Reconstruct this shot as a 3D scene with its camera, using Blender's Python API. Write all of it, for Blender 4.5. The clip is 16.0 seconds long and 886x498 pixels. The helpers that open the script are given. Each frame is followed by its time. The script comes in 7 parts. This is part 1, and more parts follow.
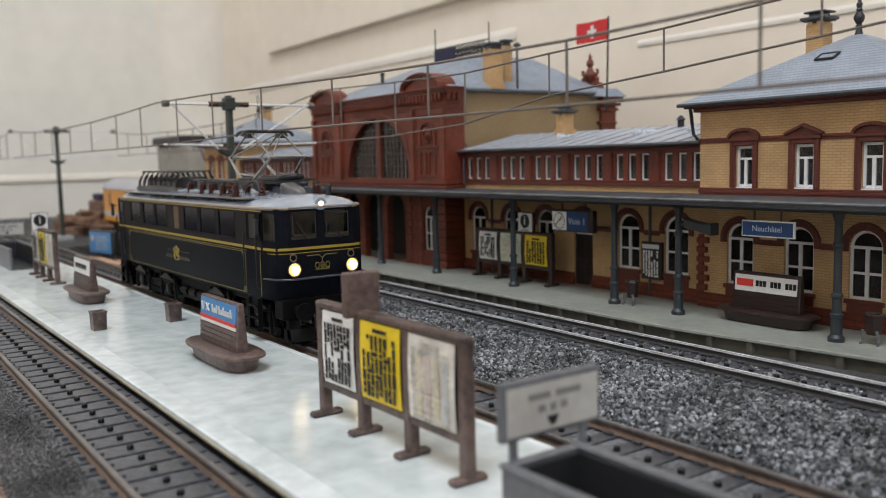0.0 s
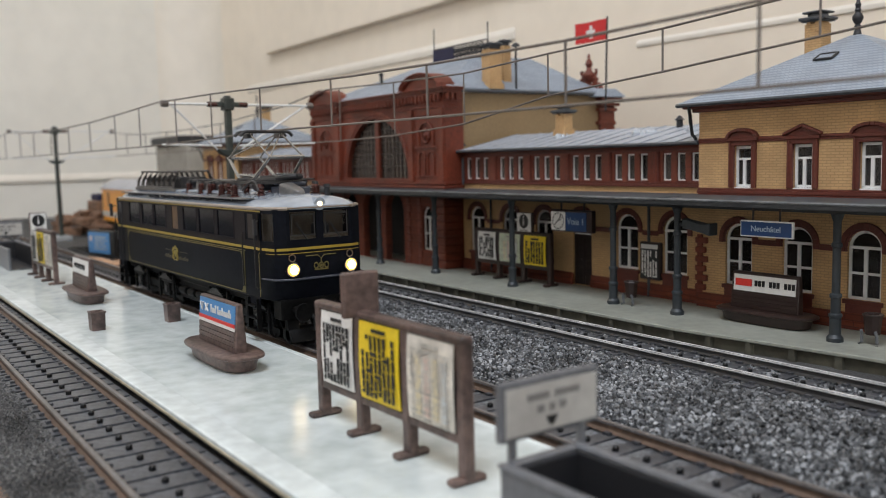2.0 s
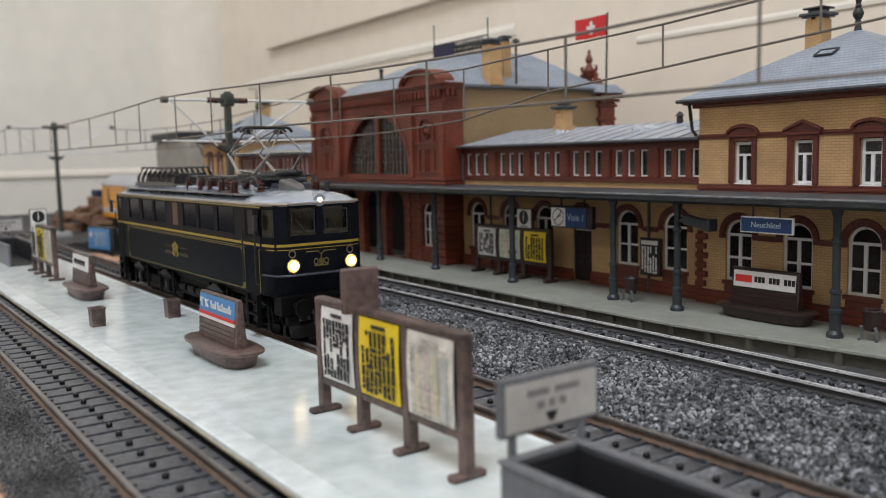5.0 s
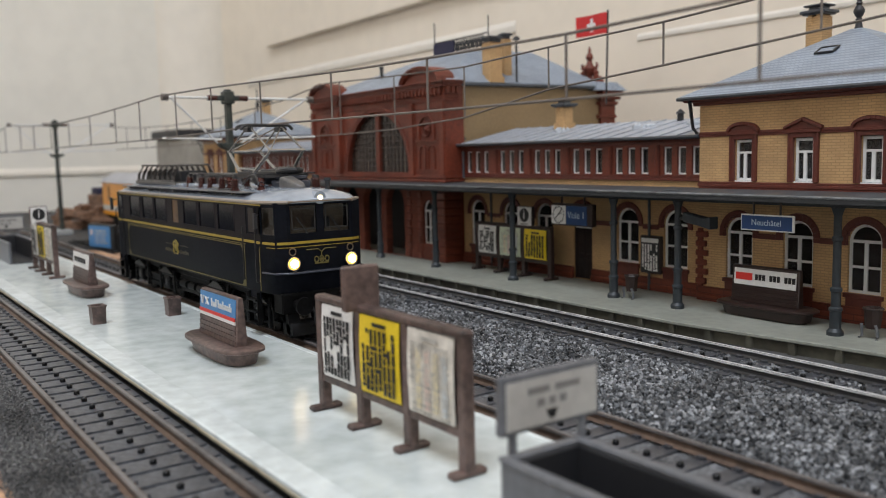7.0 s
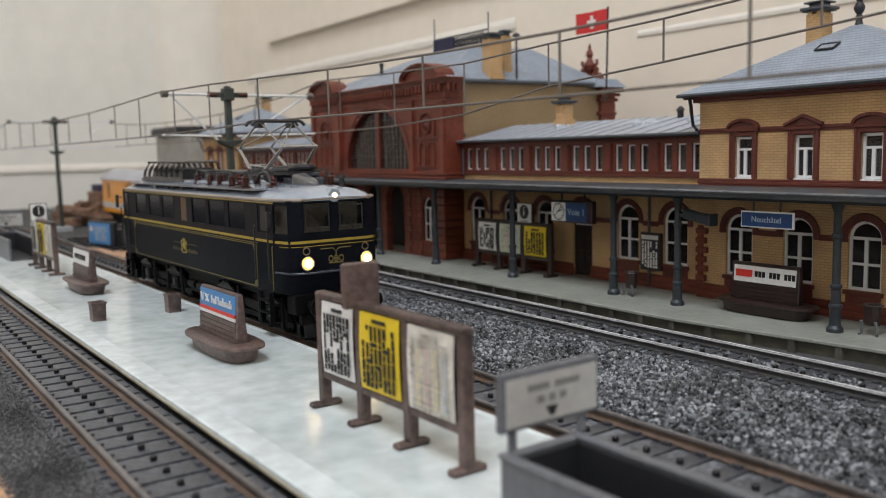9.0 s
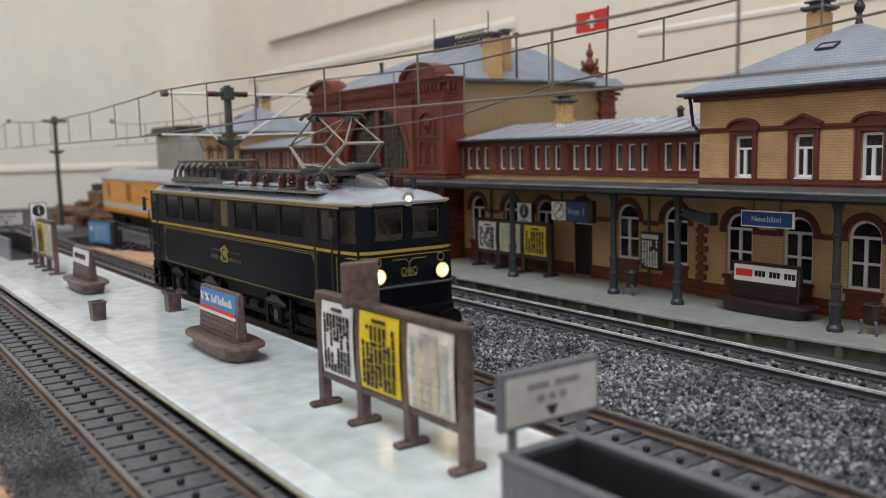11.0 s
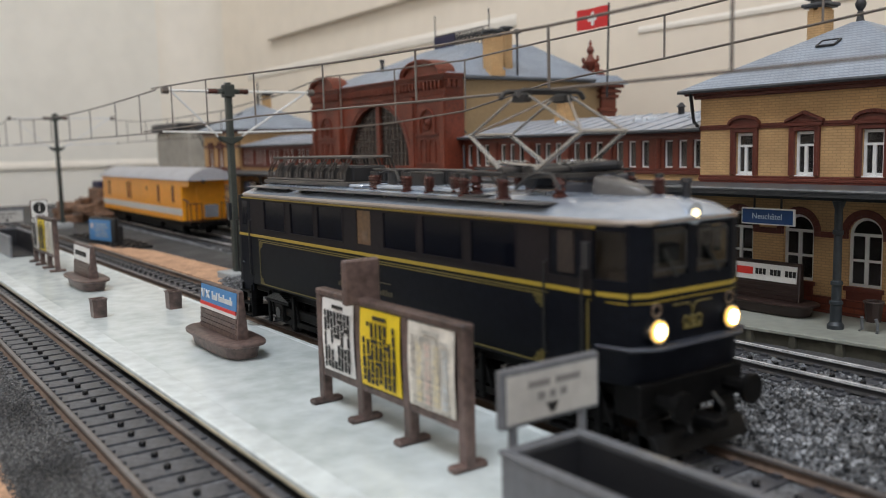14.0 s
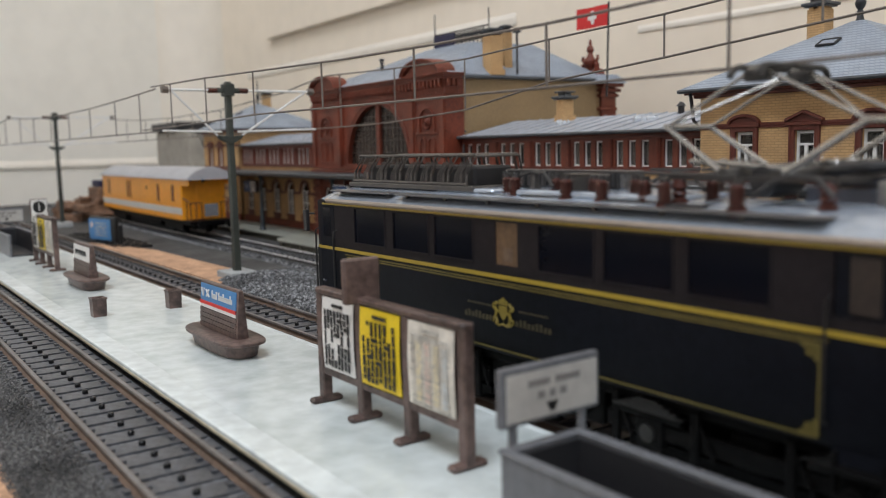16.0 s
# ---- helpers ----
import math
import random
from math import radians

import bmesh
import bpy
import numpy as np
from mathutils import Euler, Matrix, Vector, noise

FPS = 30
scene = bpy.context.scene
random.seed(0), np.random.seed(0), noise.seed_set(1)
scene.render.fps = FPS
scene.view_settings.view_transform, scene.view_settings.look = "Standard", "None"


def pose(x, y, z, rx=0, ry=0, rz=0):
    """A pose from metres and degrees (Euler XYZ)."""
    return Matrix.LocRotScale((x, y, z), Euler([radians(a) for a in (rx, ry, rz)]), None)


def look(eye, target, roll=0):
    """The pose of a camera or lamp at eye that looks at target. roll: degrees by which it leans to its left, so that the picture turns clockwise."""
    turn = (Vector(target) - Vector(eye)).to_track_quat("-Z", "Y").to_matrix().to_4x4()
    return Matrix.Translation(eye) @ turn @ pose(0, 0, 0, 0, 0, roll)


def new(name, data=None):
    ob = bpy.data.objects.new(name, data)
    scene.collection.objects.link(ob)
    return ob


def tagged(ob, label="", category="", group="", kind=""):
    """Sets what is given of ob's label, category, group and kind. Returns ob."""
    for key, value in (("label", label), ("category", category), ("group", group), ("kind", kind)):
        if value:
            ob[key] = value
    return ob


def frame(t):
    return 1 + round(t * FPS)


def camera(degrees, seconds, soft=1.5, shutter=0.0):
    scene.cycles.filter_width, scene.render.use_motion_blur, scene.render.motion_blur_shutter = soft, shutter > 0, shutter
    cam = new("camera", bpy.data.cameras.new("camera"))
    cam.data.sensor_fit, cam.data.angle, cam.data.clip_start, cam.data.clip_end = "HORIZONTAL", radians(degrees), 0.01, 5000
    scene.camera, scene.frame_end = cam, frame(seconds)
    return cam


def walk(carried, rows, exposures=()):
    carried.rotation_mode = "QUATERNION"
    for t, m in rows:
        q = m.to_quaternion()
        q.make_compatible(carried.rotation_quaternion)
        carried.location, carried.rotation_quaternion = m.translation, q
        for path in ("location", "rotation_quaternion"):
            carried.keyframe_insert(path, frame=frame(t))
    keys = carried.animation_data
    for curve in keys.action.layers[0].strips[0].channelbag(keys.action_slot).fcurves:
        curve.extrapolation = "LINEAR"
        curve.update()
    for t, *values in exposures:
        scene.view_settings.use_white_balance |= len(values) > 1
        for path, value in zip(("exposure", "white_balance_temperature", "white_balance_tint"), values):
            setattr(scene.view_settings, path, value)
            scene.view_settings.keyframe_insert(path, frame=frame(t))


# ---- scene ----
# Model railway at its true 1:87 size. Numbers in millimetres, scaled to metres where meshes are made.
MM = 0.001
LENS = 54.24
EYE = (0.0, 0.0, 0.05944)
YAW, PITCH, ROLL = 35.29, 6.81, -1.39
FOCAL = 1530.9
LOCO_Y = 130.96          # loco track axis
STA_Y, STA_TURN = 204.78, -1.32   # station track axis at x = 0, and its turn
NEAR_Y, NEAR_TURN = 49.6, -0.1

cam = camera(LENS, 16.0, soft=1.0, shutter=0.5)
cam.data.dof.use_dof = True
cam.data.dof.focus_distance = 0.27
cam.data.dof.aperture_fstop = 20.0


def view(dx, dy):
    a, p = radians(YAW) - dx / FOCAL, radians(PITCH) - dy / FOCAL
    way = Vector((-math.cos(a) * math.cos(p), math.sin(a) * math.cos(p), -math.sin(p)))
    return look(EYE, Vector(EYE) + way, ROLL)


DRIFT = [(0, 0, 23.8), (0.5, -2, 24), (1, -2.2, 24), (1.5, -2.5, 24.2), (2, -2, 24), (2.5, -1, 23.6), (3, -0.5, 23.8),
         (3.5, -1.3, 22.2), (4, -2.2, 20), (5.2, -1.6, 16.5), (6.5, -1, 13.5), (7, -1, 13), (7.5, -0.8, 12.8), (8, 0, 11.3),
         (8.5, -0.7, 7.7), (9, -1, 7.5), (10.2, -0.9, 6.7), (11.5, -0.8, 6), (12, -0.5, 5.5), (12.5, -0.2, 4), (13, 0, 2),
         (13.5, 0, 1.8), (14, 0.3, 1.5), (14.5, 0.3, 1.4), (15, 0.3, 0.8), (15.5, 0, 0), (16, 0, 0)]
walk(cam, [(t, view(dx, dy)) for t, dx, dy in DRIFT], exposures=[(0, 0.04), (3.5, 0.03), (6.5, -0.01), (16, -0.03)])

# ---- light: daylight through two windows of the room, and the sky outside them ----
world = bpy.data.worlds.new("sky")
scene.world = world
world.use_nodes = True
sky = world.node_tree.nodes.new("ShaderNodeTexSky")
sky.sky_type, sky.sun_disc, sky.sun_elevation, sky.sun_rotation = "NISHITA", False, radians(40), radians(200)
world.node_tree.links.new(sky.outputs[0], world.node_tree.nodes["Background"].inputs[0])
world.node_tree.nodes["Background"].inputs[1].default_value = 0.1


def window_light(name, x, y, z, tx, ty, tz, w, h, power, colour):
    lamp = bpy.data.lights.new(name, "AREA")
    lamp.shape, lamp.size, lamp.size_y, lamp.energy, lamp.color = "RECTANGLE", w, h, power, colour
    ob = new(name, lamp)
    ob.matrix_world = look((x, y, z), (tx, ty, tz))
    return ob


window_light("window_daylight", 1.88, -0.3, 1.0, 0, -0.3, 1.0, 1.5, 1.3, 6, (0.96, 0.97, 1.0))
window_light("skylight_daylight", 0.3, -0.6, 1.86, 0.3, -0.6, 0, 1.3, 0.9, 33.4, (0.91, 0.955, 1.04))


# ---- materials ----
def mat(name, colour, rough=0.6, metal=0.0, vary=0.15, grain=900.0, big=60.0, bump=0.15, spec=0.5, tint=None, coat=0.0, w=0.14):
    """Base colour varied at two scales, with fine relief."""
    m = bpy.data.materials.new(name)
    m.use_nodes = True
    nt = m.node_tree
    N, L = nt.nodes, nt.links
    b = N["Principled BSDF"]
    b.inputs["Roughness"].default_value = rough
    b.inputs["Metallic"].default_value = metal
    b.inputs["Specular IOR Level"].default_value = spec
    b.inputs["Coat Weight"].default_value = coat
    co = N.new("ShaderNodeTexCoord")
    n1 = N.new("ShaderNodeTexNoise")
    n1.inputs["Scale"].default_value, n1.inputs["Detail"].default_value = grain, 3
    n2 = N.new("ShaderNodeTexNoise")
    n2.inputs["Scale"].default_value, n2.inputs["Detail"].default_value = big, 4
    for n in (n1, n2):
        L.new(co.outputs["Object"], n.inputs["Vector"])
    mix = N.new("ShaderNodeMath")
    mix.operation = "ADD"
    L.new(n1.outputs["Fac"], mix.inputs[0])
    L.new(n2.outputs["Fac"], mix.inputs[1])
    ramp = N.new("ShaderNodeValToRGB")
    ramp.color_ramp.elements[0].position, ramp.color_ramp.elements[1].position = 0.5 - w, 0.5 + w
    lo = tint or [c * (1 - 1.6 * vary) for c in colour]
    hi = [min(1, c * (1 + vary)) for c in colour]
    ramp.color_ramp.elements[0].color = (*[max(0, c) for c in lo], 1)
    ramp.color_ramp.elements[1].color = (*hi, 1)
    half = N.new("ShaderNodeMath")
    half.operation = "MULTIPLY"
    half.inputs[1].default_value = 0.5
    L.new(mix.outputs[0], half.inputs[0])
    L.new(half.outputs[0], ramp.inputs["Fac"])
    L.new(ramp.outputs[0], b.inputs["Base Color"])
    if bump:
        bp = N.new("ShaderNodeBump")
        bp.inputs["Strength"].default_value, bp.inputs["Distance"].default_value = bump, 0.0003
        L.new(n1.outputs["Fac"], bp.inputs["Height"])
        L.new(bp.outputs[0], b.inputs["Normal"])
    return m


def brick_mat(name, c1, c2, mortar, w=2.9, h=0.95, rough=0.75, joint=0.12, spots=0.0):
    """Model brickwork laid by local x+y along and z up, with relief."""
    m = mat(name, c1, rough, vary=0.2, bump=0)
    nt = m.node_tree
    N, L = nt.nodes, nt.links
    b = N["Principled BSDF"]
    co = N.new("ShaderNodeTexCoord")
    sep = N.new("ShaderNodeSeparateXYZ")
    L.new(co.outputs["Object"], sep.inputs[0])
    add = N.new("ShaderNodeMath")
    L.new(sep.outputs[0], add.inputs[0])
    L.new(sep.outputs[1], add.inputs[1])
    com = N.new("ShaderNodeCombineXYZ")
    L.new(add.outputs[0], com.inputs[0])
    L.new(sep.outputs[2], com.inputs[1])
    br = N.new("ShaderNodeTexBrick")
    br.inputs["Scale"].default_value = 1000
    br.inputs["Brick Width"].default_value, br.inputs["Row Height"].default_value = w, h
    br.inputs["Mortar Size"].default_value, br.inputs["Mortar Smooth"].default_value = joint, 0.3
    br.inputs["Color1"].default_value, br.inputs["Color2"].default_value = (*c1, 1), (*c2, 1)
    br.inputs["Mortar"].default_value = (*mortar, 1)
    L.new(com.outputs[0], br.inputs["Vector"])
    ns = N.new("ShaderNodeTexNoise")
    ns.inputs["Scale"].default_value, ns.inputs["Detail"].default_value = 70, 5
    L.new(co.outputs["Object"], ns.inputs["Vector"])
    mr = N.new("ShaderNodeMapRange")
    mr.inputs[1].default_value, mr.inputs[2].default_value = 0.3, 0.75
    mr.inputs[3].default_value, mr.inputs[4].default_value = 0.78, 1.12
    L.new(ns.outputs["Fac"], mr.inputs[0])
    mul = N.new("ShaderNodeMix")
    mul.data_type, mul.blend_type = "RGBA", "MULTIPLY"
    mul.inputs[0].default_value = 1.0
    L.new(br.outputs["Color"], mul.inputs[6])
    L.new(mr.outputs[0], mul.inputs[7])
    L.new(mul.outputs[2], b.inputs["Base Color"])
    bp = N.new("ShaderNodeBump")
    bp.inputs["Strength"].default_value, bp.inputs["Distance"].default_value = 0.6, 0.00015
    bp.invert = True
    L.new(br.outputs["Fac"], bp.inputs["Height"])
    L.new(bp.outputs[0], b.inputs["Normal"])
    return m


def plain(name, colour, rough=0.5, metal=0.0, spec=0.5, coat=0.0):
    return mat(name, colour, rough, metal, vary=0.06, bump=0.05, spec=spec, coat=coat)


def glow(name, colour, strength):
    m = bpy.data.materials.new(name)
    m.use_nodes = True
    b = m.node_tree.nodes["Principled BSDF"]
    b.inputs["Base Color"].default_value = (*colour, 1)
    b.inputs["Emission Color"].default_value = (*colour, 1)
    b.inputs["Emission Strength"].default_value = strength
    return m


def glass(name, colour=(0.9, 0.95, 0.95), rough=0.03, clear=1.0):
    m = bpy.data.materials.new(name)
    m.use_nodes = True
    b = m.node_tree.nodes["Principled BSDF"]
    b.inputs["Base Color"].default_value = (*colour, 1)
    b.inputs["Roughness"].default_value = rough
    b.inputs["Transmission Weight"].default_value = clear
    b.inputs["IOR"].default_value = 1.3
    return m


M_wall = mat("cream_paint", (0.92, 0.82, 0.68), 0.3, vary=0.03, grain=45, big=7, bump=0.5)
M_wall_left = mat("white_paint", (0.88, 0.845, 0.76), 0.33, vary=0.03, grain=40, big=6, bump=0.5)
M_cove = mat("corner_paint", (0.9, 0.832, 0.72), 0.33, vary=0.03, grain=40, big=6, bump=0.5)
M_room = mat("room_paint", (0.8, 0.775, 0.74), 0.7, vary=0.04, grain=30, big=3, bump=0)
M_ledge = mat("gloss_white_paint", (0.88, 0.82, 0.72), 0.2, vary=0.03, grain=80, big=10, bump=0.03)
M_board = mat("fine_gravel", (0.07, 0.069, 0.068), 0.85, vary=0.55, grain=1500, big=40, bump=0.9)
M_track_bed = mat("track_bed", (0.15, 0.156, 0.165), 0.6, vary=0.6, grain=900, big=60, bump=0.8)
M_cork = mat("cork", (0.55, 0.33, 0.2), 0.85, vary=0.25, grain=700, big=120, bump=0.5)
M_platform = mat("platform_concrete", (0.69, 0.745, 0.735), 0.2, vary=0.05, grain=150, big=24, bump=0.3, tint=(0.52, 0.575, 0.56), w=0.13)
M_plat_edge = mat("platform_edge", (0.7, 0.755, 0.745), 0.24, vary=0.12, grain=200, big=30, bump=0.25)
M_plat_lip = mat("platform_lip", (0.42, 0.37, 0.26), 0.5, vary=0.2, grain=300, big=60, bump=0.1)
# white sign letters, dimmed in colour for the shade under the canopy
M_sign_text = plain("canopy_shaded_letters", (0.42, 0.5, 0.58), 0.5)
M_plat_far = mat("far_platform_concrete", (0.31, 0.32, 0.275), 0.5, vary=0.12, grain=300, big=40, bump=0.08)
M_plat_wall = mat("platform_wall", (0.085, 0.08, 0.058), 0.7, vary=0.25, grain=400, big=60, bump=0.2)
M_sleeper = mat("sleeper", (0.076, 0.078, 0.086), 0.42, vary=0.3, grain=800, big=90, bump=0.3)
M_sleeper_grey = mat("grey_sleeper", (0.084, 0.088, 0.097), 0.42, vary=0.3, grain=900, big=120, bump=0.5)
M_stud = plain("contact_stud", (0.02, 0.02, 0.02), 0.35, 0.6)
M_rail = mat("rail_steel", (0.74, 0.735, 0.73), 0.28, 0.2, vary=0.2, grain=300, big=60, bump=0.05)
M_railhead = mat("dull_railhead", (0.165, 0.158, 0.155), 0.34, 0.25, vary=0.25, grain=500, big=70, bump=0.1)
M_rust = mat("rail_rust", (0.13, 0.085, 0.06), 0.6, 0.2, vary=0.25, grain=700, big=70, bump=0.2)
M_brown = mat("brown_plastic", (0.115, 0.076, 0.065), 0.42, vary=0.42, grain=600, big=60, bump=0.12)
M_brown_dark = mat("dark_brown_plastic", (0.03, 0.016, 0.013), 0.4, vary=0.14, grain=600, big=60, bump=0.1)
M_grey_bin = mat("grey_plastic", (0.142, 0.147, 0.158), 0.38, vary=0.16, grain=500, big=50, bump=0.08)
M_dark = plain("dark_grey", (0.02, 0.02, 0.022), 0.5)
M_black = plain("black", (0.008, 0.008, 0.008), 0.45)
M_sign_pale = mat("pale_sign_face", (0.5, 0.485, 0.45), 0.45, vary=0.08, grain=400, big=80, bump=0)
M_yellow = plain("yellow_sheet", (0.82, 0.6, 0.02), 0.45)
M_white = plain("white_sheet", (0.78, 0.77, 0.74), 0.5)
M_cream = mat("cream_sheet", (0.7, 0.66, 0.58), 0.5, vary=0.18, grain=500, big=200, bump=0)
M_green_sheet = mat("pale_green_sheet", (0.6, 0.66, 0.5), 0.5, vary=0.1, grain=500, big=200, bump=0)
M_red_ink = plain("red_ink", (0.7, 0.04, 0.03), 0.5)
M_pale_ink = mat("faded_print", (0.47, 0.45, 0.4), 0.6, vary=0.3, grain=400, big=150, bump=0)
M_tint_yellow = plain("pale_yellow_print", (0.7, 0.62, 0.42), 0.5)
M_tint_pink = plain("pale_pink_print", (0.66, 0.52, 0.45), 0.5)
M_tint_blue = plain("pale_blue_print", (0.55, 0.58, 0.58), 0.5)
M_grey_ink = plain("grey_ink", (0.23, 0.22, 0.21), 0.6)
# blue of the hung signs, darkened to carry the canopy's shade
M_blue = plain("canopy_shaded_blue", (0.01, 0.048, 0.15), 0.4)
M_navy = plain("navy_panel", (0.016, 0.016, 0.05), 0.6)
M_lightblue = plain("sign_light_blue", (0.07, 0.24, 0.5), 0.4)
M_brick = brick_mat("yellow_brick", (0.64, 0.405, 0.19), (0.575, 0.355, 0.163), (0.43, 0.27, 0.125), joint=0.13)
M_yellow_flat = mat("ochre_render", (0.295, 0.2, 0.1), 0.6, vary=0.08, grain=700, big=60, bump=0.04)
M_red = brick_mat("red_sandstone", (0.2, 0.043, 0.019), (0.15, 0.033, 0.015), (0.085, 0.021, 0.012), w=6, h=2.0, joint=0.16)
M_red_plain = mat("red_sandstone_trim", (0.16, 0.0315, 0.0135), 0.5, vary=0.28, grain=800, big=60, bump=0.2)
M_red_dark = mat("maroon_trim", (0.115, 0.024, 0.0135), 0.5, vary=0.14, grain=800, big=60, bump=0.2)
M_slate = brick_mat("slate_roof", (0.34, 0.39, 0.46), (0.29, 0.34, 0.405), (0.19, 0.225, 0.27), w=1.7, h=1.05, rough=0.45, joint=0.14)
M_zinc = mat("zinc_roof", (0.42, 0.45, 0.5), 0.36, 0.15, vary=0.14, grain=300, big=40, bump=0.1)
M_zinc_dark = mat("canopy_metal", (0.075, 0.082, 0.09), 0.45, 0.2, vary=0.15, grain=400, big=40, bump=0.12)
M_canopy_edge = mat("worn_canopy_metal", (0.16, 0.168, 0.175), 0.5, 0.1, vary=0.3, grain=300, big=50, bump=0.1)
M_post = mat("post_green_grey", (0.036, 0.043, 0.048), 0.45, 0.2, vary=0.15, grain=500, big=60, bump=0.1)
M_frame = mat("white_window_frame", (0.78, 0.78, 0.76), 0.45, vary=0.04, grain=600, big=60, bump=0.03)
M_glass = glass("window_glass", (0.3, 0.28, 0.27), 0.05, 0.92)
# darkness of the unlit rooms, put into the colour of backing sheets
M_room_shade = mat("unlit_room_shade", (0.02, 0.018, 0.017), 0.9, vary=0.2, bump=0)
M_curtain = mat("curtain", (0.6, 0.57, 0.5), 0.9, vary=0.1, grain=800, big=100, bump=0.1)
M_door = mat("dark_door", (0.025, 0.016, 0.013), 0.5, vary=0.2, bump=0.1)
M_mast = mat("mast_green", (0.045, 0.052, 0.044), 0.5, 0.1, vary=0.2, grain=500, big=60, bump=0.12)
M_concrete = mat("concrete_block", (0.36, 0.38, 0.38), 0.8, vary=0.12, grain=600, big=80, bump=0.2)
M_arm = mat("silver_arm", (0.8, 0.8, 0.78), 0.28, 0.1, vary=0.06, bump=0)
M_wire = mat("wire", (0.17, 0.145, 0.125), 0.45, 0.1, vary=0.12, bump=0)
M_loco = mat("loco_blue_black", (0.0075, 0.0086, 0.0128), 0.58, vary=0.2, grain=600, big=40, bump=0.05, spec=0.08)
M_loco_up = mat("loco_brown_black", (0.0175, 0.0148, 0.0165), 0.6, vary=0.15, grain=600, big=30, bump=0.02, spec=0.12)
M_loco_roof = mat("loco_silver_roof", (0.46, 0.52, 0.6), 0.2, 0.5, vary=0.07, grain=500, big=50, bump=0.05)
M_cage = mat("resistor_grey", (0.085, 0.076, 0.068), 0.4, 0.2, vary=0.2, bump=0.1)
M_hood = mat("vent_hood_grey", (0.15, 0.145, 0.14), 0.3, 0.3, vary=0.15, bump=0.05)
M_roof_grey = mat("roof_equipment_grey", (0.05, 0.048, 0.047), 0.4, 0.3, vary=0.15, bump=0.05)
M_walkway = mat("walkway_grey", (0.11, 0.106, 0.104), 0.3, 0.2, vary=0.3, bump=0.1)
M_ledge_blue = plain("glossy_ledge", (0.05, 0.055, 0.07), 0.22)
M_gold = plain("gold_line", (0.38, 0.27, 0.03), 0.4)
M_gold_dim = plain("dull_gold_print", (0.16, 0.125, 0.03), 0.5)
M_gold_line = plain("thin_gold_line", (0.12, 0.096, 0.022), 0.5)
M_gold_crest = plain("gold_crest_print", (0.25, 0.19, 0.035), 0.45)
M_gold_faint = plain("faded_gold_print", (0.06, 0.05, 0.025), 0.5)
M_blind = mat("brown_blind", (0.024, 0.016, 0.012), 0.6, vary=0.25, bump=0)
M_tan = mat("tan_blind", (0.13, 0.074, 0.034), 0.6, vary=0.2, bump=0)
M_roof_side = mat("tan_roof_edge", (0.33, 0.27, 0.215), 0.38, 0.1, vary=0.1, bump=0.05)
M_gutter = mat("bronze_gutter", (0.2, 0.14, 0.09), 0.4, 0.2, vary=0.1, bump=0.05)
M_insul = plain("brown_insulator", (0.075, 0.024, 0.018), 0.22)
M_loco_glass = mat("dark_glazing", (0.003, 0.004, 0.008), 0.12, vary=0.05, bump=0, spec=0.1)
M_cab_glass = glass("cab_glass", (0.55, 0.58, 0.58))
M_cab = mat("cab_interior", (0.15, 0.1, 0.065), 0.8, vary=0.2, bump=0)
M_bogie = mat("bogie_black", (0.0055, 0.0053, 0.0053), 0.5, vary=0.4, bump=0.15, spec=0.08)
# lighter than the bogie black, imitating grey glints on the running gear
M_wheel = mat("wheel_glint_grey", (0.0095, 0.009, 0.0088), 0.4, 0.1, vary=0.4, bump=0.15)
M_panto = mat("pantograph_silver", (0.42, 0.41, 0.39), 0.25, 0.75, vary=0.1, bump=0)
M_lamp = glow("headlight_glow", (1.0, 0.78, 0.4), 16.0)
M_lamp_top = glow("top_light_glow", (1.0, 0.8, 0.45), 3.0)
M_lamp_edge = glow("headlight_rim_glow", (1.0, 0.58, 0.13), 1.3)
M_chrome = plain("chrome", (0.7, 0.68, 0.62), 0.15, 1.0)
M_orange = mat("orange_paint", (0.84, 0.335, 0.013), 0.36, vary=0.08, grain=300, big=30, bump=0.03)
M_stripe = plain("pale_grey_stripe", (0.6, 0.58, 0.54), 0.45)
M_wagon_roof = mat("wagon_roof_grey", (0.42, 0.42, 0.44), 0.4, vary=0.1, bump=0.05)
M_flag = plain("flag_red", (0.62, 0.03, 0.03), 0.6)
# beige card made greyer to hold the shadow near the end block
M_crate = mat("shade_greyed_card", (0.4, 0.375, 0.325), 0.8, vary=0.12, grain=100, big=20, bump=0.05)
M_wood = mat("cut_wood", (0.25, 0.14, 0.085), 0.7, vary=0.45, grain=300, big=60, bump=0.3)
M_clear = mat("milky_plastic", (0.5, 0.53, 0.56), 0.12, vary=0.05, bump=0)
M_hall_glass = mat("smoked_glazing", (0.05, 0.035, 0.026), 0.18, vary=0.2, bump=0.03)


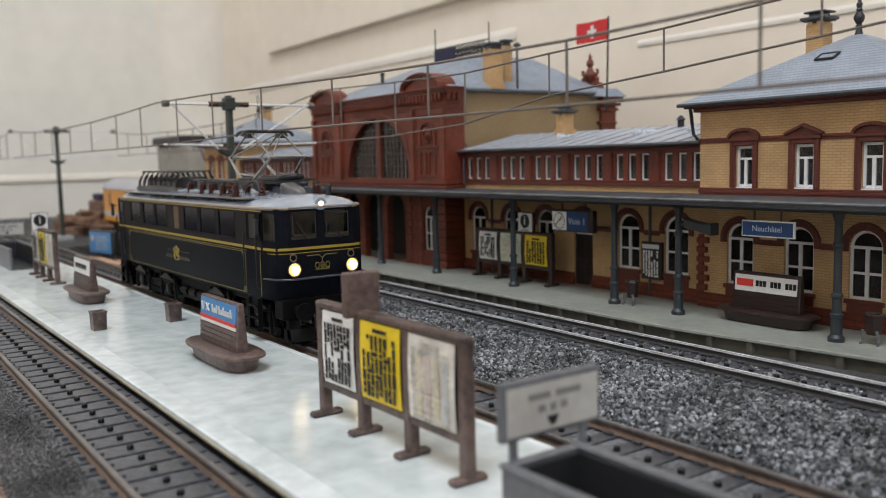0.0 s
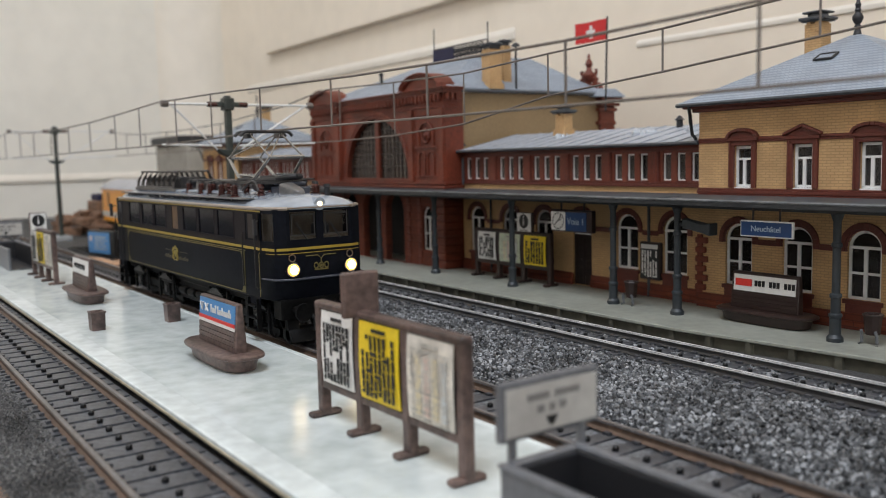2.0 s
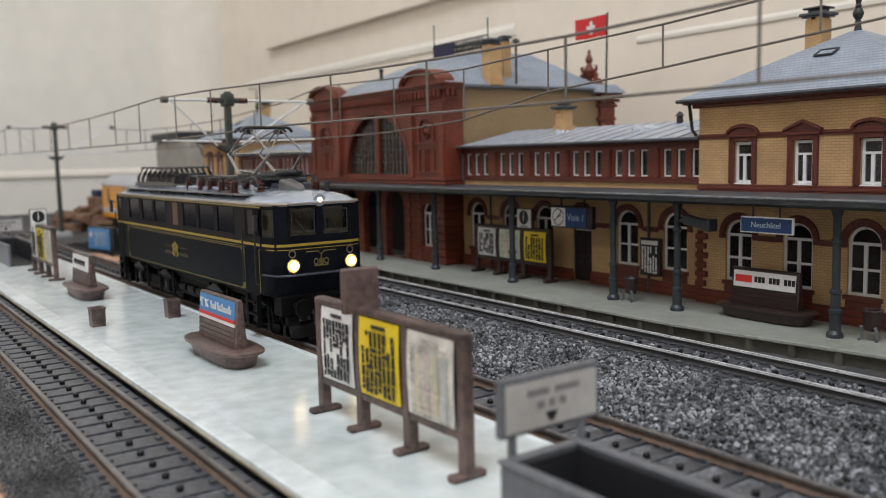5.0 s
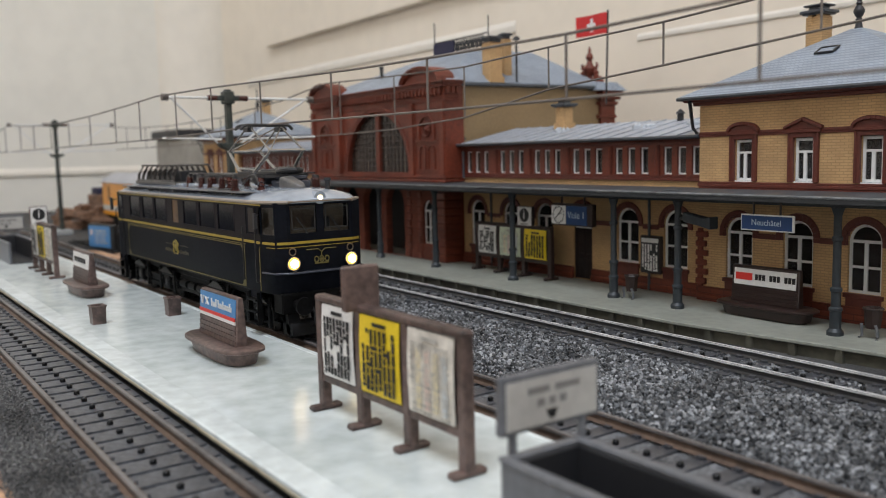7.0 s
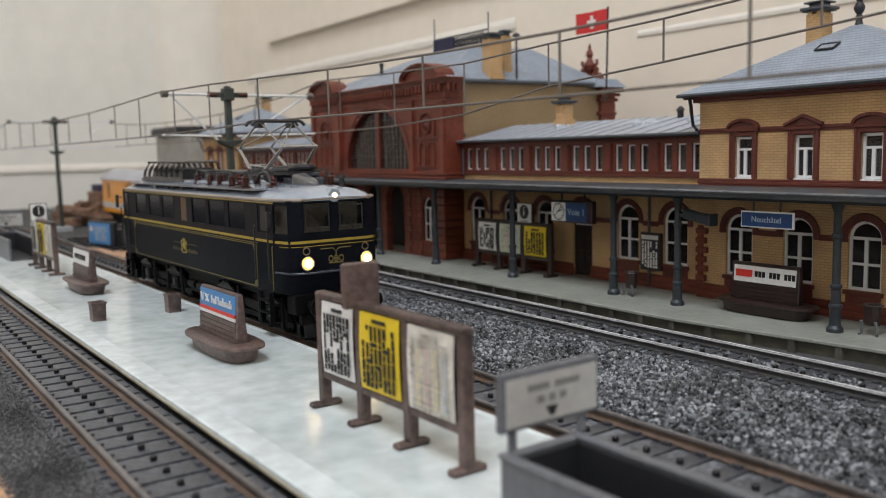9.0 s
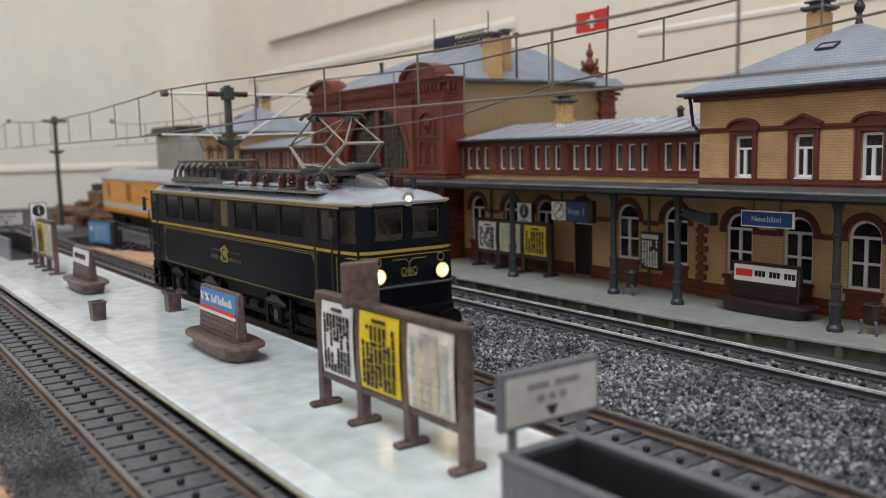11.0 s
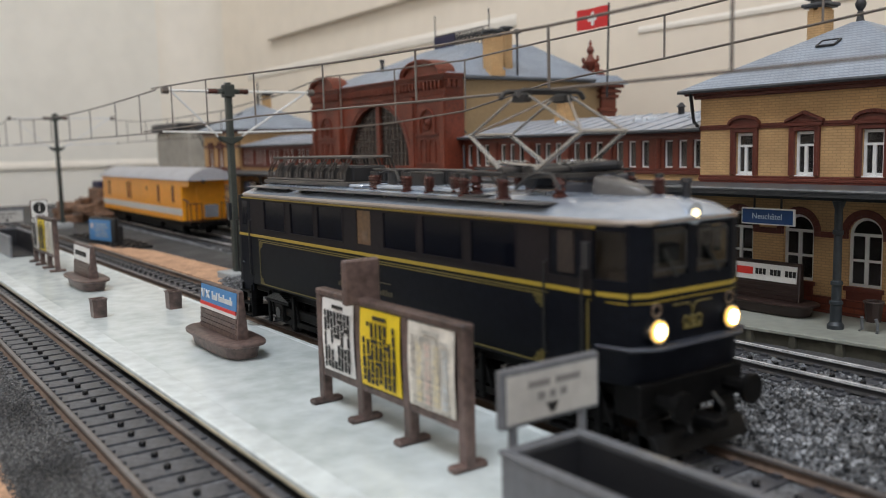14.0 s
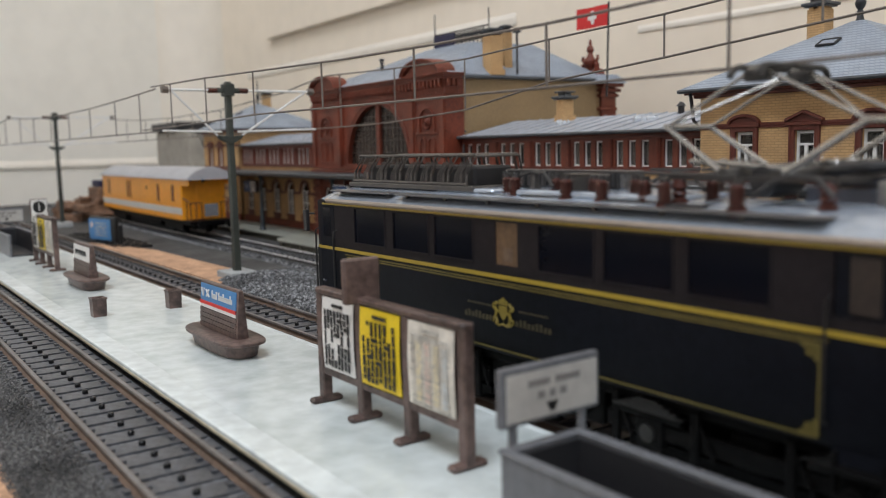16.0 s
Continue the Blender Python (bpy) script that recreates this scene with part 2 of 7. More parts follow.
# ---- mesh helpers ----
class Geo:
    """Collects faces in millimetres."""

    def __init__(self):
        self.v, self.f = [], []

    def add(self, verts, faces):
        n = len(self.v)
        self.v += [tuple(p) for p in verts]
        self.f += [tuple(i + n for i in q) for q in faces]
        return self

    def box(self, x0, x1, y0, y1, z0, z1):
        p = [(x, y, z) for x in (x0, x1) for y in (y0, y1) for z in (z0, z1)]
        return self.add(p, [(0, 1, 3, 2), (4, 6, 7, 5), (0, 4, 5, 1), (2, 3, 7, 6), (0, 2, 6, 4), (1, 5, 7, 3)])

    def prism(self, poly, axis, a, b):
        """A polygon in the other two axes, pulled from a to b along the axis."""
        def at(u, w, d):
            return {"x": (d, u, w), "y": (u, d, w), "z": (u, w, d)}[axis]
        n = len(poly)
        pts = [at(u, w, a) for u, w in poly] + [at(u, w, b) for u, w in poly]
        return self.add(pts, [tuple(range(n))[::-1], tuple(range(n, 2 * n))] + [(i, (i + 1) % n, (i + 1) % n + n, i + n) for i in range(n)])

    def rod(self, p, q, r, r2=None, n=8):
        p, q = Vector(p), Vector(q)
        d = (q - p).normalized()
        u = d.orthogonal().normalized()
        w = d.cross(u)
        r2 = r if r2 is None else r2
        ring = [(math.cos(2 * math.pi * i / n), math.sin(2 * math.pi * i / n)) for i in range(n)]
        pts = [p + (u * c + w * s) * r for c, s in ring] + [q + (u * c + w * s) * r2 for c, s in ring]
        return self.add(pts, [tuple(range(n))[::-1], tuple(range(n, 2 * n))] + [(i, (i + 1) % n, (i + 1) % n + n, i + n) for i in range(n)])

    def path(self, pts, r, n=6):
        pts = [Vector(p) for p in pts]
        up = Vector((0.013, 0.027, 1.0))
        rings = []
        for i, p in enumerate(pts):
            d = (pts[min(i + 1, len(pts) - 1)] - pts[max(i - 1, 0)]).normalized()
            u = d.cross(up if abs(d.z) < 0.9 else Vector((0, 1, 0.02))).normalized()
            w = d.cross(u)
            rings.append([p + (u * math.cos(2 * math.pi * k / n) + w * math.sin(2 * math.pi * k / n)) * r for k in range(n)])
        return self.loft(rings)

    def lathe(self, prof, x=0, y=0, n=14):
        """prof: (radius, z) from below."""
        pts = [(x + r * math.cos(2 * math.pi * i / n), y + r * math.sin(2 * math.pi * i / n), z) for r, z in prof for i in range(n)]
        fs = [(k * n + i, k * n + (i + 1) % n, (k + 1) * n + (i + 1) % n, (k + 1) * n + i) for k in range(len(prof) - 1) for i in range(n)]
        return self.add(pts, fs + [tuple(range(n))[::-1], tuple(range((len(prof) - 1) * n, len(prof) * n))])

    def loft(self, rings, cap=True):
        n = len(rings[0])
        pts = [p for r in rings for p in r]
        fs = [(k * n + i, k * n + (i + 1) % n, (k + 1) * n + (i + 1) % n, (k + 1) * n + i) for k in range(len(rings) - 1) for i in range(n)]
        if cap:
            fs += [tuple(range(n))[::-1], tuple(range((len(rings) - 1) * n, len(rings) * n))]
        return self.add(pts, fs)

    def bay(self, xa, xb, z0, z1, oa, ob, oz0, spring, rise, y, depth=1.6, n=10):
        """A piece of wall in the plane y, with an opening that runs through it; rise 0: a square head."""
        if rise > 0:
            c, hw = (oa + ob) / 2, (ob - oa) / 2
            arch = [(c - hw * math.cos(math.pi * i / n), spring + rise * math.sin(math.pi * i / n)) for i in range(n + 1)]
        else:
            arch = [(oa, spring), (ob, spring)]
        loop = [(oa, oz0)] + arch + [(ob, oz0)]
        for yy, flip in ((y, False), (y + depth, True)):
            quads = [[(xa, z0), (oa, z0), (oa, z1), (xa, z1)], [(ob, z0), (xb, z0), (xb, z1), (ob, z1)]]
            if oz0 > z0 + 0.01:
                quads.append([(oa, z0), (ob, z0), (ob, oz0), (oa, oz0)])
            quads += [[p, q, (q[0], z1), (p[0], z1)] for p, q in zip(arch, arch[1:])]
            for q in quads:
                self.add([(u, yy, w) for u, w in (q[::-1] if flip else q)], [(0, 1, 2, 3)])
        for p, q in zip(loop, loop[1:] + loop[:1]):
            self.add([(p[0], y, p[1]), (p[0], y + depth, p[1]), (q[0], y + depth, q[1]), (q[0], y, q[1])], [(0, 1, 2, 3)])
        return self

    def arch_band(self, c, hw, rise, spring, width, y0, y1, n=12, legs=0.0):
        """A raised band round an arched head, with legs that reach down."""
        inner = [(c - hw * math.cos(math.pi * i / n), spring + rise * math.sin(math.pi * i / n)) for i in range(n + 1)]
        outer = [(c - (hw + width) * math.cos(math.pi * i / n), spring + (rise + width) * math.sin(math.pi * i / n)) for i in range(n + 1)]
        if legs:
            inner = [(c - hw, spring - legs)] + inner + [(c + hw, spring - legs)]
            outer = [(c - hw - width, spring - legs)] + outer + [(c + hw + width, spring - legs)]
        for a, b, p, q in zip(inner, inner[1:], outer, outer[1:]):
            self.prism([a, b, q, p], "y", y0, y1)
        return self


def empty(name, m=None):
    ob = new(name)
    ob.empty_display_size = 0.01
    ob.matrix_world = m or Matrix()
    return ob


def mesh_of(name, g, material, bevel=0.0, seg=1, smooth=True, angle=35):
    me = bpy.data.meshes.new(name)
    me.from_pydata([(x * MM, y * MM, z * MM) for x, y, z in g.v], [], g.f)
    bm = bmesh.new()
    bm.from_mesh(me)
    if not bevel and len(bm.verts) < 5000:
        bmesh.ops.remove_doubles(bm, verts=bm.verts, dist=0.00001)
    if len(bm.faces) < 30000:
        bmesh.ops.recalc_face_normals(bm, faces=bm.faces)
    if bevel:
        edges = [e for e in bm.edges if len(e.link_faces) == 2 and e.calc_face_angle(0) > radians(30)]
        bmesh.ops.bevel(bm, geom=edges, offset=bevel * MM, segments=seg, profile=0.5, affect="EDGES", clamp_overlap=True)
    bm.to_mesh(me)
    bm.free()
    if smooth:
        me.polygons.foreach_set("use_smooth", [True] * len(me.polygons))
        me.set_sharp_from_angle(angle=radians(15 if bevel and seg > 1 else angle))
    me.materials.append(material)
    return me


def part(name, g, material, parent=None, label="", bevel=0.0, seg=1, at=None, **kw):
    ob = new(name, g if isinstance(g, bpy.types.Mesh) else mesh_of(name, g, material, bevel, seg, **kw))
    ob.parent = parent
    if at is not None:
        ob.matrix_local = at
    if label:
        tagged(ob, label)
    return ob


def mm(x, y, z, rx=0, ry=0, rz=0):
    return pose(x * MM, y * MM, z * MM, rx, ry, rz)


def writing(text, size, material, parent, at, name="lettering"):
    cu = bpy.data.curves.new(name, "FONT")
    cu.body, cu.size, cu.align_x, cu.align_y, cu.extrude = text, size * MM, "CENTER", "CENTER", 0.06 * MM
    tmp = new(name, cu)
    me = bpy.data.meshes.new_from_object(tmp.evaluated_get(bpy.context.evaluated_depsgraph_get()))
    bpy.data.objects.remove(tmp)
    me.materials.append(material)
    ob = new(name, me)
    ob.parent, ob.matrix_local = parent, at
    return ob


STATION = mm(0, STA_Y, 0, 0, 0, STA_TURN)


def sta(x, y, z=0, rz=0):
    """A pose on the station side, along its own track."""
    return STATION @ mm(x, y, z, 0, 0, rz)


# ---- room and ground ----
g = Geo().box(-1300, 1400, -160, 520, -40, -4.0)
tagged(part("ground", g, M_board, None, bevel=0.5), "dark fine gravel layout board", "ground", kind="structure")

back = empty("wall_back", STATION)
tagged(back, "cream painted wall behind the station", "wall", kind="structure")
part("wall", Geo().box(-1300, 1990, 230, 290, -990, 1895), M_wall, back)
# raised upper board with its lower edge, and sloping painted ledges
part("board", Geo().box(-1004, 1800, 222, 229.6, 192.5, 900), M_wall, back, bevel=1.5, seg=2)
part("ledge", Geo().prism([(229.8, 150.5), (228.4, 151.5), (228.4, 156.5), (229.8, 161)], "x", -1083, -530), M_ledge, back, "glossy cream painted ledge", bevel=0.8, seg=2)
part("ledge", Geo().prism([(229.8, 129.6), (229.0, 130.2), (229.0, 132.4), (229.8, 134.6)], "x", -404, 1400), M_ledge, back, "glossy cream painted ledge", bevel=0.8, seg=2)
left = empty("wall_left", STATION)
tagged(left, "white painted end wall", "wall", kind="structure")
part("wall", Geo().box(-1300, -1240, -2080, 228, -990, 1895), M_wall_left, left)
part("ledge", Geo().prism([(-1239.8, 42), (-1236.5, 43), (-1236.5, 48), (-1239.8, 53)], "y", -60, 156), M_ledge, left, "glossy white painted ledge", bevel=0.6)

n = 14
cove = [(-1240.4, 230.4)] + [(-1170 - 70 * math.cos(math.pi / 2 * i / n), 160 + 70 * math.sin(math.pi / 2 * i / n)) for i in range(n + 1)]
part("cove", Geo().prism(cove, "z", -990, 1895), M_cove, left, "white painted rounded corner", angle=60)

room = empty("wall_room", Matrix())
tagged(room, "plain painted walls of the room", "wall", kind="structure")
part("wall", Geo().box(-1300, 1950, -1850, -1790, -990, 1895), M_room, room)
g = Geo()
for a, b, c, d in ((-1790, -1050, -990, 1895), (450, 480, -990, 1895), (-1050, 450, -990, 350), (-1050, 450, 1650, 1895)):
    g.box(1890, 1950, a, b, c, d)
part("wall", g, M_room, room)
g = Geo()
for a, b, c, d in ((-2000, -350, -2000, 600), (950, 2100, -2000, 600), (-350, 950, -2000, -850), (-350, 950, 50, 600)):
    g.box(a, b, c, d, 1900, 1950)
tagged(part("ceiling", g, M_room), "white ceiling with a roof window", "ceiling", kind="structure")
tagged(part("floor", Geo().box(-2000, 2100, -2000, 600, -1000, -950), M_cork), "brown room floor", "floor", kind="structure")


# ---- tracks ----
def rail_profile(y):
    return [(y - 1.1, -2.3), (y + 1.1, -2.3), (y + 0.35, -1.7), (y + 0.35, -0.75), (y + 0.6, -0.6), (y + 0.6, -0.02),
            (y - 0.6, -0.02), (y - 0.6, -0.6), (y - 0.35, -0.75), (y - 0.35, -1.7)]


def sleeper_mesh(half, wood):
    g = Geo().box(-half, half, -13.2, 13.2, -4.2, -2.4)
    for y in (-8.25, 8.25):
        for d in (-1.9, 1.9):
            g.box(-0.9, 0.9, y + d - 0.55, y + d + 0.55, -2.4, -1.75)
    me = mesh_of("sleeper", g, wood)
    s = Geo().lathe([(0.75, -2.5), (0.75, -1.55), (0.45, -1.25)], n=8)
    return me, mesh_of("contact_stud", s, M_stud)


DARK_SLEEPER, STUD = sleeper_mesh(2.1, M_sleeper)
GREY_SLEEPER, STUD = sleeper_mesh(3.1, M_sleeper_grey)


def track(m, x0, x1, pitch, first, label, side, head, tie=DARK_SLEEPER, half=8.25):
    t = empty("railway_track", m)
    tagged(t, label, "track", "station tracks")
    for y in (-half, half):
        part("rail", Geo().prism(rail_profile(y), "x", x0, x1), side, t, "dark sided steel rail", smooth=False)
        part("railhead", Geo().box(x0, x1, y - 0.64, y + 0.64, -0.7, 0.02), head, t, "steel railhead", bevel=0.18)
    x = first
    while x > x0 + 3:
        x -= pitch
    while x < x1 - 3:
        if x > x0 + 3:
            s = part("sleeper", tie, None, t, at=mm(x, 0, 0))
            part("contact_stud", STUD, None, s)
        x += pitch
    g = Geo().prism([(-15, -4.1), (15, -4.1), (13.6, -2.9), (-13.6, -2.9)], "x", x0, x1)
    part("track_bed", g, M_track_bed, t, "dark grey ballast bed", smooth=False)
    return t


track(mm(0, NEAR_Y, 0, 0, 0, NEAR_TURN), -1180, 250, 8.35, -149.8, "dark model track beside the island platform", M_rust, M_railhead, GREY_SLEEPER, 8.5)
track(mm(0, LOCO_Y, 0), -1180, 330, 8.45, -132.0, "dark model track under the locomotive", M_rust, M_railhead)
track(STATION, -1180, 330, 8.3, -137.0, "bright railed model track before the station", M_roof_grey, M_rail)

tagged(part("cork_strip", Geo().prism([(-640, 147), (-392, 147.5), (-392, 172), (-560, 168)], "z", -4.0, -2.4), M_cork, bevel=0.3),
       "bare tan cork strip beside the track", "cork sheet")
tagged(part("cork_strip", Geo().box(-330, -40, -60, 24.0, -4.0, -2.6), M_cork, bevel=0.3), "bare tan cork sheet at the board edge", "cork sheet")


def ballast(name, label, count, place, size, m):
    """Loose crushed stones, each a rough block."""
    rng = np.random.default_rng(5)
    base = np.array([(x, y, z) for x in (-1, 1) for y in (-1, 1) for z in (-1, 1)], float)
    quad = np.array([(0, 1, 3, 2), (4, 6, 7, 5), (0, 4, 5, 1), (2, 3, 7, 6), (0, 2, 6, 4), (1, 5, 7, 3)])
    c = place(rng, count)
    n = len(c)
    v = base[None] * (0.55 + 0.45 * rng.random((n, 8, 3)))
    v *= (size * (0.55 + 0.75 * rng.random((n, 1, 1)) ** 1.5)) * (0.7 + 0.6 * rng.random((n, 1, 3)))
    q = rng.normal(size=(n, 4))
    q /= np.linalg.norm(q, axis=1, keepdims=True)
    w, x, y, z = q.T
    R = np.stack([1 - 2 * (y * y + z * z), 2 * (x * y - z * w), 2 * (x * z + y * w), 2 * (x * y + z * w), 1 - 2 * (x * x + z * z), 2 * (y * z - x * w),
                  2 * (x * z - y * w), 2 * (y * z + x * w), 1 - 2 * (x * x + y * y)], -1).reshape(n, 3, 3)
    v = np.einsum("nij,nkj->nki", R, v) + c[:, None]
    f = (quad[None] + 8 * np.arange(n)[:, None, None]).reshape(-1, 4)
    me = bpy.data.meshes.new(name)
    me.from_pydata((v.reshape(-1, 3) * MM).tolist(), [], f.tolist())
    me.materials.append(M_grain if "gravel" in name else M_stone)
    ob = new(name, me)
    ob.matrix_world = m
    return tagged(ob, label, "ballast", kind="stuff")


def stone_material(name, dark, mid, light):
    m = mat(name, (0.2, 0.2, 0.2), 0.65, vary=0.3, bump=0.3)
    N, L = m.node_tree.nodes, m.node_tree.links
    geo = N.new("ShaderNodeNewGeometry")
    r = N.new("ShaderNodeValToRGB")
    r.color_ramp.elements[0].color, r.color_ramp.elements[1].color = (*dark, 1), (*light, 1)
    e = r.color_ramp.elements.new(0.6)
    e.color = (*mid, 1)
    L.new(geo.outputs["Random Per Island"], r.inputs["Fac"])
    # darker and paler patches across the bed
    co, ns, mr = N.new("ShaderNodeTexCoord"), N.new("ShaderNodeTexNoise"), N.new("ShaderNodeMapRange")
    ns.inputs["Scale"].default_value, ns.inputs["Detail"].default_value = 42, 3
    mr.inputs[1].default_value, mr.inputs[2].default_value, mr.inputs[3].default_value, mr.inputs[4].default_value = 0.32, 0.6, 0.5, 1.35
    mul = N.new("ShaderNodeMix")
    mul.data_type, mul.blend_type = "RGBA", "MULTIPLY"
    mul.inputs[0].default_value = 1.0
    L.new(co.outputs["Object"], ns.inputs["Vector"])
    L.new(ns.outputs["Fac"], mr.inputs[0])
    L.new(r.outputs[0], mul.inputs[6])
    L.new(mr.outputs[0], mul.inputs[7])
    L.new(mul.outputs[2], N["Principled BSDF"].inputs["Base Color"])
    return m


M_stone = stone_material("crushed_stone", (0.018, 0.0188, 0.02), (0.115, 0.119, 0.124), (0.34, 0.352, 0.365))
M_grain = stone_material("gravel_grain_mix", (0.03, 0.03, 0.03), (0.085, 0.084, 0.083), (0.17, 0.167, 0.164))


def mound(rng, n):
    x = -400 + 560 * rng.random(n) ** 1.25
    y = 148 + 44 * rng.random(n)
    hump = np.clip(np.minimum(y - 146, 195 - y) / 7, 0, 1)
    z = -3.9 + hump * (3.0 + 0.9 * np.sin(x / 23) * np.cos(y / 9)) * rng.random(n) ** 0.35
    return np.stack([x, y, z], 1)


def bed(rng, n):
    x = -560 + 700 * rng.random(n)
    y = -15 + 30 * rng.random(n)
    return np.stack([x, y, -3.0 + 0.35 * rng.random(n)], 1)


def verge(rng, n):
    x = -420 + 330 * rng.random(n) ** 0.7
    y = -11.5 - 16 * rng.random(n)
    z = np.where(y > -14, -2.6, -2.75) + 0.25 * rng.random(n)
    return np.stack([x, y, z], 1)


def sprinkle(rng, n):
    x = -410 + 480 * rng.random(n)
    y = 146 + 4 * rng.random(n)
    return np.stack([x, y, np.full(n, -3.7)], 1)


g = Geo()
nx, ny = 60, 10
g.v = [(-400 + 560 * i / nx, 146 + 48 * j / ny, -4.05 + min(1, min(j, ny - j) / 1.6) * 1.5) for i in range(nx + 1) for j in range(ny + 1)]
g.f = [(i * (ny + 1) + j, (i + 1) * (ny + 1) + j, (i + 1) * (ny + 1) + j + 1, i * (ny + 1) + j + 1) for i in range(nx) for j in range(ny)]
tagged(part("gravel_verge", Geo().box(-1100, 200, -25.5, -13.8, -4.1, -2.8), M_board, at=mm(0, NEAR_Y, 0, 0, 0, NEAR_TURN), bevel=0.3), "dark fine gravel beside the near track", "gravel", kind="stuff")
tagged(part("ballast_base", g, M_track_bed), "grey ballast bed between the tracks", "ballast", kind="stuff")
ballast("ballast_stones", "loose grey crushed stone ballast between the tracks", 78000, mound, 0.47, Matrix())
ballast("ballast_stones", "grey stone ballast between the sleepers", 14000, bed, 0.46, STATION)
ballast("gravel_grains", "dark fine gravel beside the near track", 26000, verge, 0.22, mm(0, NEAR_Y, 0, 0, 0, NEAR_TURN))
ballast("ballast_stones", "grey stone ballast strewn beside the rail", 1500, sprinkle, 0.54, Matrix())

# ---- platforms ----
isl = empty("island_platform", Matrix())
tagged(isl, "pale glossy concrete island platform", "platform", kind="structure")
part("slab", Geo().prism([(-760, 67), (60, 66.2), (60, 115.2), (-760, 114.2)], "z", -0.9, 0.5), M_platform, isl, bevel=0.25)
part("edge_strip", Geo().prism([(-760, 64.2), (60, 63.6), (60, 70.6), (-760, 70.8)], "z", -0.9, 0.55), M_plat_edge, isl, "worn pale edge strip", bevel=0.4, seg=2)
part("edge_strip", Geo().prism([(-760, 114), (60, 115), (60, 117.2), (-760, 116)], "z", -0.9, 0.54), M_plat_edge, isl, "worn pale edge strip", bevel=0.3)
part("edge_lip", Geo().prism([(-760, 64.0), (60, 63.4), (60, 65), (-760, 65.6)], "z", -1.5, -0.35), M_plat_lip, isl, "dull beige platform lip", bevel=0.3)
# black colour stands for the shadow in the narrow gap beside the track
part("base_wall", Geo().prism([(-758, 66.4), (58, 65.8), (58, 115), (-758, 114)], "z", -4.2, -0.9), M_black, isl, "platform side blackened for the shaded gap")

spl = empty("station_platform", STATION)
tagged(spl, "grey concrete platform along the station", "platform", kind="structure")
EDGE = [(-524, 20.5), (-190, 20.5), (-123, 28.5), (150, 33)]
part("slab", Geo().prism(EDGE + [(150, 140), (-900, 140), (-900, 33), (-536, 33), (-532, 24)], "z", -0.2, 1.0), M_plat_far, spl, bevel=0.25)
part("front_wall", Geo().prism([(x, y + 1.6) for x, y in EDGE] + [(150, 130), (-880, 130), (-880, 35), (-534, 35), (-530, 25)], "z", -4.0, -0.2), M_plat_wall, spl)
for i in range(40):
    x = -520 + 14.2 * i
    y = np.interp(x, [p[0] for p in EDGE], [p[1] for p in EDGE])
    part("pilaster", Geo().prism([(x, -4), (x + 2.6, -4), (x + 2.2, -0.2), (x + 0.4, -0.2)], "y", y + 0.4, y + 2.5), M_plat_wall, spl)


# ---- station building ----
stn = empty("station_building", STATION)
tagged(stn, "yellow brick and red sandstone model station", "building")
WY, WW, PY = 62.0, 65.0, 54.0     # fronts of the end blocks, of the low ranges and of the hall


def window(x0, x1, z0, spring, rise, y, cross, name="window", lights=2, half=None):
    """White frame with mullions, glass behind it."""
    c, hw = (x0 + x1) / 2, (x1 - x0) / 2
    t = 0.95 if lights > 1 else 0.6
    g = Geo()
    g.box(x0, x0 + t, y, y + 0.9, z0, spring).box(x1 - t, x1, y, y + 0.9, z0, spring).box(x0, x1, y, y + 0.9, z0, z0 + t)
    if rise:
        g.arch_band(c, hw - t, rise - t, spring, t, y, y + 0.9)
        g.box(x0, x1, y - 0.1, y + 0.8, spring - t / 2, spring + t / 2)
    else:
        g.box(x0, x1, y, y + 0.9, spring - t, spring)
    for i in range(1, lights):
        x = x0 + (x1 - x0) * i / lights
        g.box(x - 0.6, x + 0.6, y - 0.15, y + 0.8, z0, half or spring)
    for z in cross:
        g.box(x0, x1, y - 0.05, y + 0.75, z - 0.4, z + 0.4)
    w = part(name, g, M_frame, stn, "white framed window")
    p = [(x0, z0), (x1, z0), (x1, spring)]
    if rise:
        p += [(c + hw * math.cos(math.pi * i / 8), spring + rise * math.sin(math.pi * i / 8)) for i in range(1, 8)]
    p.append((x0, spring))
    part("pane", Geo().prism(p, "y", y + 0.35, y + 0.55), M_glass, w, smooth=False).visible_shadow = False
    return w


def chimney(x, y, z0, z1, w, d, slim=False):
    c = part("chimney", Geo().box(x - w / 2, x + w / 2, y - d / 2, y + d / 2, z0, z1 - 4).box(x - w / 2 - .8, x + w / 2 + .8, y - d / 2 - .8, y + d / 2 + .8, z0, z0 + 3), M_brick, stn, "yellow brick chimney")
    g = Geo()
    k = max(2, round(w / 3.4))
    for i in range(k):
        xx = x - w / 2 + w * (i + 0.5) / k
        g.box(xx - 0.9, xx + 0.9, y - d / 2 - 0.3, y + d / 2 + 0.3, z1 - 7.0, z1 - 3.2)
    part("pier", g, M_brick, c)
    g = Geo()
    for o, a, b in (((-0.4, z1 - 3.2, z1 - 1.2), (0.9, z1 - 1.2, z1 - 0.5), (0.3, z1 - 0.5, z1 + 0.2)) if slim else ((1.2, z1 - 3.2, z1 - 2.6), (1.9, z1 - 2.6, z1 - 1.4), (-0.6, z1 - 1.4, z1 + 0.1), (0.9, z1 + 0.1, z1 + 0.9))):
        g.box(x - w / 2 - o, x + w / 2 + o, y - d / 2 - o, y + d / 2 + o, a, b)
    part("cap", g, M_zinc_dark, c, "dark metal chimney cap", bevel=0.3)
    return c


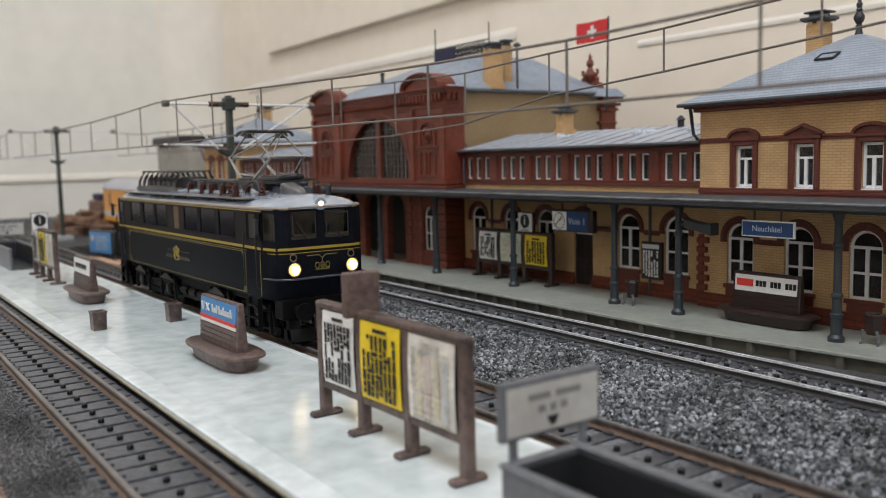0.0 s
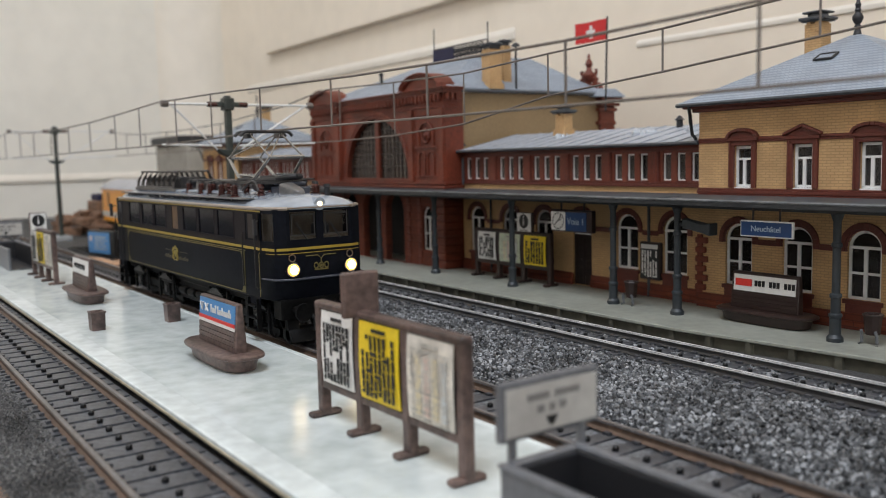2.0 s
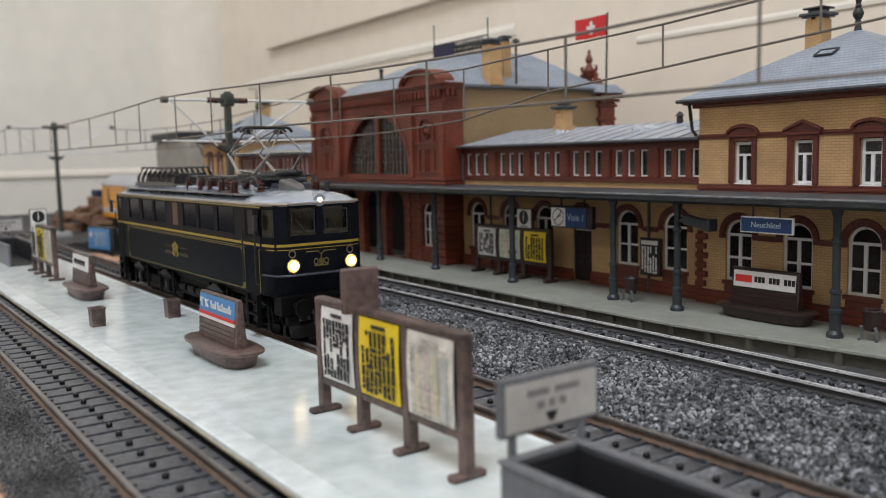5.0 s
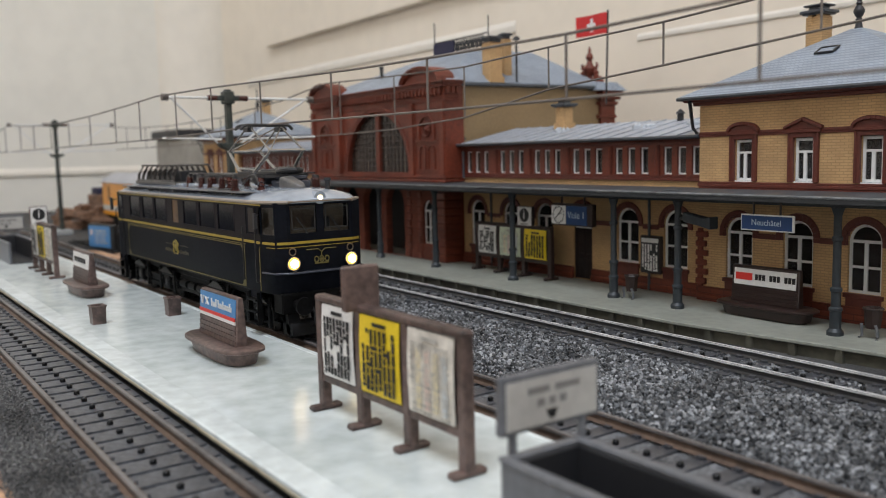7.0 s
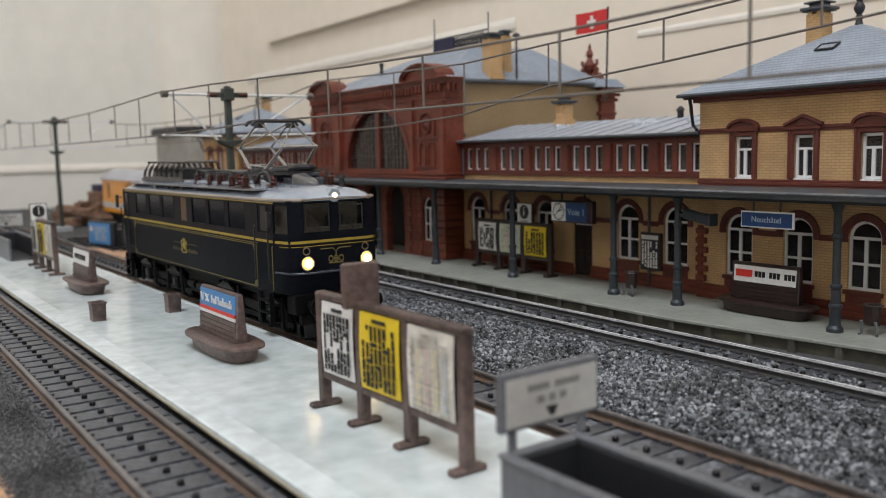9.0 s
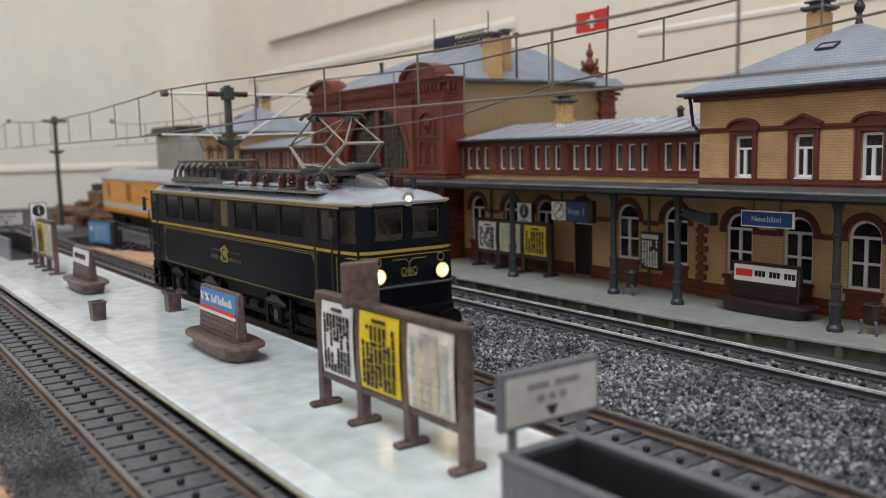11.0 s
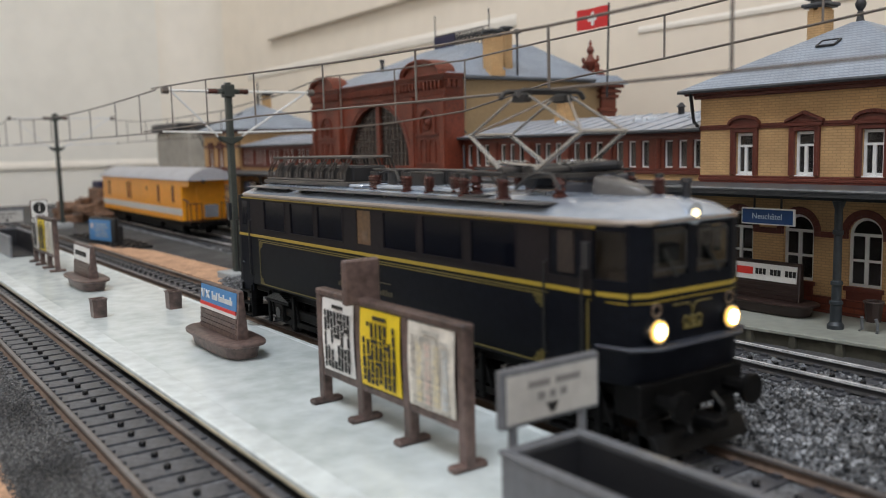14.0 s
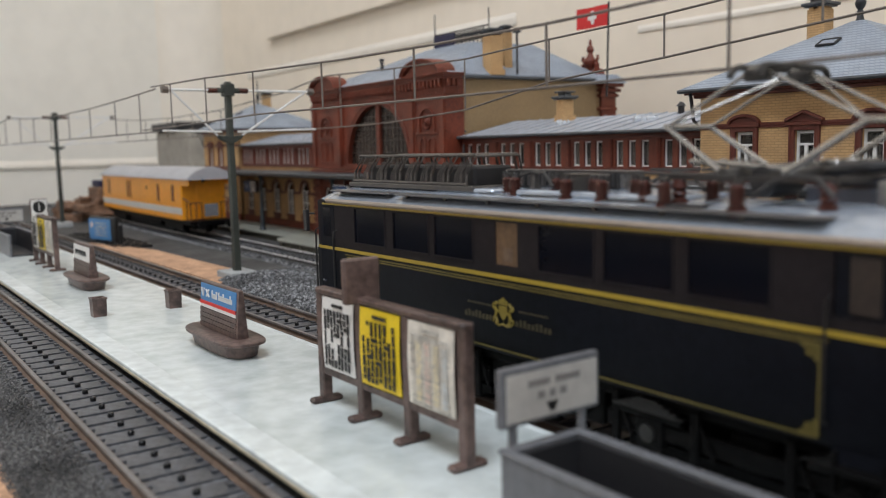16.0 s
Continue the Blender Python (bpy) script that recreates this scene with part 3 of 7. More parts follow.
def arched_bays(centres, edges, y, z1, hw=5.75, sill=10.8, spring=27.8, rise=5.7, mid=19.4, doorway=None):
    """Ground floor: arched windows in brick, each over a red apron; a doorway keeps its arch open to the floor."""
    g, trim = Geo(), Geo()
    for c, a, b in zip(centres, edges, edges[1:]):
        low = 1.2 if c == doorway else sill
        g.bay(a, b, 1.1 if c == doorway else 6.2, z1, c - hw, c + hw, low, spring, rise, y)
        trim.arch_band(c, hw + 0.7, rise + 0.7, spring, 1.9, y - 0.7, y + 0.4, legs=1.5)
        trim.arch_band(c, hw, rise, spring, 0.7, y - 0.3, y + 0.6, legs=1.5)
        if c == doorway:
            continue
        trim.box(c - hw - 0.9, c + hw + 0.9, y - 1.1, y + 0.3, sill - 1.5, sill)
        trim.box(c - hw - 0.2, c + hw + 0.2, y - 0.5, y + 0.3, 6.0, sill - 1.4)
        window(c - hw, c + hw, sill, spring, rise, y + 1.0, (mid,))
    for c, d in zip(centres, centres[1:]):
        trim.box(c + hw + 2.6, d - hw - 2.6, y - 0.5, y + 0.3, 26.2, 28.2)
        trim.box(c + hw + 2.6, d - hw - 2.6, y - 0.8, y + 0.3, 27.5, 28.2)
    part("wall", g, M_brick, stn, "yellow brick wall with arched openings", smooth=False)
    part("arch_trim", trim, M_red_dark, stn, "maroon arch mouldings", bevel=0.12)
    a, b = edges[0], edges[-1]
    runs = [(a, b)] if doorway is None else [(a, doorway - hw), (doorway + hw, b)]
    for u, v in runs:
        part("plinth", Geo().box(u, v, y - 0.9, y + 1.5, 0.9, 6.4).box(u, v, y - 1.4, y + 1.5, 0.9, 3.6), M_red, stn, "red stone plinth", bevel=0.25)
    part("string_course", Geo().box(a, b, y - 0.8, y + 0.6, z1 - 0.2, z1 + 1.2), M_red_dark, stn, "maroon moulding", bevel=0.3)


def wing(x0, x1, starts, centres, door):
    """The low range between the hall and an end block."""
    edges = [x0] + [(a + b) / 2 for a, b in zip(centres, centres[1:])] + [x1]
    arched_bays(centres, edges, WW, 42.6, hw=6.1, sill=11.2, spring=28.6, rise=6.0, mid=20.0, doorway=door)
    part("wall", Geo().box(x0, x1, WW, WW + 1.5, 43.8, 46.5), M_brick, stn)
    g, trim = Geo(), Geo()
    prev = x0
    for s in starts:
        for k in range(3):
            a = s + 7.2 * k
            b = min(a + 4.5, x1 - 0.3)
            nxt = a + 5.85 if k < 2 else min(a + 6.5, x1)
            if a >= x1 - 2:
                continue
            g.bay(prev, min(nxt, x1), 46.5, 63.2, a, b, 48.8, 59.8, 0, WW)
            prev = min(nxt, x1)
            window(a + 0.1, b - 0.1, 48.8, 59.8, 0, WW + 0.9, (), lights=1)
            part("sill", Geo().box(a - 0.4, b + 0.4, WW - 0.7, WW + 0.9, 48.1, 48.7), M_red_dark, stn, bevel=0.1)
        part("pilaster", Geo().box(s - 3.9, s - 1.5, WW - 0.8, WW + 0.2, 48.4, 60.6), M_red_dark, stn, bevel=0.15)
        part("pilaster", Geo().box(s - 3.2, s - 2.2, WW - 1.1, WW - 0.7, 48.4, 60.6), M_red_plain, stn, bevel=0.1)
    if prev < x1:
        g.box(prev, x1, WW, WW + 1.6, 46.5, 63.2)
    part("wall", g, M_red_plain, stn, "red sandstone upper storey", smooth=False)
    trim.box(x0, x1, WW - 0.9, WW + 0.3, 46.2, 47.4).box(x0, x1, WW - 0.6, WW + 0.3, 47.4, 48.2).box(x0, x1, WW - 0.6, WW + 0.3, 60.6, 61.8)
    part("moulding", trim, M_red_dark, stn, "maroon mouldings", bevel=0.15)
    back = 138
    part("roof", Geo().prism([(WW - 3.2, 63.1), (WW - 3.2, 63.9), (100, 71.9), (back + 3, 64.2), (back + 3, 63.3)], "x", x0, x1), M_zinc, stn, "grey zinc roof", smooth=False)
    x = x0 + 4
    while x < x1 - 2:
        part("roof_seam", Geo().prism([(WW - 3.2, 63.9), (WW - 3.2, 64.35), (100, 72.35), (100, 71.9)], "x", x, x + 0.45), M_zinc, stn, smooth=False)
        x += 9.6
    part("gutter", Geo().rod((x0, WW - 3.6, 63.4), (x1, WW - 3.6, 63.4), 0.75), M_zinc_dark, stn)
    part("wall", Geo().box(x0, x1, back, back + 2, 0.9, 63.2), M_yellow_flat, stn)
    part("shade_backing", Geo().box(x0 + 1, x1 - 1, WW + 22, WW + 23, 1, 63).box(x0 + 1, x1 - 1, WW + 2, WW + 22, 43.6, 44.6), M_room_shade, stn)
    for i, s in enumerate(starts):
        for a, b in ((s + 0.3, s + 1.7), (s + 7.6, s + 9.4), (s + 16, s + 18.4)):
            part("curtain", Geo().box(a, b + (1.2 if i > 2 else 0), WW + 2.2, WW + 2.5, 49, 59.6), M_curtain, stn)


R_STARTS = [-370.3, -342.1, -315.5, -288.6, -262.0, -235.2]
CENTRES = [-361.3, -333.6, -308.0, -282.1, -254.4, -228.5]
wing(-374.0, -214.3, R_STARTS, CENTRES, -282.1)
HALL_C = -453.5
wing(2 * HALL_C + 214.3, 2 * HALL_C + 374.0, [2 * HALL_C - s - 18.9 for s in R_STARTS[::-1]], [2 * HALL_C - c for c in CENTRES[::-1]], None)
# the doorway in the near range, under its fanlight
g = Geo().box(-288.2, -287.0, WW + 0.8, WW + 2.4, 1.1, 33).box(-277.2, -276.0, WW + 0.8, WW + 2.4, 1.1, 33).box(-287, -277.2, WW + 0.8, WW + 2.4, 23.2, 24.2)
d = part("door", g, M_brown_dark, stn, "dark brown station door", bevel=0.2)
for a in (-286.9, -282.0):
    leaf = part("door_leaf", Geo().box(a, a + 4.7, WW + 1.6, WW + 2.1, 1.2, 23), M_door, d, bevel=0.2)
    part("rail_bar", Geo().box(a + 0.4, a + 4.3, WW + 1.3, WW + 1.7, 9.0, 10.0).box(a + 0.4, a + 4.3, WW + 1.3, WW + 1.7, 12.2, 12.8).box(a + 0.4, a + 1.0, WW + 1.3, WW + 1.7, 2, 22).box(a + 3.7, a + 4.3, WW + 1.3, WW + 1.7, 2, 22), M_brown_dark, leaf, bevel=0.1)
part("fanlight", Geo().box(-287, -277.2, WW + 0.6, WW + 1.2, 24.3, 25.3).box(-282.5, -281.7, WW + 0.6, WW + 1.2, 25, 33.4).box(-287, -286.2, WW + 0.6, WW + 1.2, 25, 29).box(-278, -277.2, WW + 0.6, WW + 1.2, 25, 29), M_frame, d, "white fanlight bars")
for c in (-361.3, -254.4):
    part("downpipe", Geo().rod((c + 13.0, WW - 1.2, 1), (c + 13.0, WW - 1.2, 42), 0.6), M_zinc_dark, stn)
part("downpipe", Geo().path([(-371.5, WW - 1.5, 60), (-371.5, WW - 1.5, 46)], 0.55), M_zinc_dark, stn)


def end_block(cx, half=43.0):
    x0, x1, y1 = cx - half, cx + half, 138.0
    cs = [cx - 24.7, cx - 0.7, cx + 23.2]
    arched_bays(cs, [x0, cx - 12, cx + 12, x1], WY - 0.2, 43.2)
    g, trim = Geo(), Geo()
    for i, (c, a, b) in enumerate(zip(cs, (x0, cx - 12, cx + 12), (cx - 12, cx + 12, x1))):
        c += 1.5
        g.bay(a, b, 44.4, 75.2, c - 3.8, c + 3.8, 46.7, 61.8, 0, WY - 0.2)
        window(c - 3.6, c + 3.6, 46.9, 61.6, 0, WY + 0.7, (57.0,), half=57.0)
        part("sill", Geo().box(c - 3.7, c + 3.7, WY - 0.4, WY + 0.6, 46.35, 46.85), M_frame, stn, "white window sill", bevel=0.1)
        for s in (-1, 1):
            trim.box(c + s * 4.75 - 1.0, c + s * 4.75 + 1.0, WY - 1.0, WY + 0.2, 46.6, 63.4)
            trim.box(c + s * 5.3 - 0.4, c + s * 5.3 + 0.4, WY - 1.3, WY + 0.2, 46.6, 63.4)
        if i == 1:
            for s in (-1, 1):
                trim.prism([(c + s * 7.2, 64.6), (c + s * 7.2, 65.6), (c, 68.6), (c, 67.4)], "y", WY - 1.9, WY + 0.2)
            trim.prism([(c - 6.8, 64.6), (c + 6.8, 64.6), (c, 67.8)], "y", WY - 1.0, WY)
        else:
            trim.arch_band(c, 5.6, 2.3, 64.6, 1.2, WY - 1.9, WY + 0.2, legs=0.4)
            trim.prism([(c - 5.7 * math.cos(math.pi * k / 10), 64.5 + 2.4 * math.sin(math.pi * k / 10)) for k in range(11)], "y", WY - 1.0, WY + 0.2)
        trim.box(c - 6.6, c + 6.6, WY - 1.5, WY + 0.2, 63.4, 64.6).box(c - 5.6, c + 5.6, WY - 1.0, WY + 0.2, 61.8, 63.4)
    trim.box(x0, x1, WY - 0.8, WY + 0.1, 63.8, 64.9).box(x0, x1, WY - 0.6, WY + 0.1, 63.0, 63.8)
    trim.box(x0 - 0.4, x1 + 0.4, WY - 1.1, WY + 0.1, 44.4, 45.6).box(x0 - 0.2, x1 + 0.2, WY - 0.8, WY + 0.1, 45.6, 46.4)
    part("wall", g, M_brick, stn, "yellow brick upper storey", smooth=False)
    part("window_trim", trim, M_red_dark, stn, "maroon window surrounds", bevel=0.15)
    sides = Geo().box(x0, x0 + 1.6, WY + 1.4, y1, 1, 75.2).box(x1 - 1.6, x1, WY + 1.4, y1, 1, 75.2).box(x0, x1, y1 - 1.5, y1, 1, 75.2)
    part("wall", sides, M_brick, stn, smooth=False)
    part("quoin_strip", Geo().box(x0 - 0.3, x0 + 2.2, WY - 0.8, WY + 2, 6.4, 28.6), M_red_plain, stn, bevel=0.15)
    for k in range(6):
        w = 4.6 if k % 2 else 3.9
        part("quoin", Geo().box(x0 - 0.9, x0 + w, WY - 1.3, WY + 2, 7.2 + 3.6 * k, 9.5 + 3.6 * k), M_red_plain, stn, "red corner stone", bevel=0.3)
    e = 6.0
    part("cornice", Geo().box(x0 - 2, x1 + 2, WY - 2.2, y1 + 2, 74.7, 76.2).box(x0 - e + 1.4, x1 + e - 1.4, WY - e + 1.4, y1 + e - 1.4, 76.0, 77.2), M_red_dark, stn, "dark brown eaves", bevel=0.3)
    cy = (WY + y1) / 2
    base = [(x0 - e, WY - e), (x1 + e, WY - e), (x1 + e, y1 + e), (x0 - e, y1 + e)]
    top = [(cx - 5.5, cy - 1.5), (cx - 1.5, cy - 1.5), (cx - 1.5, cy + 1.5), (cx - 5.5, cy + 1.5)]
    r = Geo().loft([[(x, y, 77.1) for x, y in base], [(x, y, 78.0) for x, y in base], [(x, y, 100.6) for x, y in top]])
    roof = part("roof", r, M_slate, stn, "blue-grey slate hip roof", smooth=False)
    gut = [(x, y, 77.4) for x, y in base]
    part("gutter", Geo().path(gut + gut[:1], 0.75), M_zinc_dark, roof)
    part("finial", Geo().lathe([(1.7, 100.3), (1.3, 101.4), (0.9, 103.4), (1.3, 103.8), (0.8, 104.4), (1.4, 105.2), (1.9, 106.4), (1.9, 107.2), (1.3, 108.3), (0.8, 108.9), (1.2, 109.5), (0.8, 110.2), (1.1, 111.6), (0.6, 112.4), (0.6, 121)], cx - 3.5, cy), M_dark, roof, "dark iron roof finial")
    sk = Geo().box(cx - 9, cx - 8.3, -2.6, 2.6, 0, 0.8).box(cx - 2.2, cx - 1.5, -2.6, 2.6, 0, 0.8).box(cx - 8.3, cx - 2.2, -2.6, -1.9, 0, 0.8).box(cx - 8.3, cx - 2.2, 1.9, 2.6, 0, 0.8)
    slope = math.degrees(math.atan2(100.6 - 78.0, cy - 1.5 - WY + e))
    part("skylight", sk, M_dark, roof, "small dark roof window", at=mm(1, WY + 20, 78.2 + 26 * math.tan(radians(slope)), slope), bevel=0.2)
    part("pane", Geo().box(cx - 8.3, cx - 2.2, -1.9, 1.9, 0.1, 0.4), M_slate, roof, at=mm(1, WY + 20, 78.2 + 26 * math.tan(radians(slope)), slope))
    part("shade_backing", Geo().box(x0 + 2, x1 - 2, WY + 24, WY + 25, 1, 75).box(x0 + 2, x1 - 2, WY + 3, WY + 24, 44.2, 45.2), M_room_shade, stn)
    for c in cs:
        part("curtain", Geo().box(c - 4.6, c - 3.2, WY + 2.4, WY + 2.7, 47.5, 62), M_curtain, stn)
    chimney(cx - 32, 120, 84, 113.8, 7.4, 6.5)
    part("downpipe", Geo().path([(x0 - 1.0, WY - 5, 76.6), (x0 - 1.2, WY - 4, 73.5), (x0 - 3.4, WY - 1, 71), (x0 - 3.4, WW - 3, 66.5), (x0 - 1.6, WW - 3, 64.6)], 0.7), M_dark, stn, "dark bent downpipe")


end_block(-171.3)
end_block(2 * HALL_C + 171.3)
chimney(-323.5, 92, 70, 84.0, 6.6, 5.5)
chimney(2 * HALL_C + 320, 92, 70, 82.5, 8.5, 6)
for x in (-318, -262, -236):
    rng = random.Random(int(-x))
    g = Geo()
    for k in range(14):
        xx, yy = x + rng.uniform(-5, 5), 86 + rng.uniform(-3, 3)
        g.lathe([(rng.uniform(1.2, 2.2), 67.4), (rng.uniform(.8, 1.6), 69.4), (0.2, rng.uniform(69.8, 71.0))], xx + 0.8 * (yy - 86), yy, 5)
    part("roof_light", g, M_clear, stn, "crumpled clear plastic roof light", smooth=False)
part("vent", Geo().lathe([(1.4, 69), (1.4, 74), (2.2, 74.2), (0.5, 76)], -253, 96, 8), M_dark, stn)


# the hall: red front, ochre sides, hipped roof with an iron crest
HX0, HX1 = -533.0, -374.0
PAV = ((HX0, -492.5), (-409.0, HX1))     # the two pavilions, proud of the centre
AC, AW, AR, AZ = -450.2, 36.8, 35.4, 49.0
CY = PY + 1.6
fr = Geo()
fr.bay(-492.5, -409, 46, 95, AC - AW, AC + AW, AZ, AZ + 0.1, AR, CY, depth=3, n=24)
for a, b in PAV:
    fr.box(a, b, PY, PY + 9, 46, 95)
fr.box(HX1 - 2, HX1, PY + 9, PY + 12, 1, 95)
part("front_wall", fr, M_red_plain, stn, "red sandstone hall front", smooth=False)
for a, b, c, d in ((HX1 - 5, HX1 - 3, PY + 9, 166.5), (HX0 + 4, HX0 + 6, PY + 9, 166.5), (HX0 + 4, HX1 - 3, 166.5, 168.2)):
    part("side_wall", Geo().box(a, b, c, d, 1, 95), M_yellow_flat, stn, "plain ochre hall side", smooth=False)
part("downpipe", Geo().path([(HX1 - 2.2, PY + 13, 94), (HX1 - 2.2, PY + 13, 68), (HX1 - 0.6, PY + 13.6, 66.4)], 0.5), M_zinc_dark, stn)
lw = Geo()
lw.bay(HX0, -496, 1, 44, -520, -510, 9.8, 28, 6, PY, depth=4)
lw.bay(-414, HX1 - 11, 1, 44, -398, -387.6, 9.8, 28, 6, PY, depth=4)
lw.box(HX1 - 11, HX1, PY - 1.5, PY + 9, 1, 44)
for k in range(3):
    xa = -496 + 82 * k / 3
    lw.bay(xa, xa + 82 / 3, 1, 44, xa + 3.4, xa + 24, 1.05, 31, 9.5, PY, depth=4)
part("lower_wall", lw, M_red, stn, "banded red sandstone ground floor", smooth=False)
for k in range(10):
    part("quoin", Geo().box(HX1 - 11.5, HX1 + 0.9, PY - 2.3, PY + 9.3, 1.5 + 4.2 * k, 5.1 + 4.2 * k), M_red_plain, stn, "rusticated red corner stone", bevel=0.5)
    part("quoin", Geo().box(HX0 - 0.9, HX0 + 11, PY - 1.6, PY + 9.3, 1.5 + 4.2 * k, 5.1 + 4.2 * k), M_red_plain, stn, "rusticated red corner stone", bevel=0.5)
    for xa in (-413.8, -402.4):
        part("quoin", Geo().box(xa, xa + 3.6 + (k % 2), PY - 0.7, PY + 1, 1.5 + 4.2 * k, 5.1 + 4.2 * k), M_red_plain, stn, bevel=0.4)
window(-398, -387.6, 9.8, 28, 6, PY + 1.6, (19,))
window(-520, -510, 9.8, 28, 6, PY + 1.6, (19,))
part("shade_backing", Geo().box(HX0 + 7, HX1 - 7, PY + 20, PY + 21, 1, 94).box(HX0 + 7, HX1 - 7, PY + 5, PY + 20, 44.5, 45.5), M_room_shade, stn)
cor = Geo()
for z, o in ((44, 1.8), (46, 1.0)):
    cor.box(HX0 - o, HX1 + o, PY - o, PY + 9 + o, z, z + 1.5)
for a, b, y0 in ((HX0, -492.5, PY), (-492.5, -409, CY), (-409, HX1, PY)):
    for z, h, o in ((87, 0.9, 0.8), (88.4, 0.7, 0.5), (94.2, 1.5, 1.4), (95.7, 1.0, 2.2), (96.7, 0.9, 2.8)):
        cor.box(a - (o if y0 == PY else 0), b + (o if y0 == PY else 0), y0 - o, PY + 9 + o, z, z + h)
    x = a + 1.2
    while x < b - 1:
        cor.box(x, x + 1.8, y0 - 1.9, y0, 90.6, 94.2)
        cor.box(x + 0.2, x + 1.6, y0 - 1.1, y0, 89.6, 90.6)
        x += 3.7
for k in range(3):
    cor.box(HX1, HX1 + 1.9, PY + 0.6 + 3.1 * k, PY + 2.4 + 3.1 * k, 90.6, 94.2)
cor.arch_band(AC, AW, AR, AZ + 0.1, 2.0, CY - 0.5, CY + 0.4, n=26)
cor.arch_band(AC, AW + 2.0, AR + 2.0, AZ + 0.1, 1.2, CY - 0.9, CY + 0.4, n=26)
cor.box(-492.5, -409, CY - 0.8, CY + 0.3, 47.6, 49.1)
part("cornice", cor, M_red_plain, stn, "dentilled red cornice", bevel=0.2)
for (a, b), c, pw in ((PAV[0], -514.5, 18.0), (PAV[1], -396.0, 19.5)):
    orn = Geo()
    mid = (a + b) / 2
    for xx in (a + 0.4, b - 4.4):
        orn.box(xx, xx + 4, PY - 1.2, PY + 0.2, 48, 86.8)
        orn.box(xx - 0.4, xx + 4.4, PY - 1.6, PY, 84.6, 86.8).box(xx - 0.4, xx + 4.4, PY - 1.6, PY, 47.5, 50)
    # sunk panel with its arched niche, medallion and two small blind arches
    orn.box(a + 5.4, a + 6.2, PY - 0.6, PY + 0.2, 50, 84).box(b - 6.2, b - 5.4, PY - 0.6, PY + 0.2, 50, 84).box(a + 5.4, b - 5.4, PY - 0.6, PY + 0.2, 83.4, 84.2)
    orn.box(a + 6.4, b - 6.4, PY - 0.9, PY + 0.2, 65.6, 66.8).box(a + 6.4, b - 6.4, PY - 0.6, PY + 0.2, 50, 51)
    orn.arch_band(mid, 6.6, 6.6, 72.4, 1.3, PY - 1.0, PY + 0.2, legs=5.6)
    for q in (-4.4, 4.4):
        orn.arch_band(mid + q, 2.6, 2.6, 60.6, 0.8, PY - 0.8, PY + 0.2, legs=9.6)
    orn.path([(mid + 3.4 * math.cos(math.pi * i / 8), PY - 0.7, 72.4 + 3.8 * math.sin(math.pi * i / 8)) for i in range(17)], 0.6)
    orn.lathe([(0.1, 69.9), (1.9, 71.4), (2.1, 73.2), (0.1, 75)], mid, PY + 0.3, 10)
    # curved pediment
    orn.arch_band(c, pw - 2.4, 6.3, 97.6, 1.4, PY - 2.0, PY + 9)
    orn.arch_band(c, pw - 1.0, 7.7, 97.6, 1.0, PY - 2.8, PY + 9)
    n = 18
    orn.prism([(c - (pw - 2.2) * math.cos(math.pi * i / n), 97.4 + 6.4 * math.sin(math.pi * i / n)) for i in range(n + 1)], "y", PY - 0.3, PY + 8)
    part("ornament", orn, M_red_plain, stn, "carved red pediment, niches and medallion", bevel=0.15)
w = Geo().box(AC - 2.1, AC + 1.9, CY + 1.0, CY + 3, AZ + 0.1, AZ + AR)
part("hall_window", w, M_red_plain, stn, "great arched hall window", bevel=0.3)
for k in range(-8, 9):
    x = AC + 4.3 * k
    if abs(k) > 0:
        h = AZ + AR * math.sqrt(max(0, 1 - ((x - AC) / AW) ** 2))
        t = 0.22 if k % 2 == 0 else 0.1
        part("glazing_bar", Geo().box(x - t, x + t, CY + 2.2, CY + 2.7, AZ, h), M_brown_dark, stn)
for k, z in enumerate((52.6, 56.2, 59.8, 63.4, 67, 70.6, 74.2, 77.8)):
    hw = AW * math.sqrt(1 - ((z - AZ) / AR) ** 2)
    t = 0.22 if k % 2 else 0.1
    part("glazing_bar", Geo().box(AC - hw, AC + hw, CY + 2.2, CY + 2.7, z - t, z + t), M_brown_dark, stn)
n = 20
part("pane", Geo().prism([(AC - AW * math.cos(math.pi * i / n), AZ + AR * math.sin(math.pi * i / n)) for i in range(n + 1)], "y", CY + 2.8, CY + 3.1), M_hall_glass, stn, smooth=False).visible_shadow = False
e = 2.5
base = [(HX0 - e, PY + 1), (HX1 + e - 3, PY + 1), (HX1 + e - 3, 171), (HX0 - e, 171)]
top = [(-456, 98), (-408, 98), (-408, 142), (-456, 142)]
roof = part("hall_roof", Geo().loft([[(x, y, 95.4) for x, y in base], [(x, y, 97.2) for x, y in base], [(x, y, 119) for x, y in top]]), M_slate, stn, "blue-grey slate hall roof", smooth=False)
part("gutter", Geo().path([(HX1 + e - 2.6, PY + 8, 95.7), (HX1 + e - 2.6, 171, 95.7)], 0.9), M_zinc_dark, roof)
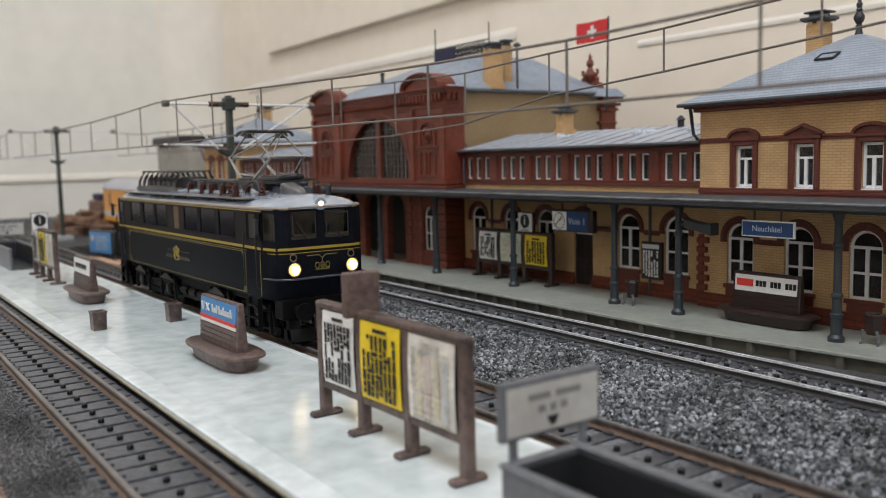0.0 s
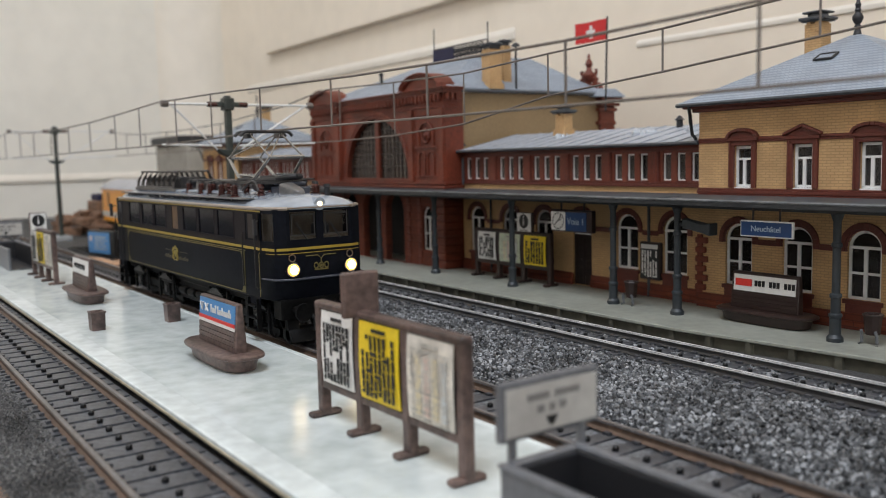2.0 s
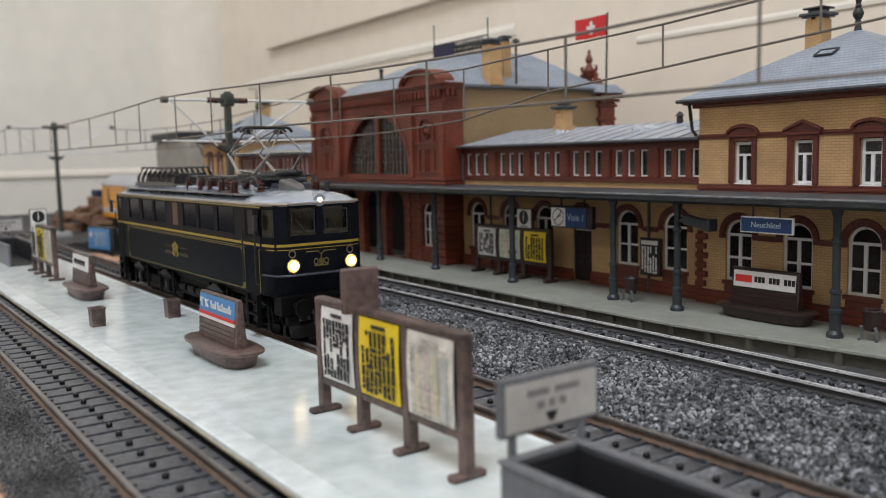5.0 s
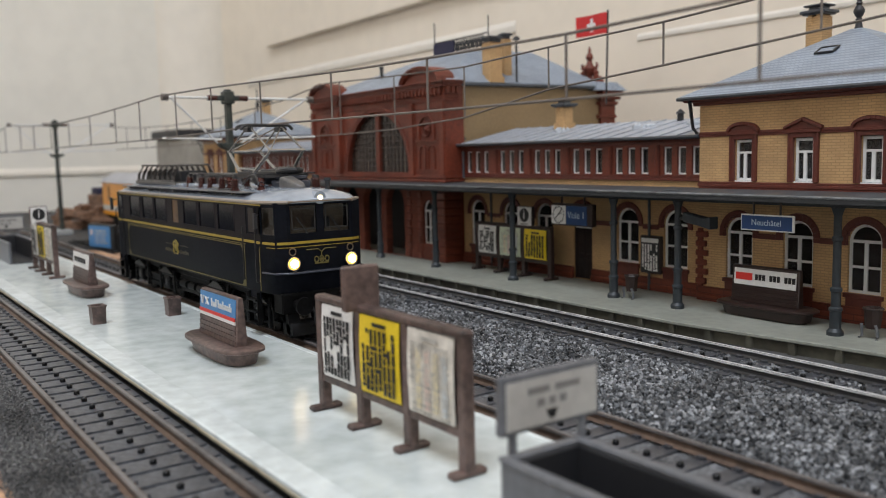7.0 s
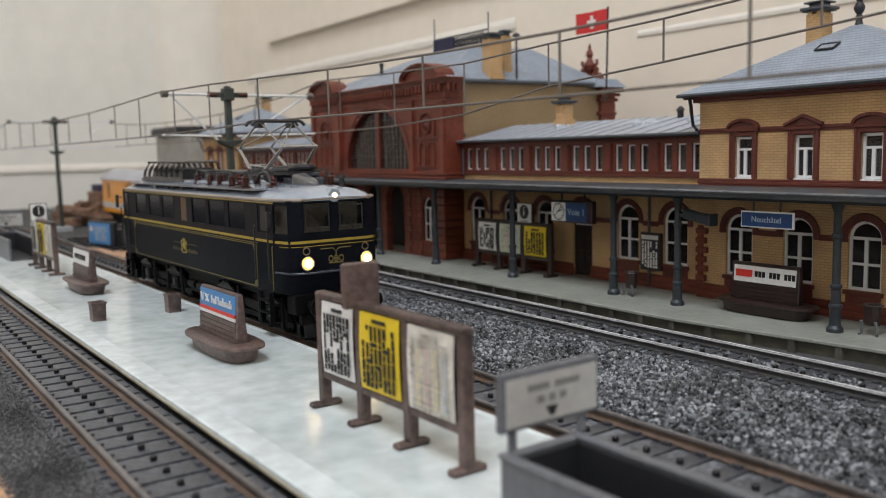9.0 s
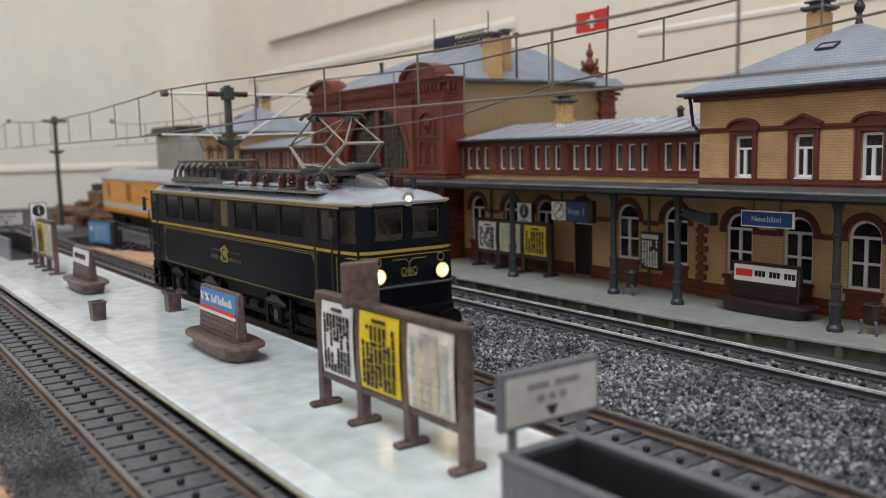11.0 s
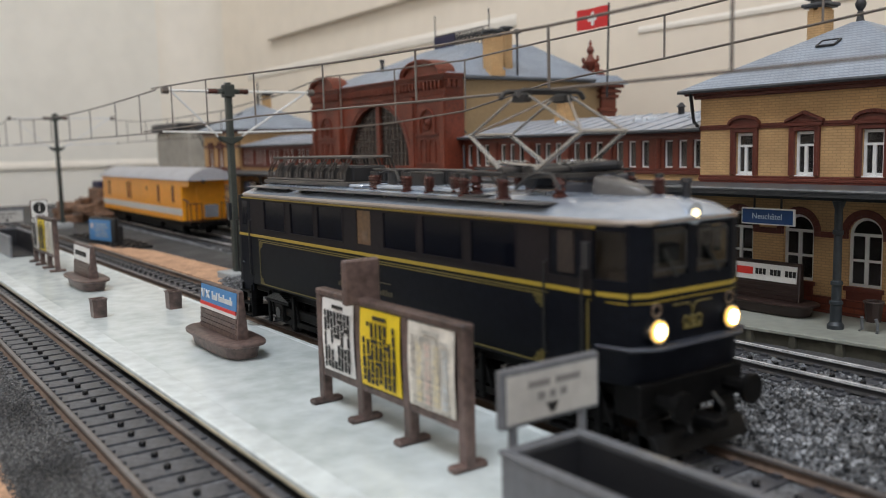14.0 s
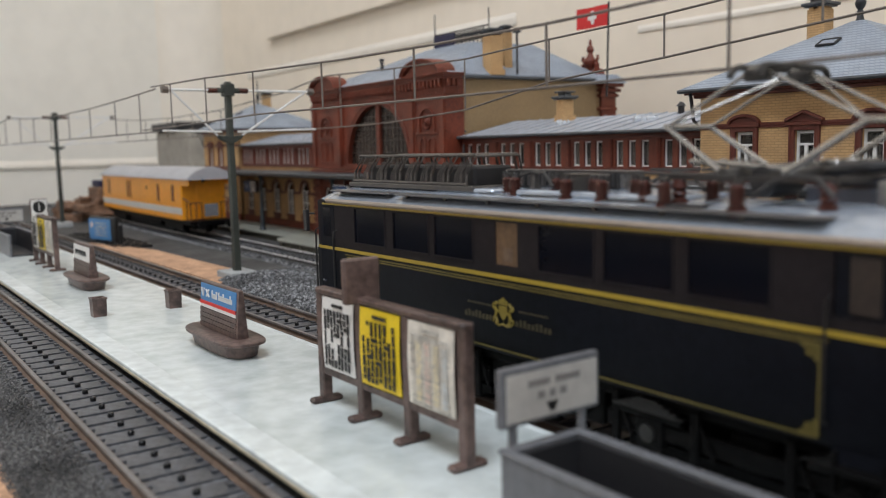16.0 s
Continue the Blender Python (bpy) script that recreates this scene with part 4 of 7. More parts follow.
for y, x1 in ((100, -396.0), (112, -412.0)):
    cr = Geo()
    cr.box(-450.8, x1, y - 0.35, y + 0.35, 120.2, 120.8).box(-450.8, x1, y - 0.35, y + 0.35, 126.8, 127.4)
    x = -450.6
    while x < x1 - 3:
        cr.rod((x, y, 119), (x, y, 127.2), 0.3, n=5).rod((x, y, 121), (x + 2, y, 126.6), 0.25, n=5).rod((x + 4, y, 121), (x + 2, y, 126.6), 0.25, n=5)
        cr.lathe([(0.1, 122.6), (0.8, 123.4), (0.1, 124.4)], x + 2, y, 6)
        x += 4
    if y == 100:
        cr.rod((-450.6, y, 119), (-450.6, y, 139.6), 0.35).rod((-395.6, y, 117), (-395.6, y, 136.6), 0.35)
    part("roof_crest", cr, M_dark, roof, "dark iron roof railing")
part("banner", Geo().box(-450, -428, 98.6, 99.2, 117.0, 126.4), M_navy, roof, "dark blue roof panel")
chimney(-378.0, 89, 97, 121.8, 7.6, 8, slim=True)
chimney(-384.0, 103, 97, 125.0, 4.6, 5, slim=True)
part("vent_pipe", Geo().rod((-375.5, 104, 96), (-375.5, 104, 120.5), 0.6).lathe([(2.6, 120.5), (1.8, 122), (0.4, 122.8)], -375.5, 104, 10), M_dark, roof)
part("vent_pipe", Geo().rod((-474, 75, 99), (-474, 75, 112.6), 1.1).rod((-474, 75, 112.6), (-474, 75, 114.4), 1.5), M_dark, roof)
# rear portico corner with its carved urn
pb = Geo().box(HX1 - 10, HX1 - 1, 168, 180, 1, 92)
for z, o in ((78, 0.6), (86, 1.2), (89, 2.2), (92, 3.4)):
    pb.box(HX1 - 10 - o, HX1 - 1 + o, 166, 180 + o, z, z + 2)
part("rear_pier", pb, M_red_plain, stn, "red sandstone rear pier", bevel=0.25)
part("roof_cap", Geo().loft([[(HX1 - 16, 160, 94.2), (HX1 + 4, 160, 94.2), (HX1 + 4, 185, 94.2), (HX1 - 16, 185, 94.2)], [(HX1 - 10, 166, 99.5), (HX1 - 2, 166, 99.5), (HX1 - 2, 182, 99.5), (HX1 - 10, 182, 99.5)]]), M_slate, stn, smooth=False)
UX = HX1 - 14
urn = Geo().lathe([(5, 99), (5.4, 101), (2.4, 102.5), (1.8, 105), (3.8, 107.5), (4.2, 110), (2.2, 112.5), (1.4, 114.5), (2.4, 116.5), (1.8, 118.5), (0.8, 120), (1.1, 121), (0.3, 123)], UX, 172)
for s in (-1, 1):
    urn.lathe([(1.2, 99), (2.3, 103), (1.4, 106), (1.9, 107.5), (0.4, 109.5)], UX + 5.6 * s, 172, 8)
    urn.lathe([(1.4, 99), (2.4, 101.5), (1.6, 103.5), (0.3, 105)], UX + 9.2 * s, 172, 8)
    urn.path([(UX + 3 * s, 172, 108), (UX + 6.5 * s, 172, 111), (UX + 6 * s, 172, 113)], 1.0)
part("urn", urn, M_red_plain, stn, "carved red urn ornament", at=mm(-0.8, 0, -1.5))


# ---- canopy over the platform ----
can = empty("platform_canopy", STATION)
tagged(can, "dark grey metal platform canopy on iron posts", "canopy")
part("roof", Geo().prism([(34.5, 42.4), (34.5, 43.3), (64.8, 43.9), (64.8, 43.0)], "x", -700, 120), M_zinc_dark, can, bevel=0.15)
part("fascia", Geo().box(-700, 120, 33.6, 34.6, 41.5, 43.5), M_zinc_dark, can, bevel=0.2)
part("gutter", Geo().rod((-700, 33.3, 43.4), (120, 33.3, 43.4), 0.5), M_canopy_edge, can, "worn grey gutter edge")
part("beam", Geo().box(-700, 120, 39.6, 41.4, 40.2, 42.6), M_post, can)
for x in range(-690, 120, 23):
    part("rafter", Geo().box(x, x + 1.2, 34.6, 64, 41.4, 42.5), M_post, can)
for x in (-617, -468, -319, -214, -60):
    part("joint", Geo().box(x, x + 1.4, 33.3, 50, 43.2, 43.9), M_canopy_edge, can)
for x in (-700, -652, -596, -481, -422.5, -365.5, -302, -238.5, -206.3, -144.6, -82):
    part("post", Geo().lathe([(2.5, 1.0), (2.5, 2.2), (1.75, 3.2), (1.7, 8.4), (2.0, 8.7), (2.0, 9.5), (1.45, 9.9), (1.45, 14.4), (1.8, 14.7), (1.8, 15.6), (1.25, 16), (1.2, 29.8), (1.6, 30.2), (1.6, 31.2), (1.2, 31.6), (1.2, 37.8), (2.0, 40.2)], x, 40.5), M_post, can, "cast iron post")


# ---- platform furniture ----
def bars_on(g, x0, x1, z0, z1, y, rng, cols, row=0.45, gap=0.28, fill=0.9):
    """Lines of print that cannot be read, as short bars in columns."""
    cw = (x1 - x0) / cols
    for c in range(cols):
        z = z1
        while z - row > z0:
            h = row * rng.choice((2, 3, 5, 7))
            h = min(h, z - z0)
            a = x0 + cw * c + cw * 0.14 + rng.uniform(0, cw * 0.1)
            if rng.random() < fill:
                join = 0.35 if c < cols - 1 and h < 1.0 and rng.random() < 0.45 else 0
                g.box(a, x0 + cw * (c + 1 + join) - rng.uniform(0.12, 0.3) * cw, y - 0.06, y + 0.02, z - h, z)
            z -= h + gap


def rows_on(g, x0, x1, z0, z1, y, rng):
    """Faint fine lines of print across a sheet."""
    z = z1
    while z > z0:
        x = x0 + rng.uniform(0, 0.8)
        while x < x1 - 0.6:
            w = rng.uniform(0.5, 3.4)
            g.box(x, min(x1, x + w), y - 0.04, y + 0.02, z - rng.choice((0.25, 0.25, 0.4)), z)
            x += w + rng.uniform(0.25, 1.4)
        z -= rng.choice((0.62, 0.62, 0.62, 1.3))


def info_board(m, label, wood, sheets, group, sign=None, seed=1, k=1.0):
    """Four posts on cross feet, three framed notices; faces its own -y."""
    ob = empty("notice_board", m)
    tagged(ob, label, "notice board", group)
    rng = random.Random(seed)
    xs = (-27.5, -9.6, 9.0, 27.5)
    for x in xs:
        p = part("post", Geo().box(x - 1.25, x + 1.25, -1.2, 1.2, 0, 26.8 * k), wood, ob, bevel=0.3)
        part("foot", Geo().box(x - 1.3, x + 1.3, -3.9, 3.9, 0, 1.3), wood, p, bevel=0.4)
    part("top_rail", Geo().box(-28.7, 28.7, -1.4, 1.4, 27.3 * k - 1.6, 27.3 * k), wood, ob, bevel=0.4)
    part("bottom_rail", Geo().box(-27, 27, -1.0, 1.0, 7.0, 8.8), wood, ob, bevel=0.3)
    part("back_panel", Geo().box(-27, 27, -0.3, 0.5, 8.4, 26.2 * k), wood, ob)
    for (a, b), (paper, ink, cols, fill) in zip(((-25.2, -11.4), (-8.0, 7.2), (10.6, 25.6)), sheets):
        n = 8
        rings = []
        for i in range(n + 1):
            z = 8.9 + (25.5 * k - 8.9) * i / n
            y = -1.15 - 0.35 * math.sin(math.pi * i / n)
            rings.append([(a, y - 0.1, z), (b, y + 0.12, z), (b, y + 0.3, z), (a, y + 0.1, z)])
        s = part("notice", Geo().loft(rings), paper, ob, "printed notice sheet", smooth=False)
        g = Geo()
        if ink is M_pale_ink:
            rows_on(g, a + 0.9, b - 0.9, 9.6, 25 * k - 2, -1.62, rng)
            for i, tone in enumerate((M_tint_yellow, M_tint_pink, M_tint_yellow, M_tint_blue)):
                u = a + (b - a) * (0.2 + 0.19 * i)
                part("tint_column", Geo().box(u, u + (b - a) * 0.11, -1.58, -1.5, 10.2, 25 * k - 3.2), tone, s)
        else:
            bars_on(g, a + 0.9, b - 0.9, 9.8, 25.5 * k - 2.6, -1.62, rng, cols, fill=fill)
        g.box(a + (b - a) * 0.35, b - (b - a) * 0.3, -1.6, -1.5, 25.5 * k - 1.9, 25.5 * k - 1.1)
        part("print", g, ink, s)
    if sign in ("brown", "across"):
        b = part("sign_panel", Geo().box(-10.6, -8.8, -4.3, 4.5, 25.8, 35.6), wood, ob, "square sign panel", bevel=0.4)
        s = -1 if sign == "brown" else 1
        x = -9.7 + s * 1.0
        part("sign_face", Geo().box(x - .1, x + .1, -3.9, 4.1, 26.2, 35.2), M_white, b, "white information sign")
        part("disc", Geo().rod((x + .05 * s, 0.1, 31.2), (x + .2 * s, 0.1, 31.2), 3.2, n=20), M_black, b, "black disc")
        part("caption", Geo().box(x + .1 * s - .05, x + .1 * s + .05, -2.2, 2.5, 26.7, 27.2), M_grey_ink, b)
        writing("i", 6.6, M_white, b, mm(x + .3 * s, 0.1, 31.3, 90, 0, 90 * s))
    elif sign:
        x0, x1, face = sign
        b = part("sign_panel", Geo().box(x0, x1, -0.9, 0.9, 23.8, 33.0), wood, ob, "square sign panel", bevel=0.4)
        part("sign_face", Geo().box(x0 + 0.5, x1 - 0.5, face * 1.0 - 0.1, face * 1.0 + 0.1, 24.1, 32.7), M_white, b, "white information sign")
        c = (x0 + x1) / 2
        part("disc", Geo().rod((c, face * 1.05, 28.9), (c, face * 1.2, 28.9), 3.3, n=20), M_black, b, "black disc")
        part("caption", Geo().box(c - 2.6, c + 2.6, face * 1.15 - .05, face * 1.15 + .05, 24.5, 25.0), M_grey_ink, b)
        writing("i", 6.6, M_white, b, mm(c, face * 1.3, 29.1, 90, 0, 0 if face < 0 else 180))
    return ob


SHEETS = ((M_white, M_black, 8, 0.92), (M_yellow, M_black, 8, 0.92), (M_cream, M_pale_ink, 7, 0.75))
info_board(mm(-150.3, 91.3, 0.5), "brown notice board with white, yellow and cream sheets", M_brown, SHEETS, "notice boards", sign="brown", seed=3)
info_board(mm(-500, 92.5, 0.5), "brown notice board with a white information sign", M_brown, SHEETS, "notice boards", sign="across", seed=4)
info_board(sta(-317, 52.4, 1.0), "dark brown notice board against the station wall", M_brown_dark,
           ((M_white, M_black, 7, 0.92), (M_green_sheet, M_pale_ink, 5, 0.8), (M_yellow, M_black, 7, 0.92)), "notice boards", sign=(4.9, 15.8, -1), seed=5, k=0.885)


def planter_bench(m, label, wood, face, group="benches", k=1.0):
    """Boat-shaped seat round a leaning slatted backboard that carries a sign."""
    ob = empty("bench", m @ Matrix.Diagonal((k, k, k, 1)))
    tagged(ob, label, "bench", group)

    def oval(hx, hy, z, n=28):
        return [(math.copysign(abs(math.cos(2 * math.pi * i / n)) ** 0.5, math.cos(2 * math.pi * i / n)) * hx,
                 math.copysign(abs(math.sin(2 * math.pi * i / n)) ** 0.7, math.sin(2 * math.pi * i / n)) * hy, z) for i in range(n)]
    part("base", Geo().loft([oval(16.5, 4.6, 0), oval(17.6, 5.2, 0.4), oval(18.6, 6.0, 4.0)]), wood, ob)
    part("seat", Geo().loft([oval(19.8, 6.8, 3.9), oval(20.5, 7.4, 4.2), oval(20.5, 7.4, 4.9), oval(19.9, 6.8, 5.3)]), wood, ob)
    b = part("backboard", Geo().prism([(-1.9, 5), (1.9, 5), (0.9, 19.4), (-0.9, 19.4)], "x", -14.6, 14.6), wood, ob, bevel=0.35)
    for k in range(4):
        z = 5.6 + 1.45 * k
        y = -1.9 + (z - 5) / 14.4
        part("slat", Geo().box(-14.2, 14.2, y - 0.25, y + 0.5, z, z + 1.25), wood, b)
    y = -1.15
    if face == "operator":
        part("sign_plate", Geo().prism([(y - 0.55, 12), (y, 12), (y + 0.45, 18.2), (y - 0.1, 18.2)], "x", -13.4, 13.4), M_white, b, "white sign plate")
        part("red_mark", Geo().box(-12.4, -5.2, y - 0.62, y - 0.2, 13.9, 16.6), M_red_ink, b, "red emblem bar")
        g = Geo()
        for k, w in enumerate((1.5, 1.5, 1.5, 0, 1.5, 1.5, 1.5, 0, 1.4, 1.4, 1.4)):
            if w:
                x = -3.9 + 1.58 * k
                g.box(x, x + 1.15, y - 0.6, y - 0.2, 14.2, 16.4)
        part("print", g, M_black, b, "dark print")
    elif face == "bank":
        part("sign_plate", Geo().prism([(y - 0.5, 12.6), (y, 12.6), (y + 0.45, 18.7), (y - 0.05, 18.7)], "x", -14, 14), M_lightblue, b, "light blue sign plate")
        part("stripe", Geo().box(-14, 14, y - 0.62, y - 0.2, 11.5, 12.5), M_white, b, "white stripe")
        part("stripe", Geo().box(-14, 14, y - 0.66, y - 0.2, 12.5, 13.5), M_red_ink, b, "red stripe")
        g = Geo()
        g.path([(-12.4, y - .5, 17.4), (-11.3, y - .5, 15.0), (-10.2, y - .5, 17.4)], 0.3, 4).path([(-8.6, y - .5, 17.2), (-6.4, y - .5, 15.0)], 0.3, 4).path([(-8.6, y - .5, 15.0), (-6.4, y - .5, 17.2)], 0.3, 4)
        for k, (w, h) in enumerate(((1.3, 2.4), (1.1, 1.5), (0.4, 2.4), (1.1, 2.4), (1.0, 1.5), (1.1, 2.4), (1.1, 1.5), (1.1, 1.5), (1.1, 2.4))):
            x = -4.2 + 1.78 * k
            g.box(x, x + 0.42, y - 0.52, y - 0.1, 14.9, 14.9 + h)
            if w > 0.5:
                g.box(x + w - 0.1, x + w + 0.32, y - 0.52, y - 0.1, 14.9, 16.2).box(x, x + w + 0.3, y - 0.52, y - 0.1, 15.9, 16.3)
        part("print", g, M_white, b, "white print")
    else:
        part("sign_plate", Geo().prism([(y - 0.5, 12), (y, 12), (y + 0.45, 18.4), (y - 0.05, 18.4)], "x", -14, 14), M_white, b, "white sign plate")
        g = Geo()
        for k in range(7):
            g.box(-10 + 2.9 * k, -8.8 + 2.9 * k, y - 0.6, y - 0.1, 14.2, 16.4)
        part("print", g, M_black, b, "dark print")
    return ob


planter_bench(mm(-246.5, 93.2, 0.5), "brown planter bench with a blue sign board", M_brown, "bank")
planter_bench(mm(-408, 91.5, 0.5), "brown planter bench with a white sign board", M_brown, "other")
planter_bench(sta(-174.8, 48.6, 1.0), "dark brown slatted bench with white operator sign", M_brown_dark, "operator", k=0.9)


def litter_bin(m, wood, label, size=4.0, high=8.2, n=8, foot=0.78):
    g = Geo()
    prof = [(foot, 0), (0.5 + 0.5 * foot, 0.4 * high), (1.0, high), (0.76, high), (0.7, 0.3 * high)]
    rings = [[(size * r * math.cos(math.pi / n + 2 * math.pi * i / n), size * r * math.sin(math.pi / n + 2 * math.pi * i / n), z) for i in range(n)] for r, z in prof]
    ob = empty("litter_bin", m)
    tagged(ob, label, "litter bin", "litter bins")
    part("bucket", g.loft(rings), wood, ob, smooth=False)
    part("rim", Geo().path([(size * math.cos(math.pi / n + 2 * math.pi * i / n), size * math.sin(math.pi / n + 2 * math.pi * i / n), high) for i in range(n + 1)], 0.4), wood, ob)
    return ob


litter_bin(mm(-328, 77, 0.5), M_brown, "brown square litter bin on the platform", 3.5, 6.6, 4, foot=0.93)
litter_bin(mm(-326, 104, 0.5), M_brown, "brown square litter bin on the platform", 3.5, 6.6, 4, foot=0.93)
for x, y in ((-231.8, 43.5), (-135.2, 44.8)):
    b = litter_bin(sta(x, y, 4.0), M_brown_dark, "dark litter bin on grey concrete legs", 2.7, 6.0)
    for q in (-2.4, 2.4):
        part("leg", Geo().path([(q * 1.15, -2.6, -2.9), (q, -1.6, -2.4), (q, -1.9, 0), (q * 0.9, -2.4, 1.4)], 0.5, 6), M_grey_bin, b, "grey concrete leg")


def stair_well(m, label):
    """Open-topped parapet of an underpass, open at its foot, with a sign on two legs at its head; runs along its own +x."""
    ob = empty("underpass_parapet", m)
    tagged(ob, label, "parapet", "underpass parapets")
    L, w, h, t = 72.0, 16.6, 12.2, 1.3
    for y0, y1 in ((0, t), (w - t, w)):
        s = part("side_wall", Geo().box(0, L, y0, y1, 0, h), M_grey_bin, ob, bevel=0.25)
        part("coping", Geo().box(-0.4, L, y0 - 0.35, y1 + 0.35, h - 0.3, h + 0.5), M_grey_bin, s, bevel=0.3)
    e = part("end_wall", Geo().box(0, t, t, w - t, 0, h), M_grey_bin, ob, bevel=0.25)
    part("coping", Geo().box(-0.35, t + 0.35, t + 0.35, w - t - 0.35, h - 0.3, h + 0.5), M_grey_bin, e, bevel=0.3)
    # added dark sheets: the shade inside the open shaft, put in as colour
    part("shaft_shade", Geo().box(t, L - t, t, w - t, 0, 0.6).box(t, L - t, t, t + 0.3, 0.6, h - 0.8).box(t, L - t, w - t - 0.3, w - t, 0.6, h - 0.8).box(t, t + 0.3, t + .3, w - t - .3, 0.6, h - 0.8), M_dark, ob, "dark sheets for the shade inside the shaft")
    for y in (3.0, 17.8):
        part("leg", Geo().rod((-0.6, y, 0), (-0.6, y, 17), 0.75), M_grey_bin, ob)
    p = part("sign_panel", Geo().box(-1.4, 0.2, 0.2, 21.2, 15.4, 24.9), M_grey_bin, ob, "grey framed sign", bevel=0.5, seg=2)
    part("sign_face", Geo().box(0.2, 0.35, 1.2, 20.4, 16.2, 23.8), M_sign_pale, p, "pale sign face")
    g = Geo()
    for y0, y1, z0, z1 in ((5.5, 10.0, 21.3, 22.4), (11.2, 16.5, 21.3, 22.4), (7.5, 9.0, 19.2, 20.4), (10, 11.2, 19.2, 20.4), (12.2, 13.6, 19.2, 20.4)):
        g.box(0.3, 0.42, y0, y1, z0, z1)
    part("print", g, M_grey_ink, p)
    part("arrow", Geo().prism([(9.2, 18.4), (11.8, 18.4), (10.9, 16.9), (10.1, 16.9)], "x", 0.3, 0.44), M_black, p, "black down arrow")
    return ob


stair_well(mm(-99.5, 80.2, 0.5), "grey plastic stair parapet with pale sign")
stair_well(mm(-630, 84.0, 0.5), "grey plastic stair parapet with pale sign")


# ---- signs under the canopy ----
def hung_sign(m, label, kind, flip=1):
    ob = empty("platform_sign", m)
    tagged(ob, label, "sign", "canopy signs")
    if kind == "name":
        part("panel", Geo().box(-9.8, 9.8, -0.5, 0.5, 31.7, 37.1), M_white, ob, "white bordered panel", bevel=0.15)
        part("blue_face", Geo().box(-9.35, 9.35, -0.62, -0.45, 32.15, 36.65), M_blue, ob, "blue face")
        writing("Neuchâtel", 2.7, M_sign_text, ob, mm(0, -0.7, 34.4, 90))
        for x in (-5.2, 4.8):
            part("hanger", Geo().rod((x, 0, 37.0), (x, 0, 41.6), 0.35), M_brown_dark, ob)
    else:
        part("case", Geo().box(-12.4, 12.6, -1.4, 1.4, 27.6, 36.9), M_brown_dark, ob, "dark brown case", bevel=0.3)
        cx = -7.5 * flip
        part("clock_face", Geo().box(cx - 4.4, cx + 4.4, -1.6, -1.3, 28.2, 36.0), M_white, ob, "white clock face")
        g = Geo()
        g.path([(cx + 3.5 * math.cos(math.pi * i / 12), -1.62, 32.1 + 3.5 * math.sin(math.pi * i / 12)) for i in range(25)], 0.14, 4)
        for i in range(12):
            a = math.pi * i / 6
            g.rod((cx + 2.8 * math.cos(a), -1.66, 32.1 + 2.8 * math.sin(a)), (cx + 3.35 * math.cos(a), -1.66, 32.1 + 3.35 * math.sin(a)), 0.16, n=4)
        part("clock_ring", g, M_black, ob)
        part("clock_hand", Geo().rod((cx - 2.1, -1.7, 30.2), (cx + 2.1, -1.7, 34.4), 0.2, n=4), M_black, ob)
        part("clock_hand", Geo().rod((cx, -1.7, 32.1), (cx + 2.3, -1.7, 33.0), 0.22, n=4), M_black, ob)
        bc = 3.5 * flip
        part("blue_face", Geo().box(bc - 6.2, bc + 6.2, -1.6, -1.3, 28.2, 36.0), M_blue, ob, "blue platform panel")
        writing("Voie 1", 4.0, M_sign_text, ob, mm(bc, -1.68, 32.1, 90))
        for x in (-7, 7):
            part("hanger", Geo().rod((x, 0, 36.6), (x, 0, 42.6), 0.4), M_brown_dark, ob)
    return ob


hung_sign(sta(-167.8, 38.6), "blue station name sign hung from the canopy", "name")
hung_sign(sta(-266.5, 45.0), "clock and blue platform sign under the canopy", "clock")
hung_sign(sta(-627, 45.0), "clock and blue platform sign under the canopy", "clock", -1)
hung_sign(sta(-466, 38.6), "blue station name sign hung from the canopy", "name")
ls = empty("loudspeaker", sta(-197, 40.5))
tagged(ls, "grey horn loudspeaker on a canopy post", "loudspeaker")
part("arm", Geo().rod((-8, 0, 34), (-5, -1, 34.4), 0.7), M_post, ls)
part("horn", Geo().loft([[(-6, -1.6, 33), (-6, 1.6, 33), (-6, 1.6, 36.4), (-6, -1.6, 36.4)], [(3, -2, 31.6), (3, 2, 31.6), (3, 2, 34.8), (3, -2, 34.8)], [(6.6, -2.4, 30.8), (6.6, 2.4, 30.8), (6.6, 2.4, 35.2), (6.6, -2.4, 35.2)]]), M_post, ls, bevel=0.3)
ps = empty("wall_poster", sta(-240.2, WW - 1.9))
tagged(ps, "framed timetable poster on the brick wall", "poster")
part("frame", Geo().box(-5.4, 5.4, 0, 1.9, 8.2, 23.6), M_brown_dark, ps, bevel=0.2)
part("sheet", Geo().box(-4.8, 4.8, -0.2, 0.1, 8.9, 22.9), M_dark, ps, "dark sheet with white print")
g = Geo()
bars_on(g, -4.4, 4.4, 9.3, 20.2, -0.24, random.Random(8), 6, row=0.5, fill=0.9)
g.box(-4.5, 4.5, -0.28, -0.18, 20.9, 22.7)
part("print", g, M_white, ps, "white print")

# ---- flag on the hall ----
fl = empty("flag", sta(-341, 140))
tagged(fl, "small red flag with white cross on a pole", "flag")
part("pole", Geo().rod((-1.6, 0, 84), (0, 0, 134.4), 0.55), M_dark, fl)


def wavy(x0, x1, z0, z1, off, n=8):
    return [[(x0 + (x1 - x0) * i / n, 0.7 * math.sin((x0 + (x1 - x0) * i / n) / 3.2) + d, z) for d, z in ((off - .15, z0), (off - .15, z1), (off + .15, z1), (off + .15, z0))] for i in range(n + 1)]


